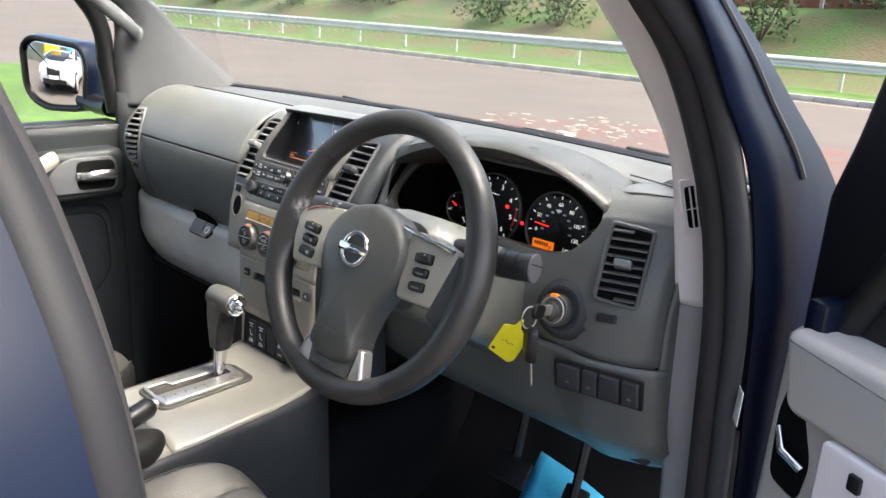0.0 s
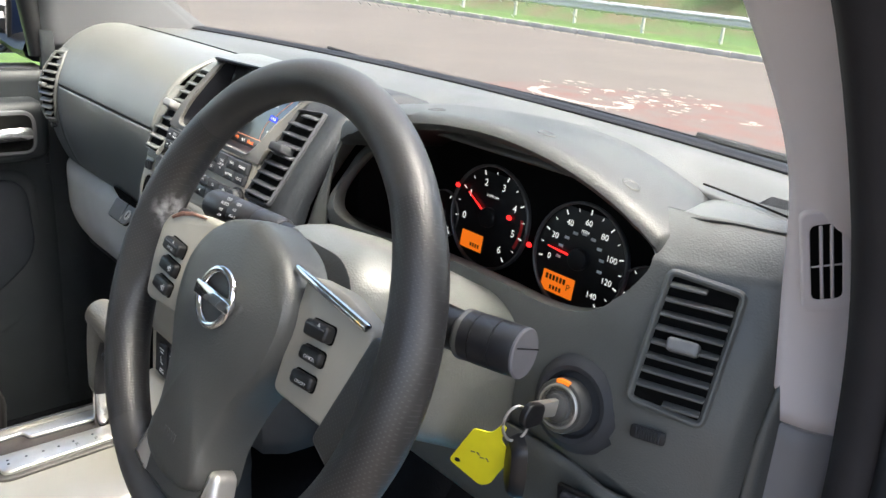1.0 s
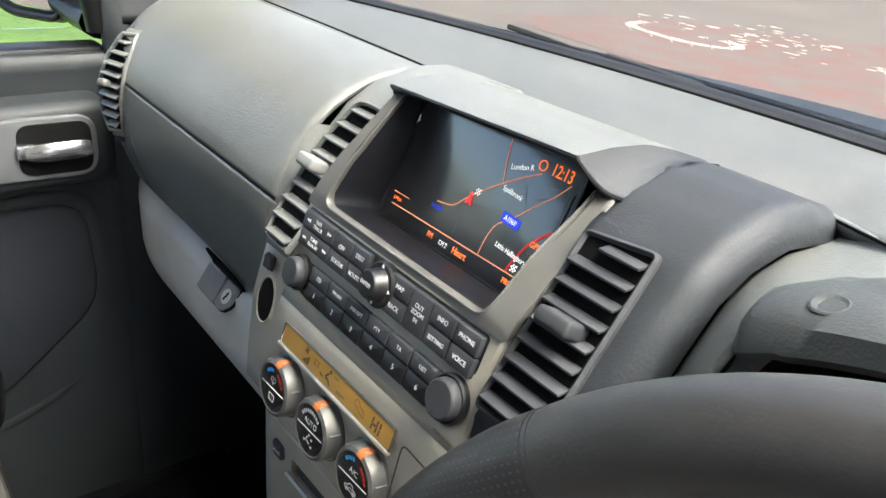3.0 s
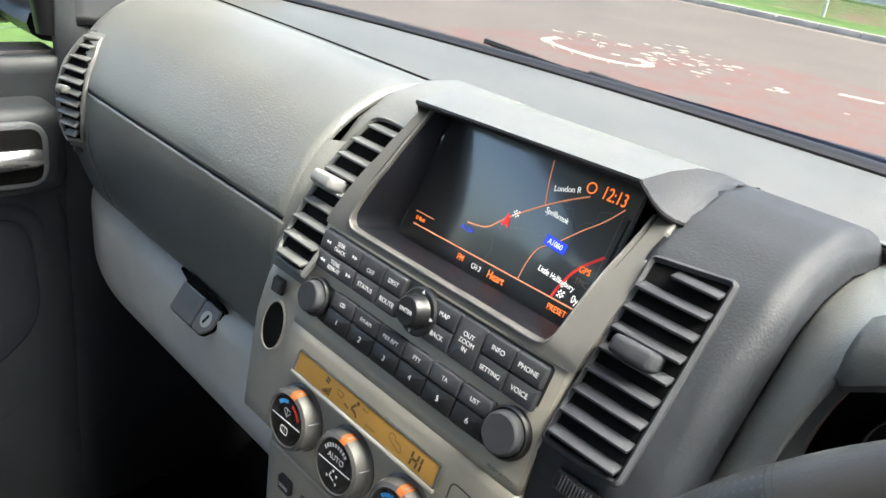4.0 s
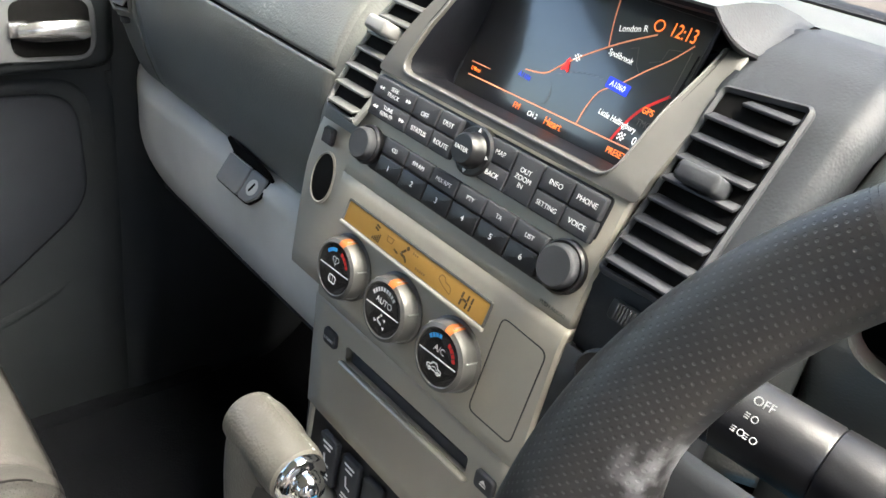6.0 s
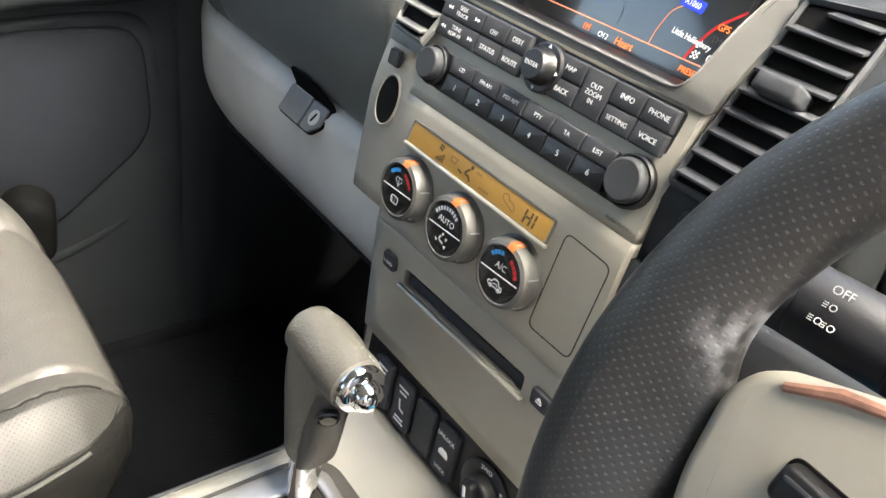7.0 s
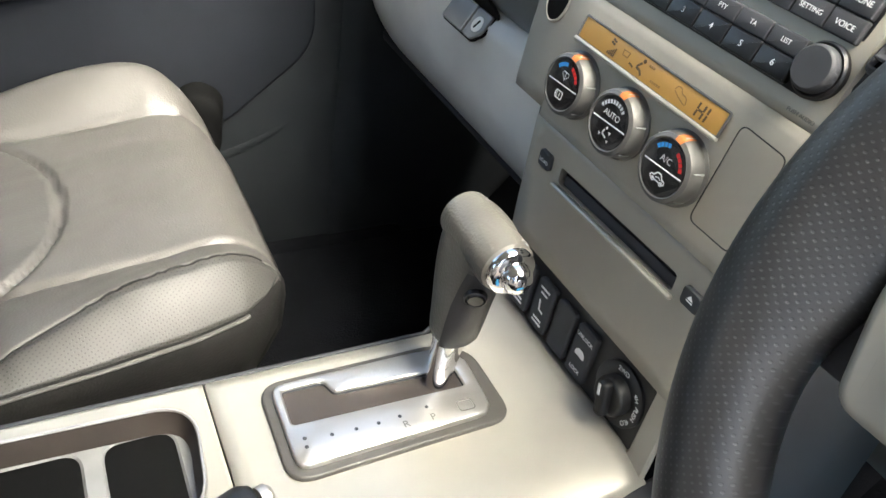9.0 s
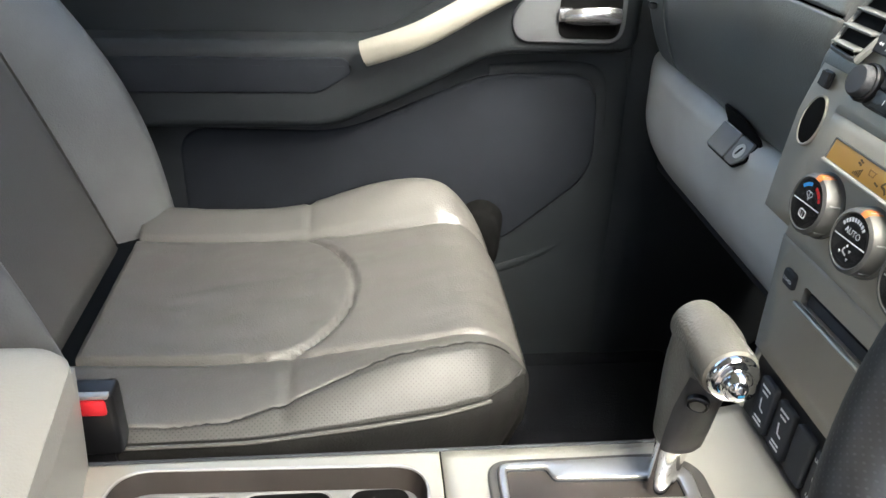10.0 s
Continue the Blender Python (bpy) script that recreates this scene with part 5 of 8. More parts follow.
part("clock_mark", ring(circle(0.0038, 20), circle(0.0030, 20), 0.0003, 0.0001, SCR @ at(0.0565, 0.0385, 0.0005)), ORANGE_T, scr)
lettering("London R", 0.0058, SCR @ at(0.040, 0.0315, 0.0005, 16), WHITE_L, scr, "place_name", squeeze=0.9)
lettering("Spellbrook", 0.0056, SCR @ at(0.041, 0.0130, 0.0005, -4), WHITE_L, scr, "place_name", squeeze=0.82)
lettering("Little Hallingbury", 0.0055, SCR @ at(0.060, -0.0240, 0.0005, -4), WHITE_L, scr, "place_name", squeeze=0.82)
part("road_sign", prism(rrect(0.018, 0.0075, 0.001), 0.0003, 0.0001, SCR @ at(0.049, -0.0045, 0.0003, -4)), BLUE_L, scr)
lettering("A1060", 0.0054, SCR @ at(0.049, -0.0045, 0.0009, -4), WHITE_L, scr, "road_number", squeeze=0.85)
lettering("A1184", 0.0052, SCR @ at(-0.024, -0.0225, 0.0006, -4), BLUE_L, scr, "road_number", squeeze=0.85)
lettering("FM", 0.0065, SCR @ at(-0.019, -0.0432, 0.0005), ORANGE_T, scr, squeeze=0.8)
lettering("CH 2", 0.0052, SCR @ at(-0.003, -0.0440, 0.0005), WHITE_L, scr, squeeze=0.8)
lettering("Heart", 0.0078, SCR @ at(0.016, -0.0435, 0.0005), ORANGE_T, scr, squeeze=0.85)
lettering("PRESET", 0.0058, SCR @ at(0.070, -0.0425, 0.0005), ORANGE_T, scr, squeeze=0.85)
lettering("GPS", 0.0060, SCR @ at(0.077, -0.0115, 0.0005), ORANGE_T, scr, squeeze=0.85)
lettering("TMC", 0.0060, SCR @ at(0.078, -0.0195, 0.0005), GREYPRINT, scr, squeeze=0.85)
lettering("0y", 0.0070, SCR @ at(0.079, -0.0310, 0.0005), WHITE_L, scr, squeeze=0.85)
lettering("1/4mi", 0.0045, SCR @ at(-0.069, -0.0325, 0.0005), ORANGE_T, scr)
part("position_mark", prism([(-0.0030, -0.004), (0, -0.002), (0.0030, -0.004), (0, 0.006)], 0.0003, 0.0001, SCR @ at(0.005, -0.0050, 0.0006)), RED_L, scr)
for fx, fy in ((0.0085, 0.0005), (0.066, -0.0335)):
    part("flag_mark", joined(*[prism(rrect(0.0012, 0.0012, 0.0001), 0.0003, 0.0001, SCR @ at(fx + 0.0013 * i, fy + 0.0013 * j, 0.0006)) for i in range(4) for j in range(4) if (i + j) % 2 == 0]), WHITE_L, scr)
part("screen_edge", ring(rrect(0.182, 0.114, 0.004), rrect(0.1765, 0.1005, 0.002), 0.0015, 0.0005, SCR @ at(0.0045, 0.0, 0.0)), BLACK, nav)

# audio unit
audio = thing("audio_unit", "car audio unit with black buttons and two ribbed knobs", "audio unit", (CX, 0.95, 1.16))


def stack_panel(x0, x1, z0, z1, off=0.0, n=12):
    zs = [z0 + (z1 - z0) * i / n for i in range(n + 1)]
    rows = [[(x0, y_stack(0, z) + 0.012, z), (x0, y_stack(0, z) - off + 0.002, z), (x0 + 0.002, y_stack(0, z) - off, z), (x1 - 0.002, y_stack(0, z) - off, z), (x1, y_stack(0, z) - off + 0.002, z), (x1, y_stack(0, z) + 0.012, z)] for z in zs]
    return loft(rows)


part("fascia", stack_panel(-0.1335, 0.1003, 1.1455, 1.2232, 0.001), SILVER, audio, thick=0.004)
part("button_bed", prism(rrect(0.2205, 0.0310, 0.004), 0.002, 0.0008, MU @ at(-0.0192, 0.0797, 0.0)), BLACK, audio)


def button(x0, x1, v0, v1, text, parent, size=0.0046, m=MU, h=0.005, mt=DARK, r=0.0015):
    b = part("button", prism(roundpoly([(-(x1 - x0) / 2, -(v1 - v0) / 2), ((x1 - x0) / 2, -(v1 - v0) / 2), ((x1 - x0) / 2, (v1 - v0) / 2), (-(x1 - x0) / 2, (v1 - v0) / 2)], r, 3), h, 0.0012, m @ at((x0 + x1) / 2, (v0 + v1) / 2, 0.0012)), mt, parent)
    rows = text.split("|")
    for i, s in enumerate(rows):
        if s:
            lettering(s, size, m @ at((x0 + x1) / 2, (v0 + v1) / 2 + (len(rows) / 2 - 0.5 - i) * size * 1.05, h + 0.0013), WHITEM, b)
    return b


VA, VB, VC = 0.0655, 0.0795, 0.0935
button(-0.127, -0.0815, VB, VC, "SEEK|TRACK", audio, 0.0042)
button(-0.127, -0.0815, VA, VB - 0.0005, "TUNE|REW-FF", audio, 0.0042)
button(-0.081, -0.0555, VB, VC, "|OFF", audio)
button(-0.081, -0.0555, VA, VB - 0.0005, "STATUS", audio)
button(-0.055, -0.0340, VB, VC, "DEST", audio)
button(-0.055, -0.0340, VA, VB - 0.0005, "ROUTE", audio)
button(-0.0060, 0.0180, VB, VC, "MAP", audio)
button(-0.0060, 0.0180, VA, VB - 0.0005, "BACK", audio)
button(0.0185, 0.0410, VA, VC, "OUT|ZOOM|IN", audio, 0.0044)
button(0.0415, 0.0655, VB, VC, "INFO", audio)
button(0.0415, 0.0655, VA, VB - 0.0005, "SETTING", audio, 0.0042)
button(0.0660, 0.0890, VB, VC, "PHONE", audio)
button(0.0660, 0.0890, VA, VB - 0.0005, "VOICE", audio)
for sx, s in ((-0.120, 1), (-0.0885, 1)):
    for vv in ((VB + VC) / 2, (VA + VB) / 2):
        part("arrow", joined(*[prism([(-0.0014, -0.0014), (0.0012, 0), (-0.0014, 0.0014)], 0.0002, 0.0001, MU @ at(sx + d, vv, 0.0064, 0 if sx > -0.1 else 180)) for d in (0, 0.0028)]), WHITEM, audio)
ek = part("enter_knob", lathe([(0.0165, 0), (0.0165, 0.005), (0.0150, 0.0065), (0.0120, 0.0065), (0.0110, 0.0085), (0.0105, 0.0145), (0.0090, 0.0165), (0.001, 0.0168)], MU @ at(-0.0150, 0.0795, 0.0015), 40), BLACK, audio)
lettering("ENTER", 0.0040, MU @ at(-0.0150, 0.0795, 0.0186), WHITEM, ek)
for k in range(4):
    part("arrow", prism([(-0.0015, -0.0012), (0.0015, -0.0012), (0, 0.0014)], 0.0002, 0.0001, MU @ at(-0.0150, 0.0795) @ Matrix.Rotation(k * math.pi / 2, 4, "Z") @ at(0, 0.0138, 0.0082)), WHITEM, ek)
part("button_bed", prism(rrect(0.2010, 0.0300, 0.010), 0.002, 0.0008, MU @ at(-0.0135, 0.0445, 0.0)), BLACK, audio)
cols = [-0.0955 + 0.0268 * i for i in range(7)]
for i, (up_t, low_t) in enumerate((("CD", "1"), ("FM·AM", "2"), ("MIX·RPT", "3"), ("PTY", "4"), ("TA", "5"), ("LIST", "6"))):
    button(cols[i], cols[i + 1] - 0.0006, 0.0455, 0.0575, up_t, audio, 0.0042)
    button(cols[i], cols[i + 1] - 0.0006, 0.0310, 0.0450, low_t, audio, 0.0056, mt=BLACK)


def knurled(r, h, m, mt, n=60):
    """A knob with a finely ribbed side."""
    rows = []
    for zz, k in ((0, 1.0), (h * 0.15, 1.0), (h * 0.8, 0.97)):
        rows.append([((r * k + (0.00035 if j % 2 else 0)) * math.cos(math.pi * j / n), (r * k + (0.00035 if j % 2 else 0)) * math.sin(math.pi * j / n), zz) for j in range(2 * n)])
    for zz, k in ((h * 0.93, 0.93), (h, 0.86), (h * 1.0, 0.5), (h * 0.985, 0.02)):
        rows.append([(r * k * math.cos(math.pi * j / n), r * k * math.sin(math.pi * j / n), zz) for j in range(2 * n)])
    return moved(loft(rows, True, True), m)


for kx, kr, kv in ((-0.1135, 0.0120, 0.0445), (0.0795, 0.0134, 0.0465)):
    col = part("knob_collar", lathe([(kr * 1.22, 0), (kr * 1.22, 0.004), (kr * 1.12, 0.0055), (kr * 1.02, 0.0045)], MU @ at(kx, kv, 0.0015), 36), BLACK, audio)
    part("knob", knurled(kr, 0.0105, MU @ at(kx, kv, 0.003), DARK), DARK, col, "black ribbed knob")
lettering("TUNE/FOLDER", 0.0035, MU @ at(0.083, 0.0655, 0.0013), GREYPRINT, audio)
lettering("PUSH AUDIO", 0.0035, MU @ at(0.084, 0.0210, 0.0013), GREYPRINT, audio)

# climate controls
climate = thing("climate_control", "silver climate panel with amber display and three round dials", "climate control", (CX, 0.94, 1.08))
part("fascia", stack_panel(-0.1335, 0.1003, 1.0395, 1.1453, 0.001, 14), SILVER, climate, thick=0.004)
lcd = part("display", prism(rrect(0.155, 0.0155, 0.001), 0.0012, 0.0003, MU @ at(-0.0345, -0.0075, 0.0)), LCD, climate, "amber liquid crystal display")
part("display_rim", ring(rrect(0.1585, 0.0190, 0.002), rrect(0.155, 0.0155, 0.0015), 0.0018, 0.0006, MU @ at(-0.0345, -0.0075, 0.0)), RIMSTEEL, climate)
part("display_lip", box(0.160, 0.0032, 0.004, 0.0014, 2, MU @ at(-0.0345, -0.0172, 0.0012)), CONSOLE, climate, "bright lower edge of the display")
part("readout", joined(*[prism(roundpoly([(-w, -h), (w, -h), (w, h), (-w, h)], 0.0003), 0.0002, 0.0001, MU @ at(x, y, 0.0013, -3)) for x, y, w, h in ((0.0200, -0.0058, 0.0008, 0.0022), (0.0200, -0.0108, 0.0008, 0.0022), (0.0255, -0.0058, 0.0008, 0.0022), (0.0255, -0.0108, 0.0008, 0.0022), (0.0228, -0.0083, 0.0018, 0.0008), (0.0292, -0.0058, 0.0008, 0.0022), (0.0292, -0.0108, 0.0008, 0.0022))]), LCDINK, lcd)
for i in range(5):
    part("bar", prism(rrect(0.0012, 0.002 + 0.0011 * i, 0.0002), 0.0002, 0.0001, MU @ at(-0.0765 + 0.0018 * i, -0.0125 + 0.00055 * i, 0.0013)), LCDINK, lcd)
line_on(MU, crv([(-0.0405, -0.0048), (-0.0440, -0.0090), (-0.0400, -0.0100), (-0.0370, -0.0128)]), 0.0018, LCDINK, lcd, "figure_mark", 0.0014)
part("figure_head", prism(circle(0.0016, 10), 0.0002, 0.0001, MU @ at(-0.0392, -0.0030, 0.0013)), LCDINK, lcd)
line_on(MU, [(-0.0520, -0.0098), (-0.0470, -0.0110)], 0.0014, LCDINK, lcd, "arrow_mark", 0.0014)
part("fan_mark", joined(*[prism(circle(0.0014, 8, 0.0009), 0.0002, 0.0001, MU @ at(-0.0745 + 0.0016 * math.cos(a), -0.0038 + 0.0016 * math.sin(a), 0.0013)) for a in (0.5, 2.1, 3.7, 5.2)]), LCDINK, lcd)
part("screen_mark", ring([(-0.0030, -0.0022), (0.0030, -0.0022), (0.0040, 0.0022), (-0.0040, 0.0022)], [(-0.0022, -0.0014), (0.0022, -0.0014), (0.0030, 0.0014), (-0.0030, 0.0014)], 0.0002, 0.00005, MU @ at(-0.0585, -0.0060, 0.0013)), LCDFAINT, lcd)
line_on(MU, crv([(-0.0040, -0.0062), (-0.0025, -0.0036), (0.0010, -0.0036), (0.0030, -0.0060), (0.0080, -0.0072), (0.0100, -0.0112)]), 0.0009, LCDFAINT, lcd, "car_mark", 0.0014)
line_on(MU, [(-0.0040, -0.0068), (0.0020, -0.0096), (0.0095, -0.0118)], 0.0008, LCDFAINT, lcd, "car_mark", 0.0014)
part("word_mark", joined(*[prism(rrect(0.0016, 0.0018, 0.0003), 0.0002, 0.0001, MU @ at(-0.0330 + 0.0022 * i, -0.0035, 0.0013)) for i in range(3)], *[prism(rrect(0.0016, 0.0018, 0.0003), 0.0002, 0.0001, MU @ at(-0.0260 + 0.0022 * i, -0.0115, 0.0013)) for i in range(5)]), LCDFAINT, lcd)


def climate_knob(x, text, arcs):
    m = MC @ at(x, 0, 0.0005) @ Matrix.Rotation(radians(-2), 4, "X")
    k = part("dial_knob", lathe([(0.0262, 0), (0.0262, 0.002), (0.0246, 0.0035), (0.0243, 0.011), (0.0232, 0.0145), (0.0205, 0.0160), (0.0196, 0.0152)], m, 48), RIMSTEEL, climate, "silver-rimmed climate dial")
    part("face", prism(circle(0.0197, 40), 0.0012, 0.0003, m @ at(0, 0, 0.0140)), BLACK, k)
    part("divider", prism(rrect(0.036, 0.0010, 0.0003), 0.0003, 0.0001, m @ at(0, -0.0005, 0.0152, 3)), WHITEM, k)
    part("index", loft([[m @ Vector((q * math.cos(radians(a)), q * math.sin(radians(a)), h)) for q, h in ((0.0246, 0.0040), (0.0246, 0.0111), (0.0240, 0.0134), (0.0234, 0.0148), (0.0207, 0.0163))] for a in (74, 78, 82, 86, 90)]), ORANGEP, k, "orange index mark")
    if text:
        lettering(text, 0.0064, m @ at(0, 0.0056, 0.0154), WHITEM, k)
    for a0, a1, mt in arcs:
        part("arc", loft([[m @ Vector((q * math.cos(radians(a)), q * math.sin(radians(a)), 0.0154)) for q in (0.0135, 0.0165)] for a in [a0 + (a1 - a0) * i / 8 for i in range(9)]]), mt, k)
    for i in range(6):
        a = radians(20 + 60 * i)
        part("rib", box(0.0010, 0.0012, 0.010, 0.0003, 1, m @ at(0.0243 * math.cos(a), 0.0243 * math.sin(a), 0.0075) @ Matrix.Rotation(a, 4, "Z")), LATCH, k)
    return k, m


k1, m1 = climate_knob(-0.0975, "", [(95, 140, BLUEP)] + [(74 - 13 * q, 63 - 13 * q, REDP) for q in range(4)])
k2, m2 = climate_knob(-0.0365, "AUTO", [(150 - 11.5 * q, 150 - 11.5 * q - 8.0, WHITEM) for q in range(9)])
k3, m3 = climate_knob(0.0245, "A/C", [(140 - 12 * q, 130 - 12 * q, BLUEP) for q in range(4)] + [(66 - 13 * q, 55 - 13 * q, REDP) for q in range(4)])


def icon_fan(m, parent):
    line_on(m, [(-0.004, 0.002), (0.0, -0.002), (0.004, 0.002), (0.003, 0.004), (-0.003, 0.004), (-0.004, 0.002)], 0.0007, WHITEM, parent, "icon", 0.0002)
    line_on(m, [(0.0, -0.003), (0.0, 0.0045)], 0.0007, WHITEM, parent, "icon", 0.0002)


icon_fan(m1 @ at(0, 0.0055, 0.0154), k1)
part("icon", ring(rrect(0.009, 0.0065, 0.002), rrect(0.0075, 0.005, 0.0015), 0.0002, 0.00005, m1 @ at(0, -0.0085, 0.0153)), WHITEM, k1)
line_on(m1, [(-0.002, -0.0105), (-0.002, -0.0065)], 0.0006, WHITEM, k1, "icon", 0.0156)
line_on(m1, [(0.001, -0.0105), (0.001, -0.0065)], 0.0006, WHITEM, k1, "icon", 0.0156)
line_on(m2, crv([(-0.0005, -0.0055), (-0.0020, -0.0085), (0.0005, -0.0098), (0.0030, -0.0105)]), 0.0015, WHITEM, k2, "icon", 0.0156)
part("icon", prism(circle(0.0011, 10), 0.0002, 0.0001, m2 @ at(0.0006, -0.0040, 0.0153)), WHITEM, k2)
for dx, dy in ((0.0048, -0.0062), (-0.0048, -0.0105), (0.0052, -0.0122)):
    part("icon", prism([(-0.0014, -0.0010), (0.0014, -0.0010), (0, 0.0014)], 0.0002, 0.0001, m2 @ at(dx, dy, 0.0153, 70 if dx > 0 else -70)), WHITEM, k2)
line_on(m3, crv([(-0.0070, -0.0095), (-0.0062, -0.0076), (-0.0036, -0.0070), (-0.0016, -0.0046), (0.0022, -0.0046), (0.0040, -0.0070), (0.0066, -0.0076), (0.0070, -0.0098)]), 0.0011, WHITEM, k3, "icon", 0.0156)
line_on(m3, [(-0.0070, -0.0098), (0.0070, -0.0100)], 0.0009, WHITEM, k3, "icon", 0.0156)
for dx in (-0.0040, 0.0042):
    part("icon", ring(circle(0.0016, 12), circle(0.0008, 12), 0.0002, 0.00005, m3 @ at(dx, -0.0103, 0.0153)), WHITEM, k3)
line_on(m3, crv([(-0.0020, -0.0082), (0.0010, -0.0072), (0.0030, -0.0084)]), 0.0008, WHITEM, k3, "icon", 0.0156)
part("pocket_groove", ring(roundpoly([(0.0585, 1.0662), (0.0972, 1.0662), (0.0972, 1.1312), (0.0585, 1.1332)], 0.006), roundpoly([(0.0593, 1.067), (0.0964, 1.067), (0.0964, 1.1304), (0.0593, 1.1324)], 0.0055), 0.0005, 0.0001, None), BLACK, climate).data.transform(Matrix(((1, 0, 0, 0), (0, 0.215, -1, 0.693), (0, 1, 0.2, 0), (0, 0, 0, 1))))

# disc slot panel
disc = thing("disc_changer", "satin silver disc changer panel with a slot", "disc changer", (CX, 0.935, 0.98))


def disc_face(x, z):
    return 0.9335 + 0.02 * max(0, 0.95 - z) ** 1.0


SLOT_C = (-0.0145, 1.0085)
inn, outr = outlines(SLOT_C, roundpoly([(-0.087, 1.000), (0.059, 1.003), (0.059, 1.0185), (-0.087, 1.0155)], 0.004), -0.1345, 0.1003, 0.926, 1.0385)
part("fascia", holed(inn, outr, disc_face, 5, 0.008), SILVER, disc, thick=0.003)
part("fascia_border", joined(prism([(-0.1345, -0.074), (-0.1335, -0.074), (-0.1335, 0.0385), (-0.1345, 0.0385)], 0.001, 0.0002, ML), box(0.2345, 0.0012, 0.006, 0.0004, 1, ML @ at(-0.017, 0.0386, -0.002))), GREY, disc)
part("slot", box(0.15, 0.02, 0.004, 0.0005, 1, ML @ at(-0.0145, 0.0085, -0.008)), VOIDM, disc, "dark disc slot")
part("slot_flap", box(0.142, 0.0105, 0.003, 0.001, 2, ML @ at(-0.0130, 0.0062, -0.0035) @ Matrix.Rotation(radians(1.2), 4, "Z")), DARK, disc, "dark spring flap in the slot")
part("slot_lip", box(0.154, 0.0042, 0.006, 0.002, 3, ML @ at(-0.0145, -0.0010, 0.0035) @ Matrix.Rotation(radians(1.2), 4, "Z") @ Matrix.Rotation(radians(-25), 4, "X")), CONSOLE, disc, "pale lower lip of the slot")
lb = part("load_button", prism(rrect(0.017, 0.015, 0.004), 0.005, 0.0015, ML @ at(-0.107, 0.0105)), DARK, disc)
lettering("LOAD", 0.0045, ML @ at(-0.107, 0.0095, 0.0052), WHITEM, lb)
eb = part("eject_button", prism(rrect(0.018, 0.015, 0.004), 0.005, 0.0015, ML @ at(0.0785, 0.0125)), DARK, disc)
part("icon", prism([(-0.003, -0.0005), (0.003, -0.0005), (0, 0.003)], 0.0002, 0.0001, ML @ at(0.0785, 0.0130, 0.0050)), WHITEM, eb)
part("icon", prism(rrect(0.006, 0.001, 0.0002), 0.0002, 0.0001, ML @ at(0.0785, 0.0110, 0.0050)), WHITEM, eb)

# switch panel
MS = plane_at((0, 0.937, 0.89), (1, 0, 0.01), (0, 0.05, 1))
switches = thing("switch_panel", "black switch panel with heater switches and a drive selector dial", "switch panel", (-0.02, 0.94, 0.87))
part("bed", prism(roundpoly([(-0.128, -0.036), (0.079, -0.036), (0.080, 0.035), (-0.126, 0.035)], 0.005), 0.0015, 0.0006, MS), BLACK, switches)
part("bed_surround", ring(roundpoly([(-0.1335, -0.048), (0.1003, -0.048), (0.1003, 0.0358), (-0.1335, 0.0358)], 0.003), roundpoly([(-0.1275, -0.0355), (0.0790, -0.0355), (0.0800, 0.0350), (-0.1255, 0.0350)], 0.006), 0.0045, 0.0018, MS, -0.001), SILVER, switches, "satin silver surround")
for i, sx in enumerate((-0.094, -0.061, -0.030, 0.001)):
    sw = part("rocker_switch", prism(rrect(0.025, 0.050, 0.004), 0.006, 0.002, MS @ at(sx, -0.001, 0.001)), DARK, switches)
    if i == 3:
        lettering("UNLOCK", 0.0052, MS @ at(sx, 0.015, 0.0072), WHITEM, sw)
        lettering("LOCK", 0.0052, MS @ at(sx, -0.018, 0.0072), WHITEM, sw)
        part("icon", prism(roundpoly([(-0.006, -0.003), (0.006, -0.003), (0.006, 0.001), (0.003, 0.004), (-0.003, 0.004), (-0.006, 0.001)], 0.001), 0.0002, 0.0001, MS @ at(sx, -0.001, 0.0070)), WHITEM, sw)
    elif i < 2:
        for vv, w in ((0.017, 0.014), (0.012, 0.010), (-0.015, 0.012), (-0.019, 0.014)):
            part("print", prism(rrect(w, 0.0022, 0.0005), 0.0002, 0.0001, MS @ at(sx, vv, 0.0070)), WHITEM, sw)
        line_on(MS, [(sx - 0.003, 0.005), (sx - 0.001, -0.005), (sx + 0.005, -0.006)], 0.0025, WHITEM, sw, "icon", 0.0072)
dl = part("drive_dial", lathe([(0.0275, 0), (0.0275, 0.003), (0.0262, 0.004), (0.0175, 0.004)], MS @ at(0.050, 0.001, 0.001), 40), BLACK, switches)
part("grip", joined(cyl(0.0165, 0.012, MS @ at(0.050, 0.001, 0.004), 36, 0.003), box(0.011, 0.031, 0.012, 0.004, 3, MS @ at(0.050, 0.001, 0.018, 12))), BLACK, dl)
part("mark", box(0.003, 0.010, 0.0006, 0.0002, 1, MS @ at(0.0475, 0.0095, 0.0242, 12)), WHITEM, dl)
for s, a in (("2WD", 95), ("4H", 35), ("PUSH", 0), ("4LO", -40)):
    lettering(s, 0.0058, MS @ at(0.050 + 0.0222 * math.cos(radians(a)), 0.001 + 0.0222 * math.sin(radians(a)), 0.0053, a - 90), WHITEM, dl)

# ---------------------------------------------------------------- steering wheel
MW = plane_at((0.397, 0.793, 1.2015), (1, 0, 0), (0, math.sin(radians(22.2)), math.cos(radians(22.2))))
wheel = thing("steering_wheel", "worn black leather steering wheel with a grey hub and chrome badge", "steering wheel", (0.397, 0.9, 1.18))
RW = 0.181


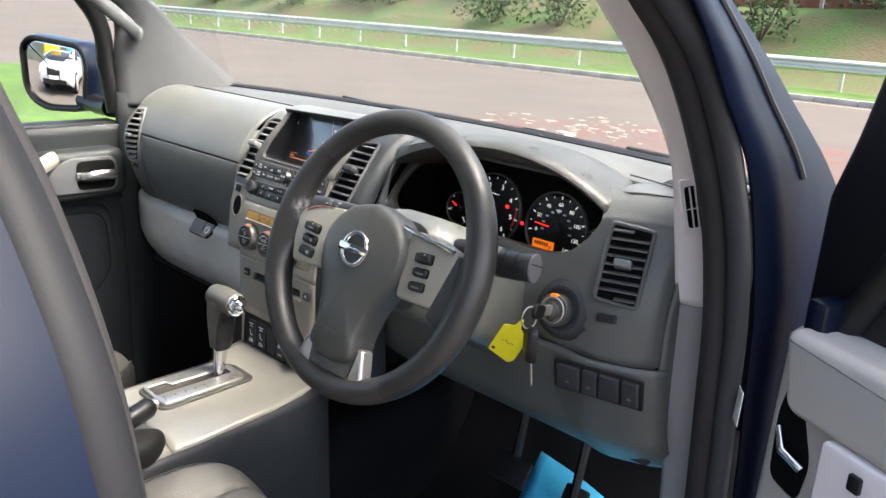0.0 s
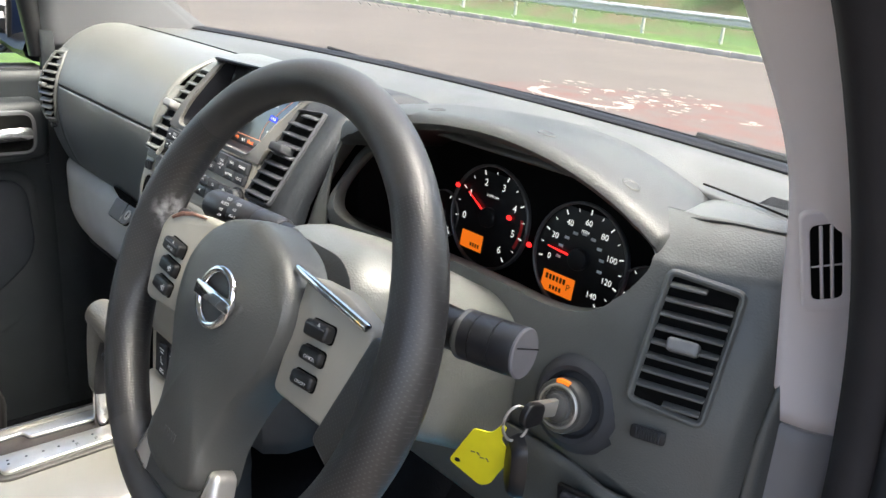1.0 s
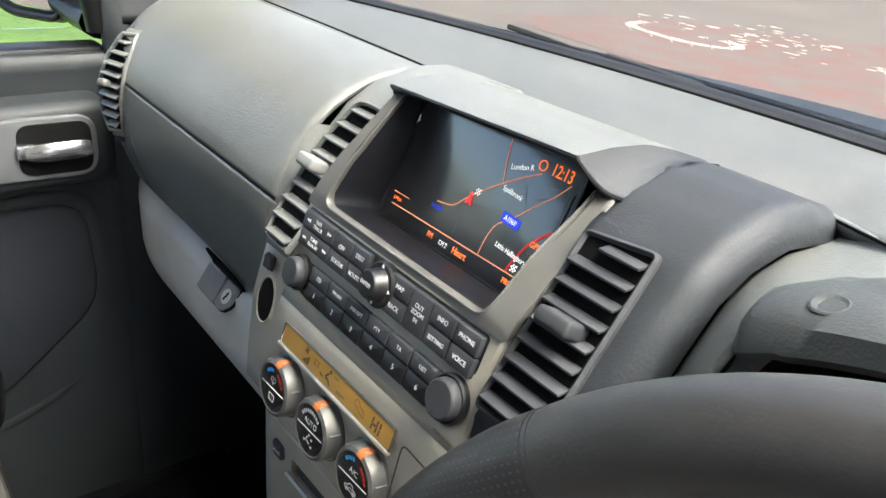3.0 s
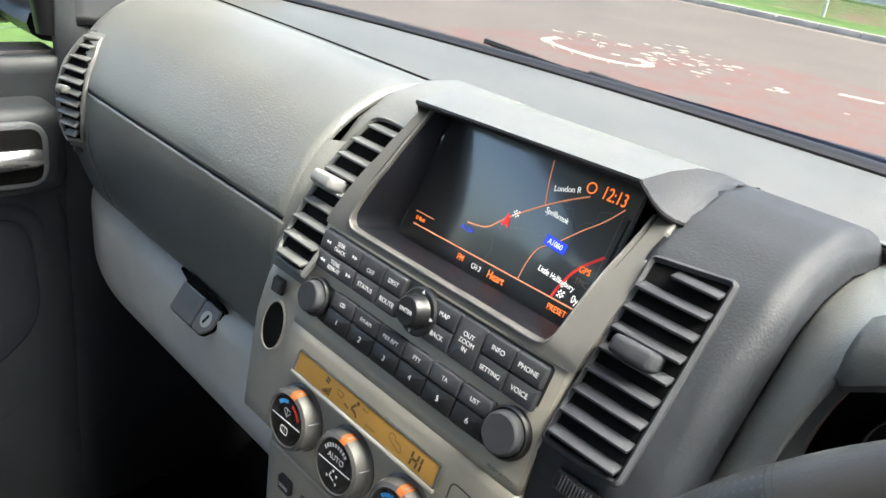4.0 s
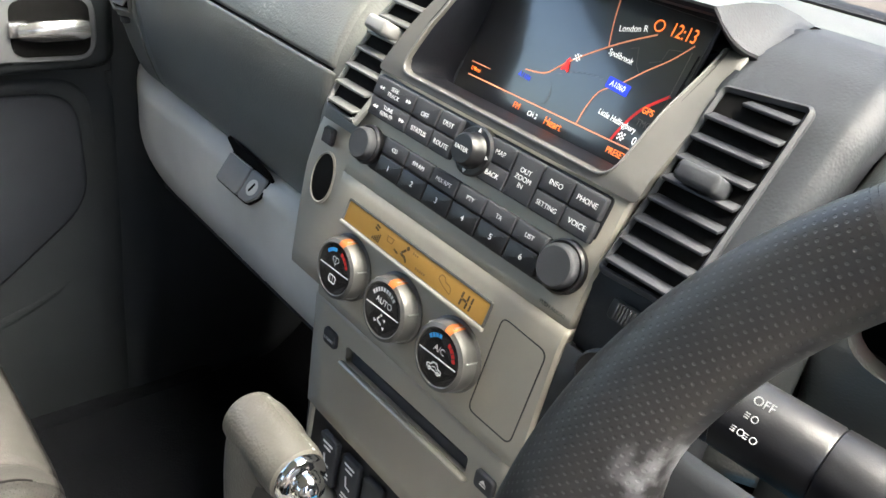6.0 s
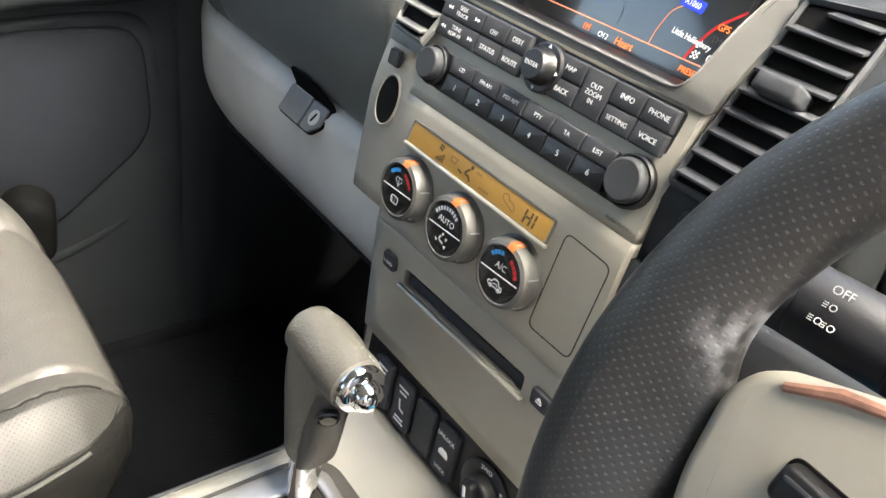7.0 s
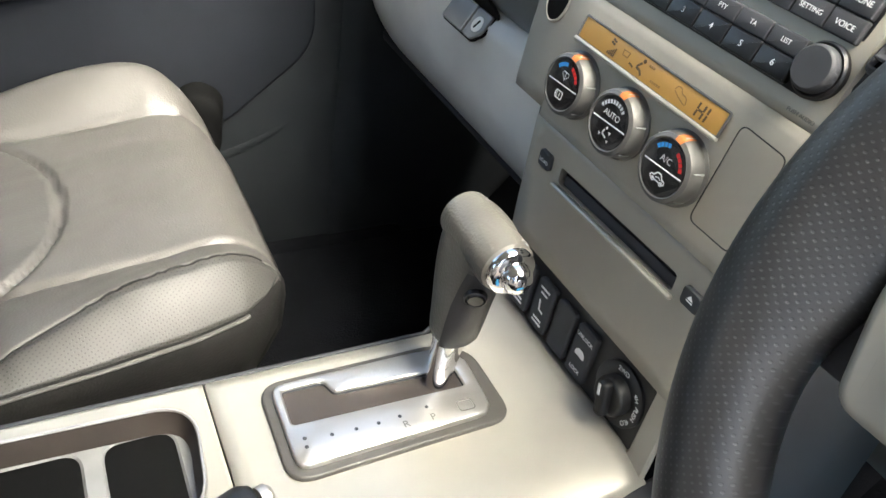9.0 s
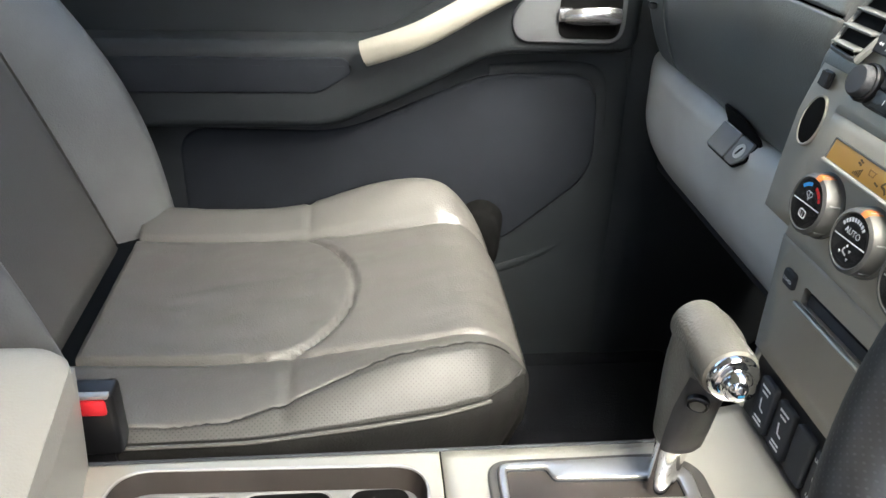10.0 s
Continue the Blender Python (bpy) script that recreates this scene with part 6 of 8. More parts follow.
def rim_section(a0, a1, n, r, name, mt, close=False, bump=0.0):
    rows = []
    for i in range(n + 1):
        a = radians(a0 + (a1 - a0) * i / n)
        c = Vector((RW * math.cos(a), RW * math.sin(a), 0))
        rad = Vector((math.cos(a), math.sin(a), 0))
        k = r + bump * math.sin(math.pi * i / n)
        deg = a0 + (a1 - a0) * i / n
        web = 0.014 * max(math.exp(-((deg - 180) / (8 if deg < 180 else 13)) ** 2), math.exp(-(deg / (8 if deg > 0 else 13)) ** 2))
        row = []
        for t in [2 * math.pi * j / 28 for j in range(28)]:
            inward = max(0.0, -math.cos(t))
            row.append(MW @ (c + rad * (k * math.cos(t) - web * inward ** 1.5) + Vector((0, 0, 1)) * (k * 1.06 * math.sin(t) * (1 - 0.45 * inward * web / 0.014) - 0.004 * inward * web / 0.014)))
        rows.append(row)
    return part(name, loft(rows, True), mt, wheel)


rim_section(42, 138, 50, 0.0166, "rim_top", RIM)
rim_section(138.6, 236, 48, 0.0168, "rim_grip", RIM_PERF, bump=0.0030)
rim_section(-56, 41.4, 48, 0.0168, "rim_grip", RIM_PERF, bump=0.0030)
rim_section(236.6, 303.4, 36, 0.0166, "rim_bottom", RIM)
for a in (41.7, 138.3, 236.3, 303.7):
    rim_section(a - 0.3, a + 0.3, 1, 0.0167, "rim_joint", RIM)


def pad(pts, h, bulge, m, n=8, sink=0.01):
    """A cushion of the outline pts, domed by bulge."""
    cx = sum(p[0] for p in pts) / len(pts)
    cy = sum(p[1] for p in pts) / len(pts)
    rows = [[(x, y, -sink) for x, y in pts]]
    for i in range(n + 1):
        k = math.cos(i / n * math.pi / 2)
        z = h + bulge * math.sin(i / n * math.pi / 2) ** 0.8 - (0.006 * (1 - min(1, i / 2)) if i < 2 else 0)
        s = 1 - (1 - k) * 0.985
        rows.append([(cx + (x - cx) * s, cy + (y - cy) * s, z) for x, y in pts])
    return moved(loft(rows, True, True), m)


HUBP = [(p.x, p.y) for p in smooth_curve([(0.0, 0.066, 0), (-0.045, 0.052, 0), (-0.072, 0.018, 0), (-0.070, -0.025, 0), (-0.050, -0.065, 0), (-0.040, -0.105, 0), (-0.040, -0.138, 0), (0.0, -0.150, 0), (0.040, -0.138, 0), (0.040, -0.105, 0), (0.050, -0.065, 0), (0.070, -0.025, 0), (0.072, 0.018, 0), (0.045, 0.052, 0), (0.0, 0.066, 0)], 5)][:-1]
part("airbag_pad", pad(HUBP, 0.014, 0.014, MW, 10, 0.02), HUB, wheel, "grained grey airbag cover")
part("airbag_emboss", joined(*[prism(rrect(0.0035, 0.006, 0.0008), 0.0005, 0.0001, MW @ at(-0.008 + 0.005 * i, -0.112, 0.0255)) for i in range(4)]), HUB, wheel)
# spoke plates at either side carry the buttons
for s in (-1, 1):
    pl = [(0.060 * s, 0.046), (0.108 * s, 0.042), (0.146 * s, 0.030), (0.1525 * s, 0.018), (0.150 * s, -0.012), (0.139 * s, -0.046), (0.066 * s, -0.042)] if s < 0 else [(0.066 * s, 0.046), (0.108 * s, 0.048), (0.150 * s, 0.036), (0.148 * s, -0.012), (0.140 * s, -0.040), (0.072 * s, -0.040)]
    if s < 0:
        pl = pl[::-1]
    pl = pl[::-1]
    plate = part("spoke_plate", prism(roundpoly(pl, 0.008), 0.016, 0.004, MW @ at(0, 0, -0.008)), SILVER, wheel, "silver spoke plate with worn edges")
    for i, word in enumerate(("ENTER", "", "-") if s < 0 else ("", "CANCEL", "ON·OFF")):
        bx, by = (-0.1115, 0.0078 - 0.0175 * i) if s < 0 else (0.1035, 0.0170 - 0.0180 * i)
        bw, bh = (0.028, 0.0116) if s < 0 else (0.025, 0.0115) if i == 0 else (0.0235, 0.0100)
        bm_at = MW @ at(bx, by, 0.006, 4 * s)
        part("button_well", prism(rrect(bw + 0.0022, bh + 0.0022, 0.0042), 0.0026, 0.0004, bm_at), VOIDM, plate)
        b = part("spoke_button", prism(rrect(bw, bh, 0.0035), 0.0075 + (0.003 if i == 0 else 0), 0.0024, bm_at), BLACK, plate)
        top = 0.0077 + (0.003 if i == 0 else 0)
        if word:
            lettering(word, 0.0036 if len(word) < 6 else 0.0033, bm_at @ at(0.002, -0.0014, top), STALKINK, b)
        if i == 0:
            part("ridge", box(bw * 0.86, 0.0016, 0.0014, 0.0005, 1, bm_at @ at(0, 0.0022, top)), DARK, b)
            part("arrow", prism([(-0.0018, -0.0012), (0.0018, -0.0012), (0, 0.0016)], 0.0002, 0.0001, bm_at @ at(0.004, 0.0048, top)), STALKINK, b)
        elif not word or word == "-":
            part("symbol", joined(prism([(-0.0024, -0.0010), (-0.0008, -0.0010), (0.0014, -0.0030), (0.0014, 0.0030), (-0.0008, 0.0010), (-0.0024, 0.0010)], 0.0002, 0.0001, bm_at @ at(0.006, 0, top)), prism(rrect(0.0008, 0.0044, 0.0003), 0.0002, 0.0001, bm_at @ at(0.0090, 0, top))), STALKINK, b)
    if s < 0:
        part("worn_edge", tube([MW @ Vector((x, y, 0.0076)) for x, y in ((-0.1385, 0.0285), (-0.125, 0.0355), (-0.108, 0.0400), (-0.085, 0.0425))], [0.0016, 0.0022, 0.0016, 0.0010], 8), SCUFFED, wheel, "scuffed brown edge of the plate")
    if s > 0:
        part("spoke_leather", prism(roundpoly([(0.128, -0.050), (0.168, -0.066), (0.176, 0.030), (0.150, 0.034)], 0.006), 0.015, 0.004, MW @ at(0, 0, -0.006)), RIM_PERF, wheel, "perforated leather beside the spoke plate")
        part("spoke_bar", box(0.092, 0.006, 0.006, 0.002, 2, MW @ at(0.100 * s, 0.041, 0.0095, -7 * s)), CHROME, wheel, "chrome spoke bar")
    part("spoke_core", prism(roundpoly([(0.05 * s, 0.04), (0.17 * s, 0.035), (0.17 * s, -0.045), (0.05 * s, -0.04)][::(-1 if s > 0 else 1)], 0.01), 0.012, 0.004, MW @ at(0, 0, -0.018)), DARK, wheel)
part("lower_spoke", prism(roundpoly([(-0.055, -0.168), (0.055, -0.168), (0.046, -0.125), (-0.046, -0.125)], 0.008), 0.018, 0.006, MW @ at(0, 0, -0.008)), HUB, wheel)
for s in (-1, 1):
    part("lower_spoke_trim", prism(roundpoly([(0.036 * s, -0.166), (0.066 * s, -0.160), (0.053 * s, -0.120), (0.042 * s, -0.118)][::(1 if s > 0 else -1)], 0.006), 0.020, 0.006, MW @ at(0, 0, -0.008)), STEEL, wheel, "worn silver spoke trim")
part("badge_ring", loft([[MW @ Vector(((0.0215 + 0.0032 * math.cos(t)) * math.cos(a), (0.0215 + 0.0032 * math.cos(t)) * math.sin(a), 0.0295 + 0.003 * math.sin(t))) for t in [2 * math.pi * j / 10 for j in range(10)]] for a in [2 * math.pi * i / 40 for i in range(41)]], True), CHROME, wheel, "chrome ring badge with a plain bar")
part("badge_bar", box(0.054, 0.0115, 0.005, 0.0015, 2, MW @ at(0, 0, 0.0305)), CHROME, wheel)

# steering column, stalks, ignition
column = thing("steering_column", "charcoal steering column shroud with two stalks", "steering column", (0.397, 0.95, 1.15))
MCOL = plane_at((0.397, 0.815, 1.193), (1, 0, 0), (0, math.sin(radians(22.2)), math.cos(radians(22.2))))
rows = []
for d, w, ht, hb in ((0.0, 0.064, 0.058, 0.060), (0.012, 0.074, 0.068, 0.066), (0.04, 0.082, 0.074, 0.070), (0.10, 0.088, 0.074, 0.075), (0.18, 0.09, 0.064, 0.085), (0.28, 0.09, 0.05, 0.11)):
    o = roundpoly([(-w, -hb), (w, -hb), (w, ht * 0.6), (w * 0.6, ht), (-w * 0.6, ht), (-w, ht * 0.6)], 0.025)
    rows.append([MCOL @ Vector((x, y, -0.02 - d)) for x, y in o])
part("shroud", loft(rows, True, True), DASH, column)


def stalk(p0, p1, p2, name, knob_label, wide=1.0):
    st = part(name, tube([p0, Vector(p0).lerp(Vector(p1), 0.5), p1], [0.018 * wide, 0.0165 * wide, 0.015 * wide], 16), BLACK, column)
    d = (Vector(p2) - Vector(p1)).normalized()
    m = plane_at(p1, d.orthogonal(), d.cross(d.orthogonal()))
    l = (Vector(p2) - Vector(p1)).length
    part("stalk_knob", lathe([(q * wide, h) for q, h in ((0.0150, 0), (0.0180, 0.004), (0.0180, l * 0.30), (0.0172, l * 0.305), (0.0180, l * 0.315), (0.0180, l * 0.62), (0.0172, l * 0.625), (0.0180, l * 0.635), (0.0178, l - 0.002), (0.0168, l), (0.0005, l + 0.0002))], m, 32), STALKM, st, knob_label)
    return st, m, l


st_l, stl_m, stl_l = stalk((0.352, 0.892, 1.205), (0.298, 0.885, 1.211), (0.178, 0.878, 1.209), "light_stalk", "black light switch stalk with white symbols", 0.9)
st_r, str_m, str_l = stalk((0.450, 0.885, 1.203), (0.528, 0.899, 1.203), (0.582, 0.909, 1.206), "wiper_stalk", "black wiper stalk with a flat end", 1.07)
part("end_groove", box(0.0010, 0.033, 0.0008, 0.0001, 1, str_m @ at(0.004, 0, str_l + 0.0010, 25)), VOIDM, st_r)
part("ring", lathe([(0.0160, 0.0), (0.0195, 0.0015), (0.0197, 0.0045), (0.0189, 0.0060)], str_m @ at(0, 0, 0.002), 32), RIMSTEEL, st_r, "grey ring round the stalk")
part("end_cap", lathe([(0.0191, 0.0), (0.0191, 0.0016), (0.0181, 0.0026), (0.0004, 0.0028)], str_m @ at(0, 0, str_l - 0.0018), 32), ENDCAP, st_r, "stalk end cap, sky reflection put into its grey")
ax = (Vector((0.178, 0.878, 1.209)) - Vector((0.298, 0.885, 1.211))).normalized()
lm = plane_at(Vector((0.178, 0.878, 1.209)) - ax * 0.040 + Vector((0, -0.80, 0.60)) * 0.0164, -ax, (0, 0.60, 0.80))
for dx, dy, sz, tx in ((0.0, 0.0085, 0.0048, "OFF"), (-0.001, 0.0025, 0.0048, "AUTO"), (0.019, 0.0070, 0.0048, "OFF")):
    lettering(tx, sz, lm @ at(dx, dy, 0.0004 - 28 * dy * dy), STALKINK, st_l)
for dx, dy in ((-0.003, -0.0040), (-0.003, -0.0095), (0.018, 0.0005), (0.016, -0.0060), (0.021, -0.0062)):
    part("symbol", joined(ring(circle(0.0014, 14), circle(0.0010, 14), 0.0003, 0.0001, lm @ at(dx + 0.0012, dy, -28 * dy * dy)), *[prism(rrect(0.0018, 0.0004, 0.0001), 0.0003, 0.0001, lm @ at(dx - 0.0018, dy + 0.0009 * q, -28 * dy * dy)) for q in (-1, 0, 1)]), STALKINK, st_l)

ignition = thing("ignition_switch", "steel ignition lock with a glowing ring", "ignition switch", (0.556, 1.0, 1.117))
MI = plane_at((0.556, 0.999, 1.119), (1, 0.05, 0), (0, 0.25, 1))
part("barrel", lathe([(0.0235, -0.015), (0.0235, 0.0), (0.0222, 0.003), (0.0195, 0.003)], MI, 40), RIMSTEEL, ignition)
part("lock_rim", lathe([(0.0196, 0.001), (0.0192, 0.0044), (0.0180, 0.0052), (0.0168, 0.0044)], MI, 40), STEEL, ignition, "bright steel rim")
part("lock_face", lathe([(0.0170, 0.0044), (0.0160, 0.0036), (0.0110, 0.0050), (0.0105, 0.0085), (0.0070, 0.0098), (0.0004, 0.0100)], MI, 40), RIMSTEEL, ignition)
part("key_slot", box(0.0032, 0.0125, 0.0010, 0.0003, 1, MI @ at(0, 0, 0.0100)), VOIDM, ignition)
part("glow_ring", loft([[MI @ Vector((q * math.cos(radians(a)), q * math.sin(radians(a)), h)) for q, h in ((0.0236, 0.0006), (0.0226, 0.0032), (0.0198, 0.0036))] for a in range(78, 118, 5)]), ORANGE, ignition, "orange glow over the lock")
keys = thing("key_bunch", "car key in the ignition with remote fob and yellow tag", "keys", (0.553, 0.975, 1.10))
KD = Vector(MI.col[2][:3])
p0 = Vector((0.556, 0.999, 1.119))
part("key_shaft", box(0.007, 0.015, 0.045, 0.002, 2, MI @ at(0, 0, 0.024)), STEEL, keys)
part("key_head", prism(roundpoly([(-0.009, 0), (0.009, 0), (0.011, 0.022), (0, 0.028), (-0.011, 0.022)], 0.006), 0.006, 0.002, plane_at(p0 + KD * 0.036 + Vector((0.003, 0, 0)), KD.cross(Vector((1, 0, 0))), KD)), BLACK, keys)
part("key_ring", tube([p0 + KD * 0.056 + Vector((-0.004 + 0.016 * math.cos(a) * 0.3, 0.010 * math.cos(a), -0.012 + 0.016 * math.sin(a))) for a in [2 * math.pi * i / 24 for i in range(24)]], 0.0013, 8, True), STEEL, keys)
rg = p0 + KD * 0.056 + Vector((-0.004, 0, -0.027))
part("remote_fob", moved(pad(roundpoly([(-0.014, 0), (0.014, 0), (0.016, -0.03), (0.010, -0.052), (-0.010, -0.052), (-0.016, -0.03)][::-1], 0.008), 0.004, 0.004, None, 5, 0.006), plane_at(rg + Vector((0.004, 0.0, 0.002)), (0.8, -0.6, 0), (-0.12, 0.05, 1))), BLACK, keys, "black remote fob")
part("loose_key", prism(roundpoly([(-0.004, 0), (0.004, 0), (0.0035, -0.040), (0, -0.045), (-0.0035, -0.038)][::-1], 0.001), 0.002, 0.0005, plane_at(rg + Vector((0.006, 0.004, -0.042)), (0.8, -0.6, 0), (-0.25, 0.05, 1))), STEEL, keys)
tagm = plane_at(rg + Vector((-0.006, -0.006, 0.012)), (0.75, 0.45, -0.42), (0.46, 0.0, 0.88)) @ Matrix.Diagonal((1.15, 1.1, 1, 1))
part("yellow_tag", prism(roundpoly([(-0.016, -0.066), (0.014, -0.070), (0.019, -0.062), (0.018, -0.022), (0.004, -0.014), (0.002, 0.0), (-0.002, 0.0), (-0.004, -0.014), (-0.016, -0.020)], 0.004), 0.0012, 0.0004, tagm), YELLOW, keys, "bright yellow plastic key tag")
part("tag_hole", prism(circle(0.0022, 12), 0.0004, 0.0001, tagm @ at(-0.011, -0.060, 0.0011)), BLACK, keys)
part("tag_scribble", joined(*[prism(rrect(0.0035, 0.0012, 0.0003), 0.0003, 0.0001, tagm @ at(-0.006 + 0.004 * i, -0.042 + 0.0015 * (i % 2), 0.0011, 30 * (-1) ** i)) for i in range(4)]), GREYPRINT, keys)
# ---------------------------------------------------------------- centre console
console = thing("center_console", "satin silver centre console with a gear gate and cup tray", "centre console", (0.0, 0.6, 0.5))


def console_z(x, y):
    z = 0.848 + 0.010 * max(0, (y - 0.84) / 0.09) ** 2
    r = max(0, (x - 0.055) / 0.06)
    return z - 0.016 * r * r


def console_x(y):
    k = max(0.0, min(1.0, (y - 0.855) / 0.05))
    return -0.096 - 0.036 * k * k * (3 - 2 * k), 0.118 - 0.012 * max(0, (y - 0.7) / 0.25)


TRAY = roundpoly([(-0.088, 0.372), (0.022, 0.372), (0.022, 0.626), (-0.080, 0.636)], 0.035, 8)
TRAY_C = (-0.031, 0.50)
tray_in, tray_out = outlines(TRAY_C, TRAY, -0.096, 0.118, 0.345, 0.6455)
bm = holed(tray_in, tray_out, lambda x, y: 0, 6)
for v in bm.verts:
    x, y = v.co.x, v.co.z
    v.co = (x, y, console_z(x, y))
part("rear_trim", bm, CONSOLE, console, thick=0.004)
bm = sheet(lambda u, v: (0, 0, 0), 0, 1, 0, 1, 20, 20)
for i, v in enumerate(bm.verts):
    u, w = (i % 21) / 20, (i // 21) / 20
    y = 0.6470 + 0.288 * w
    a, b = console_x(y)
    x = a + (b - a) * u
    v.co = (x, y, console_z(x, y))
part("front_trim", bm, CONSOLE, console, thick=0.004)
part("tray_wall", loft([[(x, y, console_z(x, y)) for x, y in TRAY], [(x, y, 0.836) for x, y in inset(TRAY, 0.004)], [(x, y, 0.828) for x, y in inset(TRAY, 0.006)]], True), TRAYM, console)
part("tray_rim", tube([(x, y, console_z(x, y) + 0.0005) for x, y in TRAY], 0.0014, 6, True), STEEL, console)
for wx0, wx1, wy0, wy1 in ((-0.076, 0.010, 0.568, 0.618), (-0.076, 0.010, 0.478, 0.552), (-0.076, 0.010, 0.385, 0.466)):
    o = roundpoly([(wx0, wy0), (wx1, wy0), (wx1, wy1), (wx0, wy1)], 0.014)
    yc = (wy0 + wy1) / 2
    cell_in, cell_out = outlines((-0.033, yc), o, -0.092, 0.026, {0.568: 0.560, 0.478: 0.472}.get(wy0, 0.366), {0.618: 0.640, 0.552: 0.560}.get(wy1, 0.472))
    part("tray_floor", loft([[(x, y, 0.827) for x, y in cell_out], [(x, y, 0.827) for x, y in inset(cell_in, -0.002)], [(x, y, 0.825) for x, y in cell_in]], True), LATCH, console, "grey tray floor")
    part("well", loft([[(x, y, 0.8262) for x, y in o], [(x, y, 0.79) for x, y in inset(o, 0.003)], [(x, y, 0.76) for x, y in inset(o, 0.006)]], True, True), VOIDM, console, "dark cup well")
part("side_left", loft([[(console_x(y)[0], y, 0.847), (console_x(y)[0] - 0.006, y, 0.838), (console_x(y)[0] - 0.008, y, 0.80), (-0.108, y, 0.45)] for y in [0.30 + 0.06 * i for i in range(12)]]), DARK, console, thick=0.004)
part("side_right", loft([[(console_x(y)[1], y, console_z(console_x(y)[1], y)), (console_x(y)[1] + 0.006, y, 0.820), (console_x(y)[1] + 0.004, y, 0.80), (0.125, y, 0.45)] for y in [0.30 + 0.06 * i for i in range(12)]]), DARK, console, "dark console side", thick=0.004)
GATE = roundpoly([(-0.079, 0.684), (0.019, 0.682), (0.0155, 0.868), (-0.062, 0.868), (-0.080, 0.842)], 0.020, 6)
part("gate_frame", prism(GATE, 0.0045, 0.003, None, 0.8475), GATEM, console, "grey gear gate surround")
PLATE = roundpoly([(-0.071, 0.692), (0.011, 0.690), (0.008, 0.852), (-0.055, 0.856), (-0.072, 0.836)], 0.012, 6)
SLOTP = roundpoly([(-0.064, 0.699), (-0.028, 0.697), (-0.024, 0.842), (-0.046, 0.842), (-0.050, 0.738), (-0.064, 0.733)], 0.004, 4)
sc = (-0.038, 0.725)
slot_in, slot_out = outlines(sc, SLOTP, -0.0715, 0.0095, 0.6915, 0.852)
slot_out = [ray_poly(sc, math.atan2(y - sc[1], x - sc[0]), PLATE) for x, y in slot_in]
bm = loft([[(x, y, 0.8525) for x, y in slot_in], [(x, y, 0.8556) for x, y in slot_in], [(x, y, 0.8566) for x, y in inset(slot_in, -0.0007)], [(x, y, 0.8570) for x, y in inset(slot_in, -0.0018)], [(x, y, 0.8570) for x, y in inset(slot_out, 0.002)], [(x, y, 0.8562) for x, y in inset(slot_out, 0.0006)], [(x, y, 0.8550) for x, y in slot_out], [(x, y, 0.8515) for x, y in slot_out]], True)
gp = part("gate_plate", bm, GATESTEEL, console, "brushed silver gear gate plate")
part("gate_slot", prism(inset(SLOTP, -0.002), 0.0005, 0.0001, None, 0.8517), TRAYM, console)
part("slot_wall", loft([[(x, y, 0.8556) for x, y in inset(SLOTP, -0.0006)], [(x, y, 0.8519) for x, y in inset(SLOTP, 0.0008)]], True), DARK, console)
for dx, dy in ((-0.013, 0.702), (-0.005, 0.701), (-0.010, 0.722), (-0.009, 0.741), (-0.009, 0.759), (-0.010, 0.777), (-0.012, 0.801)):
    part("detent", cyl(0.0016, 0.0006, Matrix.Translation((dx, dy, 0.8568)), 10, 0.0002), DARK, gp)
lettering("R", 0.009, Matrix.Translation((-0.001, 0.779, 0.8572)) @ Matrix.Rotation(radians(90), 4, "Z"), GREYPRINT, gp)
lettering("P", 0.009, Matrix.Translation((-0.001, 0.802, 0.8572)) @ Matrix.Rotation(radians(90), 4, "Z"), GREYPRINT, gp)
part("lock_cover", ring(rrect(0.011, 0.014, 0.003), rrect(0.0096, 0.0126, 0.0025), 0.0004, 0.0001, Matrix.Translation((-0.004, 0.832, 0.8570))), GREYPRINT, gp)
# curved lip between the console and the switch panel
part("front_rise", loft([[(x, 0.905, 0.851), (x, 0.925, 0.8535), (x, 0.934, 0.857), (x, 0.9385, 0.866)] for x in [-0.1335 + 0.0208 * i for i in range(11)]]), CONSOLE, console, thick=0.003)

# gear lever
lever = thing("gear_lever", "leather gear lever with a chrome shaft and release button", "gear lever", (-0.036, 0.822, 0.852))
shaft_path = smooth_curve([(-0.037, 0.822, 0.846), (-0.038, 0.825, 0.878), (-0.039, 0.829, 0.918)], 4)
part("shaft", tube(shaft_path, [0.0090 + 0.0050 * (i / (len(shaft_path) - 1)) ** 1.2 for i in range(len(shaft_path))], 20, flat=1.15), CHROME, lever, "tapered chrome shaft")
GRIPS = [(0.904, -0.0390, 0.0150, 0.0160, 0.828), (0.909, -0.0395, 0.0180, 0.0180, 0.829), (0.925, -0.0425, 0.0212, 0.0190, 0.832), (0.944, -0.0465, 0.0255, 0.0200, 0.835), (0.962, -0.0495, 0.0300, 0.0205, 0.838), (0.977, -0.0500, 0.0325, 0.0215, 0.841), (0.989, -0.0490, 0.0330, 0.0222, 0.843), (1.000, -0.0475, 0.0320, 0.0205, 0.845), (1.008, -0.0465, 0.0295, 0.0160, 0.846), (1.0125, -0.0460, 0.0250, 0.0085, 0.846)]
rows = []
for gz, gx, gw, gd, gy in GRIPS:
    rows.append([(gx + gw * math.copysign(abs(math.cos(a)) ** 0.72, math.cos(a)), gy + gd * math.copysign(abs(math.sin(a)) ** 0.85, math.sin(a)), gz) for a in [2 * math.pi * i / 36 for i in range(36)]])
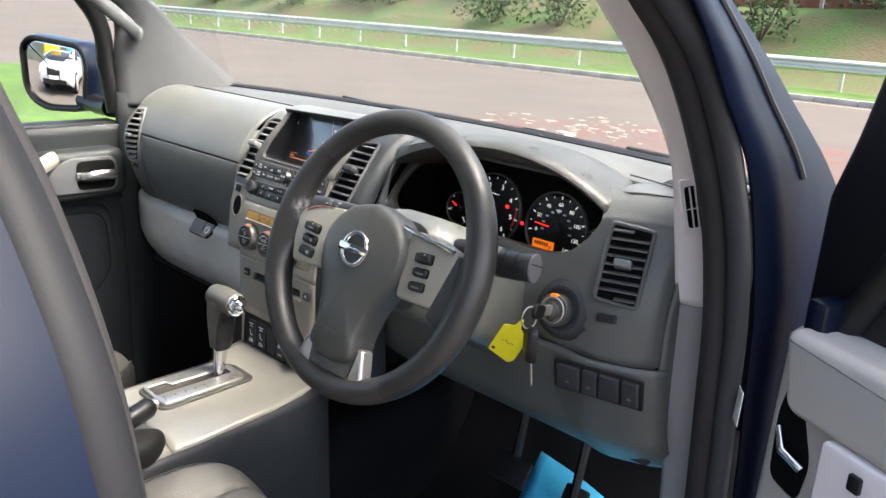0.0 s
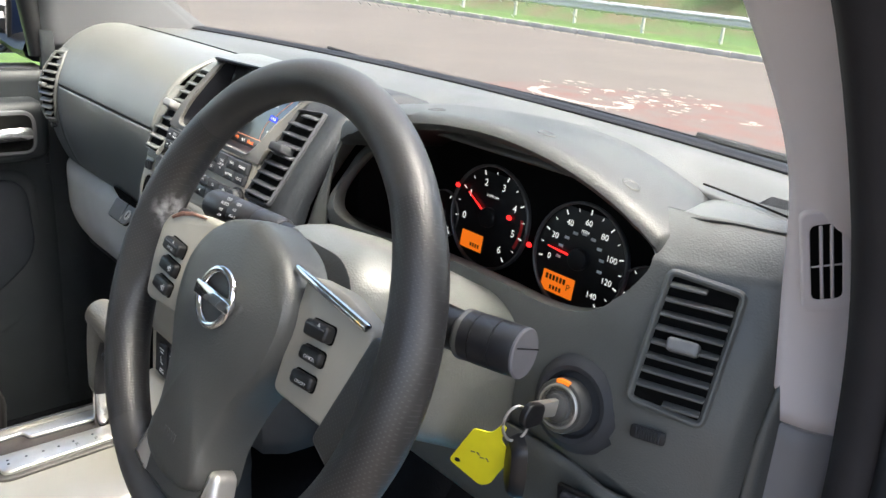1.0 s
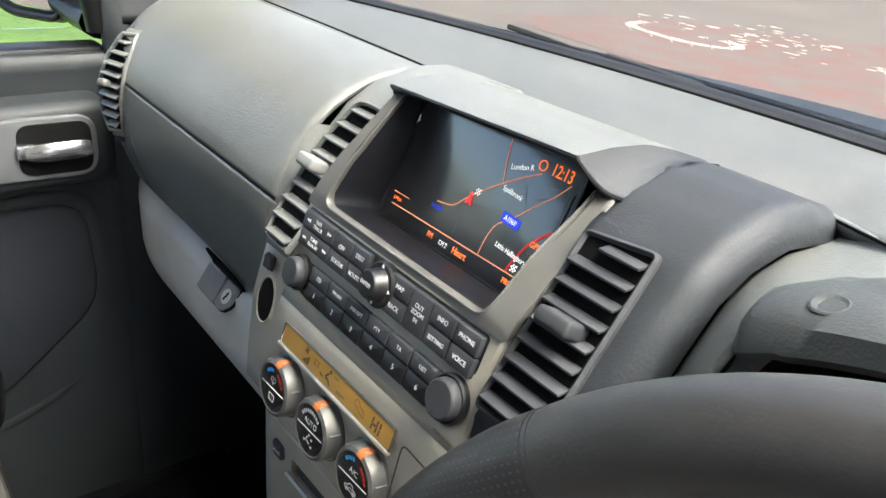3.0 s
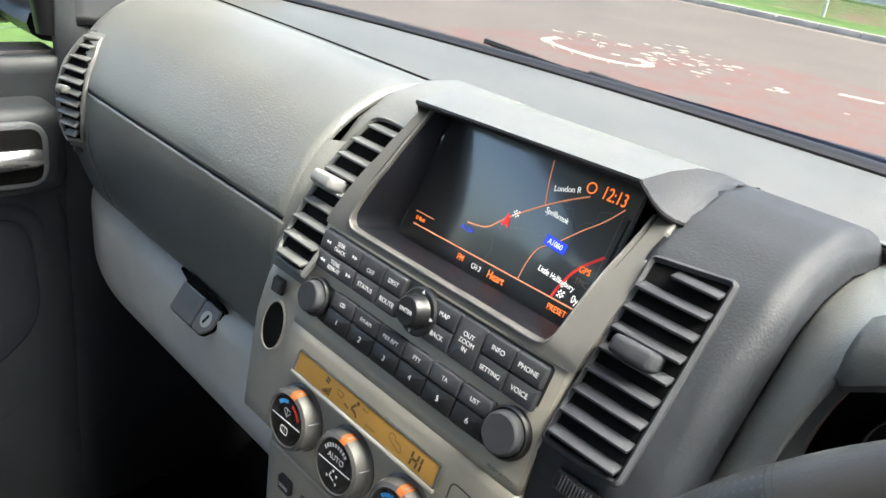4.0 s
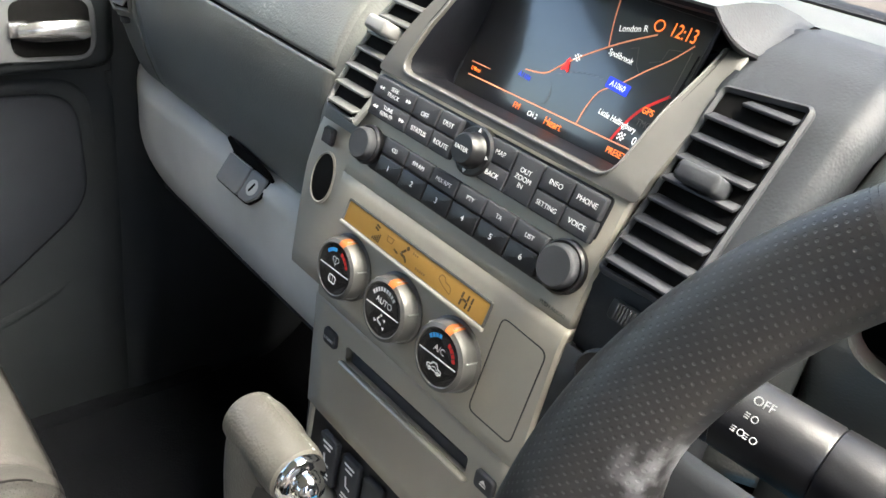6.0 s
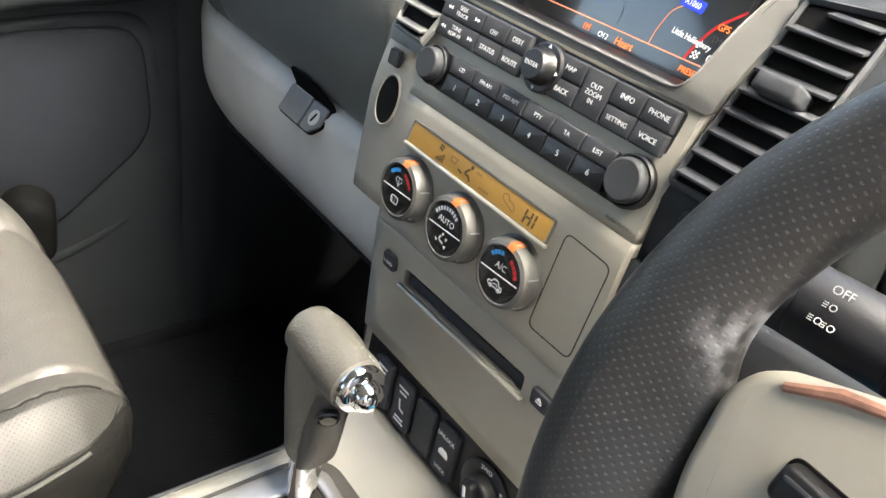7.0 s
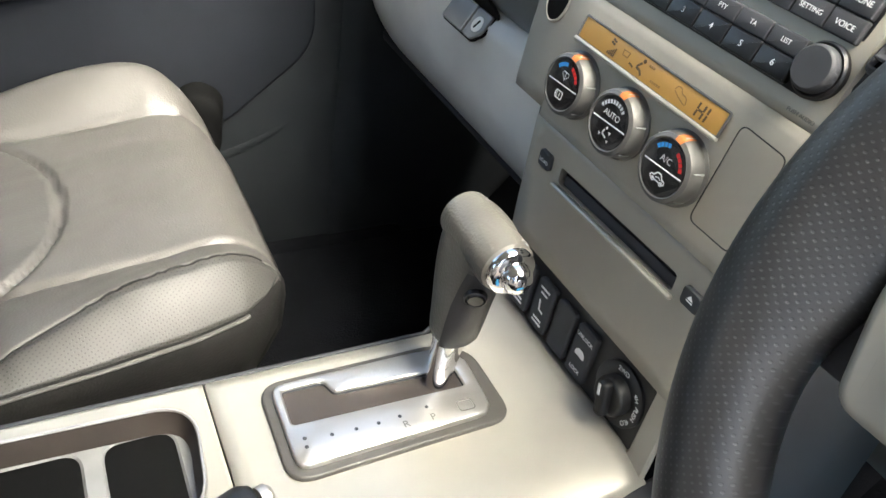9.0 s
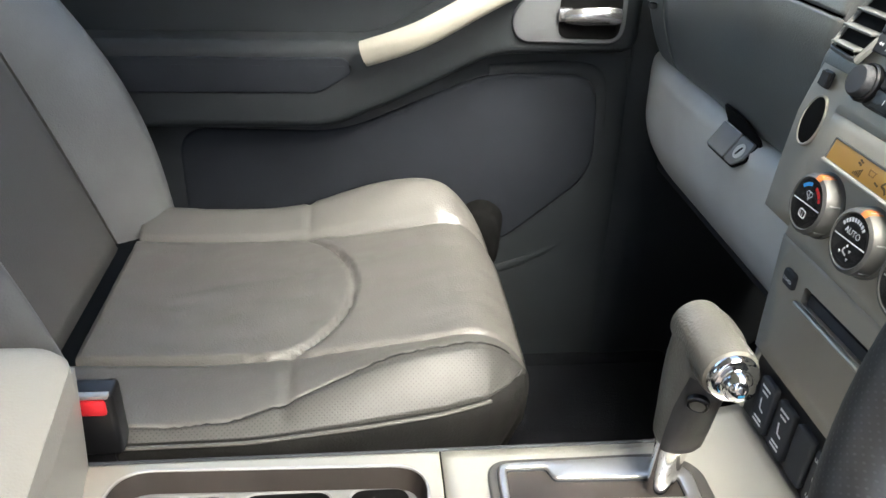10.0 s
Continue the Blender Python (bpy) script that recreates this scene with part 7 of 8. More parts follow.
part("grip", loft(rows, True, True), GRIP, lever, "grey leather grip widening to a bar at the top", sub=1, angle=60)
HB = plane_at((-0.0445, 0.8435, 0.9915), (0, 1, 0.0), (0, 0, 1))
part("crossbar", lathe([(0.0165, -0.036), (0.0205, -0.032), (0.0218, -0.020), (0.0218, 0.030), (0.0208, 0.036), (0.0190, 0.0375)], HB, 36), GRIP, lever, "grey leather top of the grip")
part("button", lathe([(0.0185, 0.036), (0.0192, 0.039), (0.0186, 0.0425), (0.0165, 0.0445), (0.0132, 0.0450), (0.0118, 0.0455), (0.0120, 0.0480), (0.0112, 0.0525), (0.0090, 0.0560), (0.0050, 0.0582), (0.0005, 0.0588)], HB, 40), CHROME, lever, "chrome release button", angle=50)
panel_rows = []
for gz, gx, gw, gd, gy in GRIPS[:6]:
    panel_rows.append([(gx + (gw + 0.0012) * math.copysign(abs(math.cos(a)) ** 0.72, math.cos(a)), gy + (gd + 0.0012) * math.copysign(abs(math.sin(a)) ** 0.85, math.sin(a)), gz) for a in [radians(-62 + 12 * max(0.0, (gz - 0.93) / 0.05) + (125 - 24 * max(0.0, (gz - 0.93) / 0.05)) * i / 16) for i in range(17)]])
part("side_panel", loft(panel_rows), STALKM, lever, "black side of the grip")
part("shift_button", lathe([(0.0088, -0.002), (0.0088, 0.0018), (0.0078, 0.0026), (0.0066, 0.0012), (0.0062, 0.0016), (0.0058, 0.0032), (0.0008, 0.0036)], plane_at((-0.0195, 0.8300, 0.957), (0.45, 0.89, 0.0), (0.24, -0.1, 0.95)), 24), STALKM, lever)
part("stitching", joined(*[box(0.0028, 0.0016, 0.0012, 0.0004, 1, Matrix.Translation((-0.068 + 0.0050 * i, 0.8545, 1.0098))) for i in range(13)]), LATCH, lever)
part("collar", ring(circle(0.0158, 28), circle(0.0125, 28), 0.004, 0.001, Matrix.Translation((-0.0388, 0.8286, 0.9035))), CHROME, lever)

# handbrake
brake = thing("handbrake", "black handbrake lever beside the cup tray", "handbrake", (0.08, 0.55, 0.84))
part("lever", tube(smooth_curve([(0.082, 0.40, 0.846), (0.075, 0.50, 0.862), (0.060, 0.60, 0.878), (0.047, 0.650, 0.884)], 5), [0.017] * 5 + [0.018] * 5 + [0.0165] * 5 + [0.013], 14), BLACK, brake)
part("button", lathe([(0.009, 0), (0.009, 0.006), (0.006, 0.009)], plane_at((0.046, 0.652, 0.884), (1, 0.3, 0), (0, 0, 1)) @ Matrix.Rotation(math.pi, 4, "Y"), 16), STEEL, brake)
part("gaiter", pad(roundpoly([(-0.03, -0.12), (0.035, -0.12), (0.04, 0.06), (0.0, 0.10), (-0.03, 0.05)], 0.025), 0.012, 0.022, Matrix.Translation((0.083, 0.56, 0.838))), LEATHER_D, brake, "black leather gaiter")

# console box with a lid
cbox = thing("console_box", "grey console armrest box with a padded lid", "armrest box", (0.0, 0.25, 0.5))
part("body", loft([[(-0.094 - 0.01 * k, 0.350 + 0.004 * k, z), (0.108, 0.385 - 0.02 * k, z), (0.108, -0.05, z), (-0.094 - 0.01 * k, -0.05, z)] for z, k in ((0.6, 0), (0.80, 0), (0.845, 0), (0.90, 0.6), (0.945, 1.0))], True, True), CONSOLE, cbox)
part("lid", moved(pad(roundpoly([(-0.100, -0.40), (0.112, -0.40), (0.112, 0.012), (-0.092, -0.012)], 0.025), 0.03, 0.014, Matrix.Translation((0.002, 0.375, 0.945)), 6, 0.0)), LIDM, cbox, "light grey leather lid")

# ---------------------------------------------------------------- seats
def seat_height(u, v, side=1):
    """u -1..1 across, v 0 (back) .. 1 (front lip); side: where the console is."""
    near = u * side > 0
    bol = max(0, (abs(u) - 0.56) / 0.44)
    z = 0.838 + 0.022 * v - 0.012 * math.sin(math.pi * min(1, v * 1.2))
    rise = math.sin(min(1, bol * 1.5) * math.pi / 2)
    swell = 0.35 + 0.65 * math.exp(-((v - 0.72) / 0.22) ** 2)
    if near:
        z += 0.030 * rise * swell
    else:
        z += 0.044 * rise * swell - 0.060 * max(0, (bol - 0.45) / 0.55) ** 2.6
    # seams: along the bolsters, and round the middle insert
    inb = abs(u) - 0.56
    z -= 0.009 * math.exp(-(inb / 0.018) ** 2) * (1 if v < 0.9 else 0.4)
    d = math.hypot(u / 0.56, max(0, v - 0.40) / 0.20)
    if abs(u) < 0.56:
        z -= 0.014 * math.exp(-((d - 1) / 0.026) ** 2)
    # a short cross seam on each bolster, and soft wrinkles in the hide
    z -= 0.004 * math.exp(-((v - 0.47) / 0.012) ** 2) * min(1.0, max(0.0, inb) / 0.05)
    z += 0.0022 * noise.noise(Vector((u * 5, v * 6, 2.0))) + 0.0009 * noise.noise(Vector((u * 16 + v * 9, v * 11, 5.0)))
    z -= 0.052 * max(0, (v - 0.84) / 0.16) ** 2.4
    return z


SIDE_SEAM = [(0, 0.965), (0.36, 0.955), (0.50, 0.89), (0.66, 0.815), (0.885, 0.765), (1, 0.755)]
SIDE_OUT = [(0, 0.022), (0.40, 0.022), (0.62, 0.009), (0.79, -0.005), (0.90, -0.020), (0.96, -0.040), (1.0, -0.062)]


def make_seat(cx, name, label, y0=0.285, y1=0.757, side=1):
    e = thing(name, label, "car seat", (cx, 0.4, 0.45))
    hw = 0.238
    nu, nv = 110, 96
    a = int(nu * 0.14)
    top = []
    for j in range(nv + 1):
        v = j / nv
        us = interp(v, SIDE_SEAM)
        seam_z = seat_height(us * side, v, side)
        row = []
        for i in range(nu + 1):
            # i runs from the far side to the console side
            u = -1 + (us + 1) * i / (nu - a) if i <= nu - a else us + (1 - us) * (i - nu + a) / a
            z = seat_height(u * side, v, side)
            if u > us:
                k = (u - us) / (1 - us)
                low = 0.836 + 0.004 * v
                z = seam_z + (low - seam_z) * k ** 1.45 - 0.003 * math.exp(-((k - 0.04) / 0.05) ** 2)
            x = hw * u + interp(v, SIDE_OUT) * max(0.0, u) ** 3
            y = y0 + (y1 - y0) * v - (0.035 * abs(u) ** 3 if u < 0 else 0.016 * u ** 4) * v ** 6
            row.append((cx + side * x, y, z))
        top.append(row if side > 0 else row[::-1])
    part("cushion", loft([r[:nu - a + 1] if side > 0 else r[a:] for r in top]), LEATHER, e, "worn light grey leather cushion", angle=180, thick=0.02)
    part("side_panel", loft([r[nu - a:] if side > 0 else r[:a + 1] for r in top]), SEAT_PERF, e, "perforated leather panel", angle=180, thick=0.002)
    edge = [top[j][0] for j in range(nv + 1)] + top[-1][1:] + [top[j][-1] for j in range(nv - 1, -1, -1)]
    skirt = []
    for k, (dz, dr) in enumerate(((0, 0), (-0.008, 0.004), (-0.020, 0.005), (-0.06, 0.002), (-0.10, -0.012), (-0.14, -0.03))):
        row = []
        for x, y, z in edge:
            d = Vector((x - cx, y - 0.5, 0))
            d = Vector((d.x / 0.272, d.y / 0.25, 0)).normalized()
            row.append((x + d.x * dr, y + d.y * dr, min(z, 0.86) + dz if k else z))
        skirt.append(row)
    part("skirt", loft(skirt), LEATHER_D, e, "dark leather seat side", angle=60)
    welt = [Vector(r[nu] if side > 0 else r[0]) + Vector((0.003 * side, 0, -0.003)) for r in top[:-9]]
    for _ in range(4):
        welt = [welt[0]] + [(p + q * 2 + r) / 4 for p, q, r in zip(welt, welt[1:], welt[2:])] + [welt[-1]]
    part("seam", tube([Vector(r[nu - a] if side > 0 else r[a]) + Vector((0, 0, -0.0008)) for r in top[30:-5]], 0.0012, 6), LEATHER_D, e)
    part("piping", tube(welt, 0.0020, 6), LEATHER, e, "pale piping")
    part("base", box(0.40, 0.36, 0.26, 0.02, 2, Matrix.Translation((cx, 0.48, 0.58))), DARK, e)
    # backrest
    rows = []
    nb, mb = 40, 36
    for j in range(mb + 1):
        t = j / mb
        row = []
        for i in range(nb + 1):
            u = -1 + 2 * i / nb
            w = 0.262 * (1 - 0.12 * t * t) * (0.92 + 0.08 * math.sin(math.pi * min(1, t * 1.4)))
            bol = max(0, (abs(u) - 0.55) / 0.45)
            y = 0.262 - 0.23 * t + (0.055 * (1 - 0.7 * t) + 0.035 * math.sin(math.pi * min(1, t * 1.6))) * math.sin(min(1, bol * 1.35) * math.pi / 2) - 0.10 * max(0, (bol - 0.65) / 0.35) ** 2
            y -= 0.008 * math.exp(-((abs(u) - 0.55) / 0.035) ** 2)
            row.append((cx + w * u, y, 0.83 + 0.62 * t))
        rows.append(row)
    part("backrest", loft(rows), LEATHER, e, "light grey leather backrest with lightened bolsters", angle=180, thick=0.03)
    for s in (-1, 1):
        br = []
        for j in range(mb + 1):
            t = j / mb
            i0 = 0 if s < 0 else nb
            row = []
            for q in range(10):
                i = q if s < 0 else nb - q
                p = Vector(rows[j][i])
                row.append(p + Vector((0, 0.004, 0)))
            p = Vector(rows[j][i0])
            row.insert(0, p + Vector((s * 0.008, -0.03, 0)))
            row.insert(0, p + Vector((s * -0.01, -0.11, 0)))
            br.append(row)
        part("bolster", loft(br), BOLSTER, e, "leather side bolster, lightened for missing light", angle=180)
    part("headrest", moved(box(0.26, 0.10, 0.18, 0.045, 4), Matrix.Translation((cx, 0.12, 1.56))), LEATHER, e)
    return e


make_seat(-0.394, "passenger_seat", "light grey leather passenger seat with dark sides")
make_seat(0.418, "driver_seat", "light grey leather driver seat beside the console", 0.245, 0.705, -1)
solo("seat_lever", pad(roundpoly([(-0.03, -0.05), (0.03, -0.05), (0.035, 0.04), (0.0, 0.06), (-0.035, 0.04)], 0.025), 0.02, 0.02, plane_at((-0.690, 0.765, 0.752), (0.25, 1, 0), (0, 0, 1))), VOIDM, "rounded black plastic pocket end beside the seat", "pocket end")

buckle = thing("seatbelt_buckle", "black seat belt buckle with a red release button", "seat belt buckle", (-0.135, 0.345, 0.80))
part("stalk", box(0.020, 0.046, 0.10, 0.004, 2, Matrix.Translation((-0.137, 0.338, 0.79))), BLACK, buckle)
part("body", box(0.026, 0.060, 0.068, 0.005, 3, Matrix.Translation((-0.135, 0.340, 0.868))), BLACK, buckle)
part("release_button", box(0.010, 0.050, 0.017, 0.003, 2, Matrix.Translation((-0.1245, 0.339, 0.889))), material("red_button", (0.7, 0.02, 0.03), 0.4), buckle, "red release button")
part("button_rim", box(0.008, 0.056, 0.004, 0.0015, 2, Matrix.Translation((-0.1235, 0.339, 0.9005))), STEEL, buckle)

# ---------------------------------------------------------------- passenger door
pdoor = thing("passenger_door", "charcoal passenger door with a sloping armrest and chrome handle", "car door", (-0.76, 0.6, 0.5))


def door_in(u, v):
    """The lining: y along, z up; x bows in towards the sill and the waist."""
    y = -0.20 + 1.215 * u
    z = 0.44 + 0.762 * v
    x = -0.768 + 0.022 * math.sin(math.pi * min(1, v * 1.05)) + 0.02 * max(0, (v - 0.80) / 0.20)
    x += 0.02 * max(0, (0.28 - v) / 0.28)
    return (x, y, z)


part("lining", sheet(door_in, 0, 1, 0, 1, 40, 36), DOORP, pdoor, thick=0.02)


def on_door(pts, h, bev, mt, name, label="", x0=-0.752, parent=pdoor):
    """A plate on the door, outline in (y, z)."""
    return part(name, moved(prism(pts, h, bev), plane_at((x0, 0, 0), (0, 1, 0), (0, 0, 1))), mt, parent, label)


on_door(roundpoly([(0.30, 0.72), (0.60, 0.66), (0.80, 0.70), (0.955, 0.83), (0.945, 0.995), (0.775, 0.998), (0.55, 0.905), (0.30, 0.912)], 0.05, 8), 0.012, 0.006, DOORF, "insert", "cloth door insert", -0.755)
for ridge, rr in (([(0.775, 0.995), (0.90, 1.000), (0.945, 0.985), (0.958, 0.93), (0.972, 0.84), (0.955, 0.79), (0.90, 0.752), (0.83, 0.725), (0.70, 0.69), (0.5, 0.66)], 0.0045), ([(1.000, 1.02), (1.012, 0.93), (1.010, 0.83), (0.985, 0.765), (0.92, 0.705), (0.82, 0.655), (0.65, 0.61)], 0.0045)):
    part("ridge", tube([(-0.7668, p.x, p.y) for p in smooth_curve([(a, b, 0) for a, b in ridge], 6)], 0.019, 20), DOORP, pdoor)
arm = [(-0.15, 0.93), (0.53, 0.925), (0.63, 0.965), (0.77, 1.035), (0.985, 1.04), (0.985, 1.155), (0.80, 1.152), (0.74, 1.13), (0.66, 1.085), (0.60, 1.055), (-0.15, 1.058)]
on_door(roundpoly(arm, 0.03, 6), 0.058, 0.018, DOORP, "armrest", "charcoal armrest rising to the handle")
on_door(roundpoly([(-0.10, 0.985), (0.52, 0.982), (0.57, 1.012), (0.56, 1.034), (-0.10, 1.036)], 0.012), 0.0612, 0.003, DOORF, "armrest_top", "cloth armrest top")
pull = part("pull_handle", tube(smooth_curve([(-0.672, 0.585, 1.045), (-0.655, 0.66, 1.075), (-0.655, 0.74, 1.118), (-0.675, 0.81, 1.15)], 6), [0.014] * 18 + [0.012], 12, flat=1.3), SILVER, pdoor, "silver pull handle")
on_door(roundpoly([(0.800, 1.058), (0.958, 1.055), (0.958, 1.140), (0.835, 1.140), (0.790, 1.10)], 0.03, 6), 0.063, 0.003, PILLAR, "handle_surround", "grey oval handle surround")
# near-black plate on the surround, shade painted where a hollow would be
on_door(roundpoly([(0.860, 1.064), (0.950, 1.063), (0.950, 1.132), (0.860, 1.132)], 0.018, 5), 0.0645, 0.0008, VOIDM, "handle_recess_shade")
part("door_handle", tube(smooth_curve([(-0.684, 0.868, 1.095), (-0.676, 0.90, 1.098), (-0.676, 0.945, 1.099)], 4), [0.006, 0.007, 0.008, 0.009, 0.009, 0.009, 0.009, 0.009, 0.007], 10, flat=1.4), DARK_CHROME, pdoor, "chrome door release handle")
part("lock_lever", box(0.010, 0.022, 0.020, 0.004, 2, Matrix.Translation((-0.686, 0.868, 1.098))), DARK_CHROME, pdoor)
part("skin", box(0.05, 1.22, 0.75, 0.02, 2, Matrix.Translation((-0.83, 0.41, 0.805))), NAVY, pdoor, "navy painted outer door skin")
part("window_frame", joined(tube(smooth_curve([(-0.775, 1.00, 1.23), (-0.772, 0.985, 1.33), (-0.765, 0.955, 1.47), (-0.735, 0.76, 1.66), (-0.715, 0.64, 1.705), (-0.70, 0.3, 1.72), (-0.70, -0.2, 1.72)], 6), 0.021, 10), box(0.05, 1.2, 0.025, 0.008, 2, Matrix.Translation((-0.788, 0.40, 1.198)))), BLACK, pdoor, "black window frame")
pw = part("window_glass", loft([[(-0.795 + 0.075 * t, 1.005 - 0.28 * t * t, 1.23 + 0.48 * t), (-0.795 + 0.075 * t, 0.3, 1.23 + 0.48 * t), (-0.795 + 0.075 * t, -0.2, 1.23 + 0.48 * t)] for t in [i / 8 for i in range(9)]]), GLASS, pdoor, "clear side window", thick=0.004)
pw.visible_shadow = False

mirror = thing("door_mirror", "navy door mirror reflecting the forecourt behind", "door mirror", (-0.95, 0.97, 1.25))
MN = Vector((0.43, -0.90, 0.03)).normalized()
MM = plane_at((-0.975, 0.945, 1.305), Vector((0, 0, 1)).cross(MN) * 1.0, (0, 0, 1))
MOUT = roundpoly([(-0.115, -0.060), (-0.05, -0.092), (0.085, -0.088), (0.100, 0.02), (0.085, 0.075), (-0.085, 0.088), (-0.118, 0.06)], 0.035, 7)
part("housing", loft([[MM @ Vector((x * k, y * k, z)) for x, y in MOUT] for k, z in ((0.96, 0.002), (1.0, 0.004), (1.03, -0.01), (1.02, -0.05), (0.85, -0.09), (0.5, -0.11))], True, True), NAVY, mirror)
part("bezel", ring(MOUT, inset(MOUT, 0.010), 0.010, 0.003, MM), BLACK, mirror)
part("glass", loft([[MM @ Vector((x * k, y * k, 0.0075 - (x * x + y * y) * k * k / 2.4)) for x, y in inset(MOUT, 0.0095)] for k in [1.0 - 0.0999 * i for i in range(11)]], True, True), MIRROR, mirror, "convex mirror glass", angle=180)
part("arm", tube([(-0.80, 1.01, 1.235), (-0.87, 1.005, 1.232), (-0.93, 0.99, 1.245)], [0.035, 0.03, 0.03], 12, flat=0.7), BLACK, mirror)

# ---------------------------------------------------------------- driver's door, standing open
ddoor = thing("driver_door", "open navy driver door with grey lining", "car door", (0.9, 1.05, 0.6))
DD = plane_at((0.868, 1.045, 0.0), (0.90, -0.44, 0), (0, 0, 1))
part("skin", box(1.05, 0.86, 0.045, 0.02, 2, DD @ at(0.535, 0.80, -0.085)), NAVY, ddoor)
part("shell_edge", box(0.03, 0.84, 0.10, 0.008, 2, DD @ at(0.012, 0.80, -0.055)), NAVY, ddoor, "navy door hinge edge")
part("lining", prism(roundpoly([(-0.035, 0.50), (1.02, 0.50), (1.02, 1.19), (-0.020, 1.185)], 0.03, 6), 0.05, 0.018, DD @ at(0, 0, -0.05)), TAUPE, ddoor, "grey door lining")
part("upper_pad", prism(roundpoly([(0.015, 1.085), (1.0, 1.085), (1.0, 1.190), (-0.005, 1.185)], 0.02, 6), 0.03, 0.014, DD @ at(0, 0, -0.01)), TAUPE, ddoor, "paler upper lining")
# near-black plate on the lining as the shade behind the handle
part("handle_recess_shade", prism(roundpoly([(0.000, 0.985), (0.046, 0.975), (0.054, 1.03), (0.028, 1.10), (0.006, 1.118), (-0.004, 1.07)], 0.015, 6), 0.002, 0.0005, DD @ at(0, 0, 0.0005)), VOIDM, ddoor)
part("door_handle", tube([DD @ Vector((0.004, 1.055, 0.004)), DD @ Vector((0.022, 1.035, 0.014)), DD @ Vector((0.048, 1.022, 0.006))], 0.006, 10), CHROME, ddoor, "chrome inner door handle")
part("switch_plate", prism(roundpoly([(0.078, 0.93), (0.38, 0.93), (0.38, 1.084), (0.078, 1.084)], 0.012), 0.02, 0.004, DD @ at(0, 0, 0.0)), PALE, ddoor, "pale switch plate")
part("lock_switch", prism(rrect(0.016, 0.020, 0.003), 0.004, 0.001, DD @ at(0.130, 1.058, 0.020)), BLACK, ddoor)
part("sail", prism(roundpoly([(-0.040, 1.165), (0.24, 1.165), (0.24, 1.53), (0.012, 1.53), (-0.018, 1.40), (-0.040, 1.33)], 0.012), 0.03, 0.01, DD @ at(0, 0, -0.075)), BLACK, ddoor, "black corner panel of the window frame")
part("window_frame", tube([DD @ Vector((0.02, 1.18, -0.05)), DD @ Vector((0.11, 1.36, -0.055)), DD @ Vector((0.25, 1.52, -0.08)), DD @ Vector((0.45, 1.66, -0.11)), DD @ Vector((1.0, 1.70, -0.12))], 0.022, 10), BLACK, ddoor, "black window frame")
solo("warning_label", prism(rrect(0.026, 0.046, 0.002), 0.001, 0.0003, plane_at((0.823, 1.026, 1.066), (0.55, -0.83, 0), (-0.05, 0.1, 1)) @ at(-0.004, 0, 0)), WHITEM, "small white printed sticker on the navy door frame", "sticker")

# ---------------------------------------------------------------- footwell
for nm, px, pz, w, h in (("brake_pedal", 0.345, 0.665, 0.085, 0.055), ("accelerator_pedal", 0.48, 0.62, 0.05, 0.13)):
    p = thing(nm, "black rubber foot pedal", "pedal", (px, 1.24, pz))
    part("pad", box(w, h, 0.014, 0.005, 2, plane_at((px, 1.225, pz), (1, 0, 0), (0, 0.55, 0.83))), RUBBER, p)
    part("arm", tube([(px, 1.235, pz), (px, 1.27, pz + 0.15), (px, 1.38, pz + 0.3)], 0.009, 8), BLACK, p)
solo("floor_mat", box(0.46, 0.50, 0.012, 0.004, 1, Matrix.Translation((-0.41, 0.92, 0.455))), CARPET, "dark carpet mat in the passenger footwell", "floor mat")
solo("floor_mat", box(0.46, 0.62, 0.012, 0.004, 1, Matrix.Translation((0.42, 0.90, 0.462))), CARPET, "dark carpet mat in the driver footwell", "floor mat")
PAPER = material("blue_paper", (0.02, 0.30, 0.55), 0.7, grain=(0.01, 0.2), blotch=(0.1, 0.1))
solo("paper_mat", sheet(lambda u, v: (0.30 + 0.33 * u + 0.02 * v, 0.90 + 0.465 * v - 0.03 * u, 0.474 + 0.003 * math.sin(9 * u + 5 * v) + 0.34 * max(0.0, (0.90 + 0.465 * v - 0.03 * u - 1.17) / 0.28) ** 2), 0, 1, 0, 1, 14, 14), PAPER, "bright blue protective sheet on the driver floor", "paper mat", thick=0.001)

# ---------------------------------------------------------------- forecourt behind, seen in the door mirror
CARP = material("silver_car_paint", (0.62, 0.63, 0.65), 0.3, metal=0.3, coat=0.8, blotch=(0.8, 0.04))
TINT = material("dark_car_glass", (0.02, 0.025, 0.03), 0.08, coat=0.5)
LAMPG = material("headlamp_glass", (0.7, 0.72, 0.75), 0.12, metal=0.4)


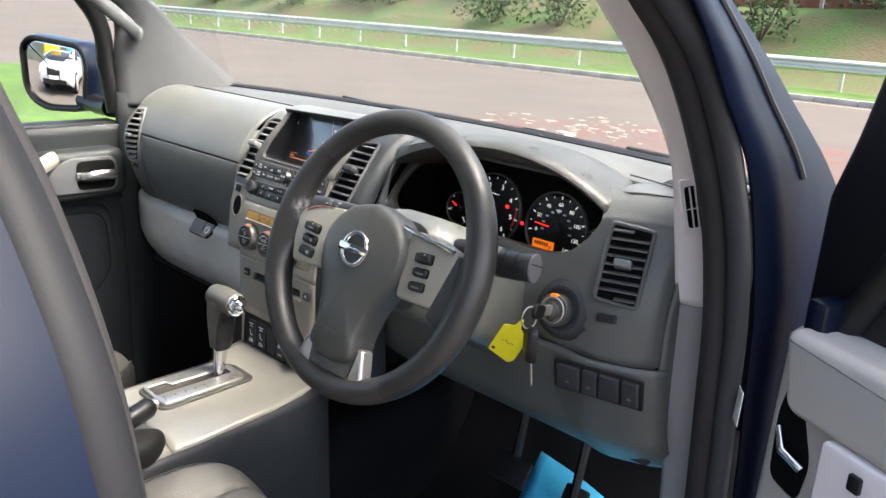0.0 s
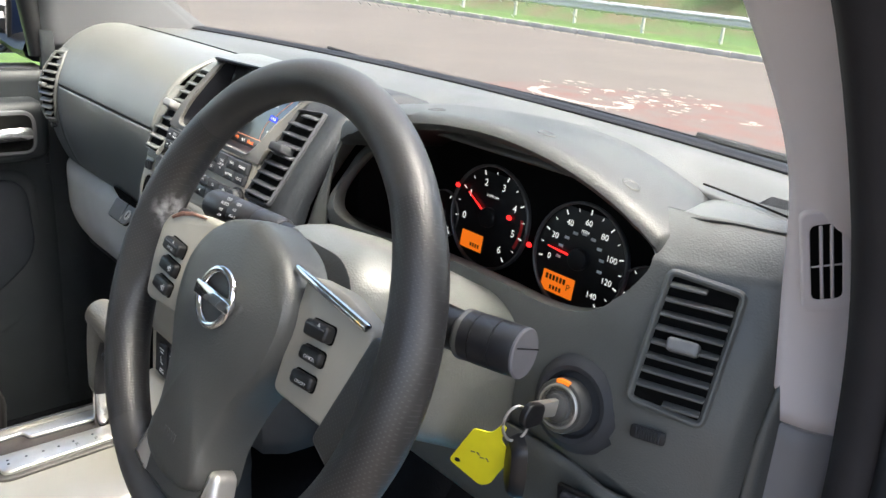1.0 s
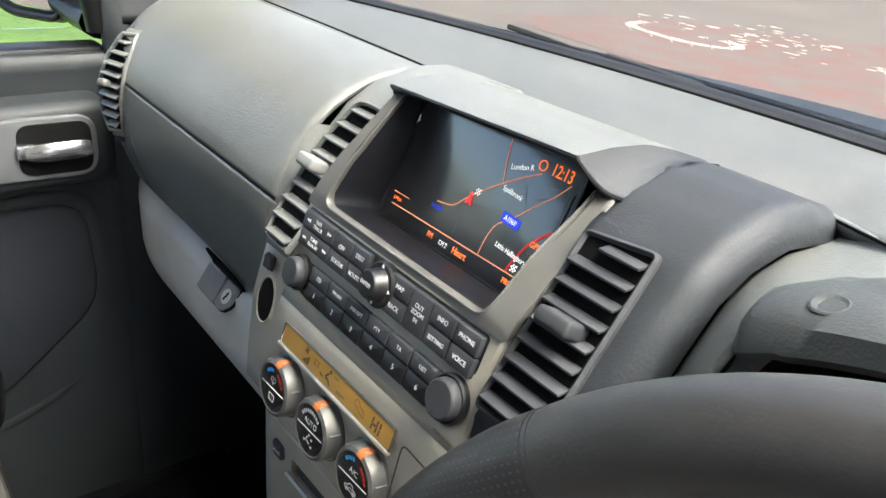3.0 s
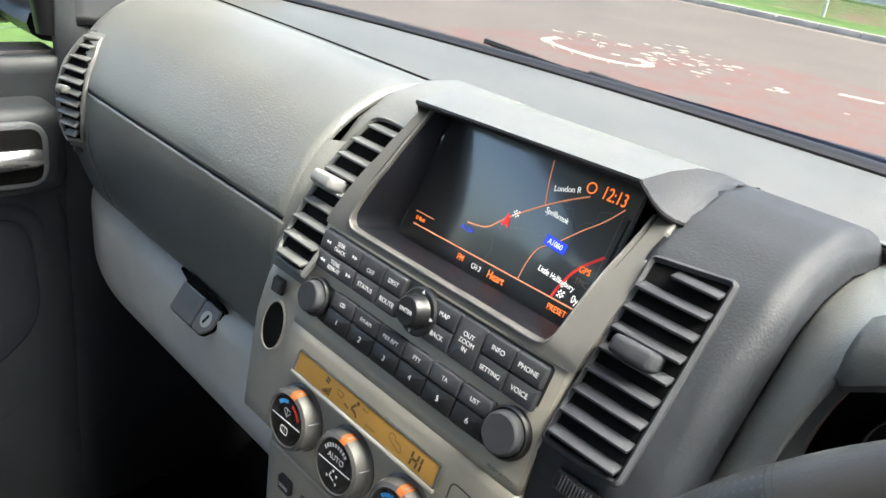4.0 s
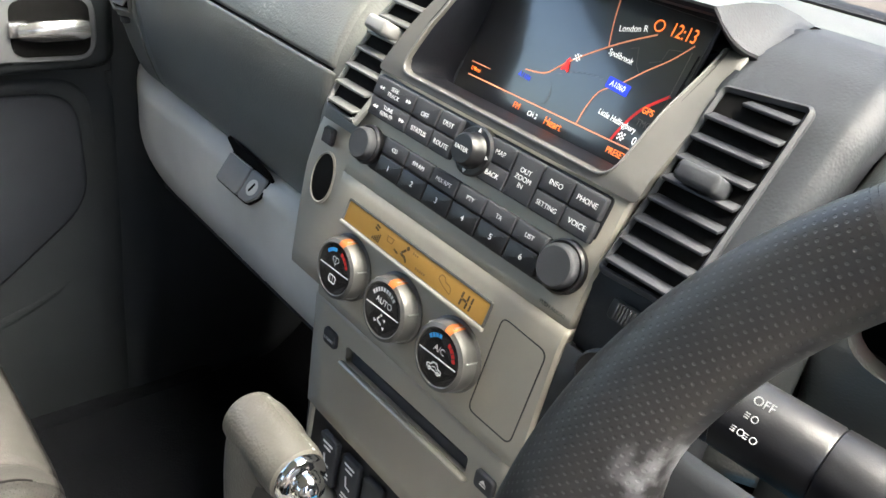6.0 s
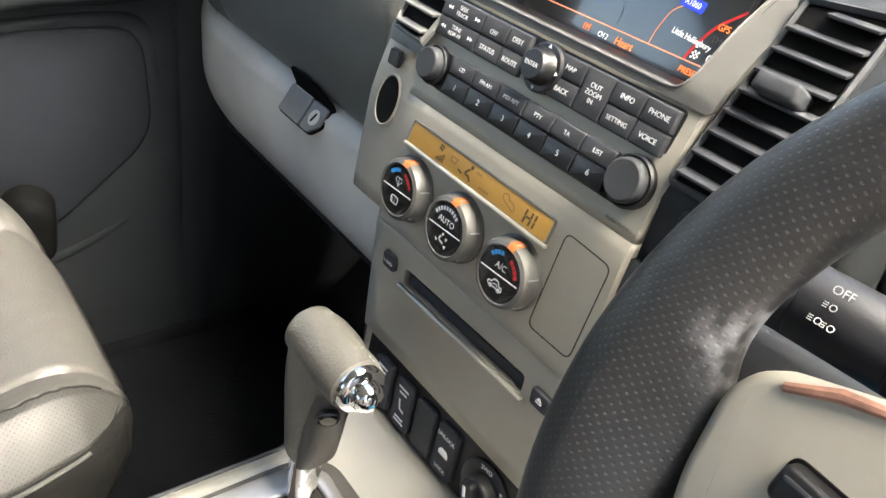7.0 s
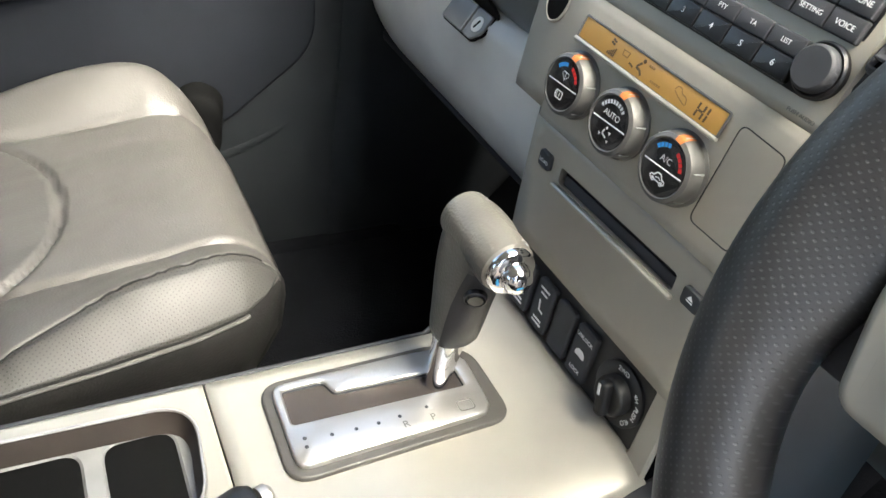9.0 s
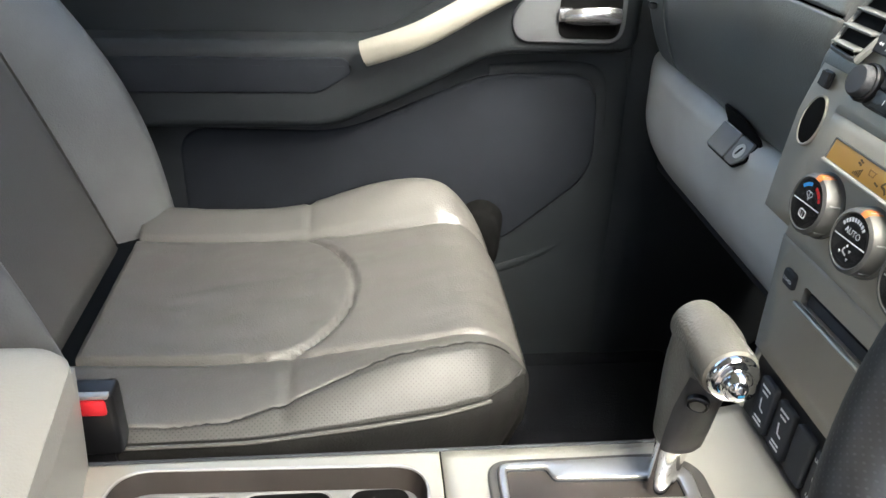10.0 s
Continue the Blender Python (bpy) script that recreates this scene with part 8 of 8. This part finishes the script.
def parked_car(x, y):
    e = thing("parked_car", "silver estate car parked on the forecourt behind", "car", (x, y, 0))
    secs = [(0.0, 0.62, 0.42, 0.62), (0.06, 0.80, 0.30, 0.72), (0.3, 0.88, 0.22, 0.80), (0.9, 0.90, 0.20, 0.92), (1.25, 0.90, 0.20, 0.98), (2.4, 0.90, 0.20, 1.0), (3.9, 0.90, 0.22, 1.02), (4.35, 0.86, 0.28, 0.98), (4.45, 0.74, 0.4, 0.9)]
    part("body", loft([[(x + a * w, y - d, lo + (hi - lo) * b) for a, b in ((-0.92, 0.0), (-1, 0.2), (-1, 0.65), (-0.93, 0.92), (-0.8, 1), (0, 1.03), (0.8, 1), (0.93, 0.92), (1, 0.65), (1, 0.2), (0.92, 0.0))] for d, w, lo, hi in secs], True, True), CARP, e)
    part("cabin", loft([[(x + a * w, y - d, z) for a in (-1, -0.6, 0, 0.6, 1)] for d, w, z in ((1.2, 0.80, 0.97), (1.9, 0.64, 1.42), (2.3, 0.62, 1.47), (3.4, 0.62, 1.47), (4.2, 0.70, 1.0))]), CARP, e, thick=0.02)
    part("windscreen", loft([[(x + a * w, y - d, z) for a in (-1, -0.5, 0, 0.5, 1)] for d, w, z in ((1.19, 0.74, 1.0), (1.86, 0.58, 1.42))]), TINT, e, thick=0.01)
    for s in (-1, 1):
        part("side_window", loft([[(x + s * (0.815 - 0.18 * k), y - 1.35 - 0.55 * k, 1.0 + 0.42 * k), (x + s * (0.815 - 0.18 * k), y - 4.1 + 0.5 * k, 1.0 + 0.42 * k)] for k in (0, 0.5, 1)]), TINT, e, thick=0.01)
        part("headlamp", prism(roundpoly([(-0.2, -0.05), (0.16, -0.07), (0.2, 0.05), (-0.1, 0.08)], 0.03), 0.05, 0.02, plane_at((x + s * 0.62, y - 0.02, 0.66), (-1, 0.0, 0), (0, -0.2, 1)) @ Matrix.Rotation(math.pi, 4, "Y") @ at(0, 0, 0)), LAMPG, e, "clear headlamp")
        for d in (0.85, 3.5):
            w = part("wheel", lathe([(0.2, 0.0), (0.31, 0.01), (0.33, 0.05), (0.33, 0.17), (0.31, 0.21), (0.2, 0.22)], plane_at((x + s * 0.80 - 0.11, y - d, 0.33), (0, 1, 0), (0, 0, 1)), 28), RUBBER, e)
            part("rim", lathe([(0.21, 0), (0.2, 0.012), (0.05, 0.02)], plane_at((x + s * 0.915, y - d, 0.33), (0, s, 0), (0, 0, 1)), 20), GALV, w)
        part("mirror", box(0.2, 0.12, 0.13, 0.04, 2, Matrix.Translation((x + s * 0.98, y - 1.5, 1.05))), CARP, e)
    part("grille", prism(roundpoly([(-0.30, -0.16), (0.30, -0.16), (0.36, 0.12), (-0.36, 0.12)], 0.05), 0.03, 0.01, plane_at((x, y + 0.015, 0.60), (-1, 0, 0), (0, 0, 1))), BLACK, e, "black front grille")
    part("bumper_intake", prism(rrect(1.2, 0.14, 0.04), 0.03, 0.01, plane_at((x, y - 0.01, 0.34), (-1, 0, 0), (0, 0, 1))), BLACK, e)
    part("number_plate", prism(rrect(0.5, 0.11, 0.01), 0.012, 0.003, plane_at((x, y + 0.045, 0.47), (-1, 0, 0), (0, 0, 1))), PALE, e)
    return e


parked_car(-3.5, -5.6)
for fx, fy, mt, lab in ((-4.6, -8.0, material("yellow_banner", (0.8, 0.5, 0.02), 0.7, blotch=(0.5, 0.1)), "tall yellow banner flag on a pole"), (-3.9, -8.6, material("blue_banner", (0.03, 0.25, 0.7), 0.7, blotch=(0.5, 0.1)), "tall blue banner flag on a pole")):
    f = thing("banner_flag", lab, "banner", (fx, fy, 0))
    part("pole", tube([(fx, fy, 0), (fx, fy, 2.5), (fx + 0.1, fy, 3.6)], [0.025, 0.02, 0.01], 8), GALV, f)
    part("sail", sheet(lambda u, v: (fx + 0.02 + 0.6 * u * (1 - 0.6 * max(0, v - 0.7) / 0.3), fy + 0.05 * math.sin(5 * v + 2 * u), 0.5 + 3.0 * v), 0, 1, 0, 1, 8, 20), mt, f, thick=0.004)
solo("shop_wall", box(16, 0.3, 3.4, 0.02, 1, Matrix.Translation((-8, -16, 1.7))), material("dark_shop_wall", (0.10, 0.12, 0.10), 0.8, blotch=(1.0, 0.2)), "dark green building wall behind the forecourt", "building", "structure")
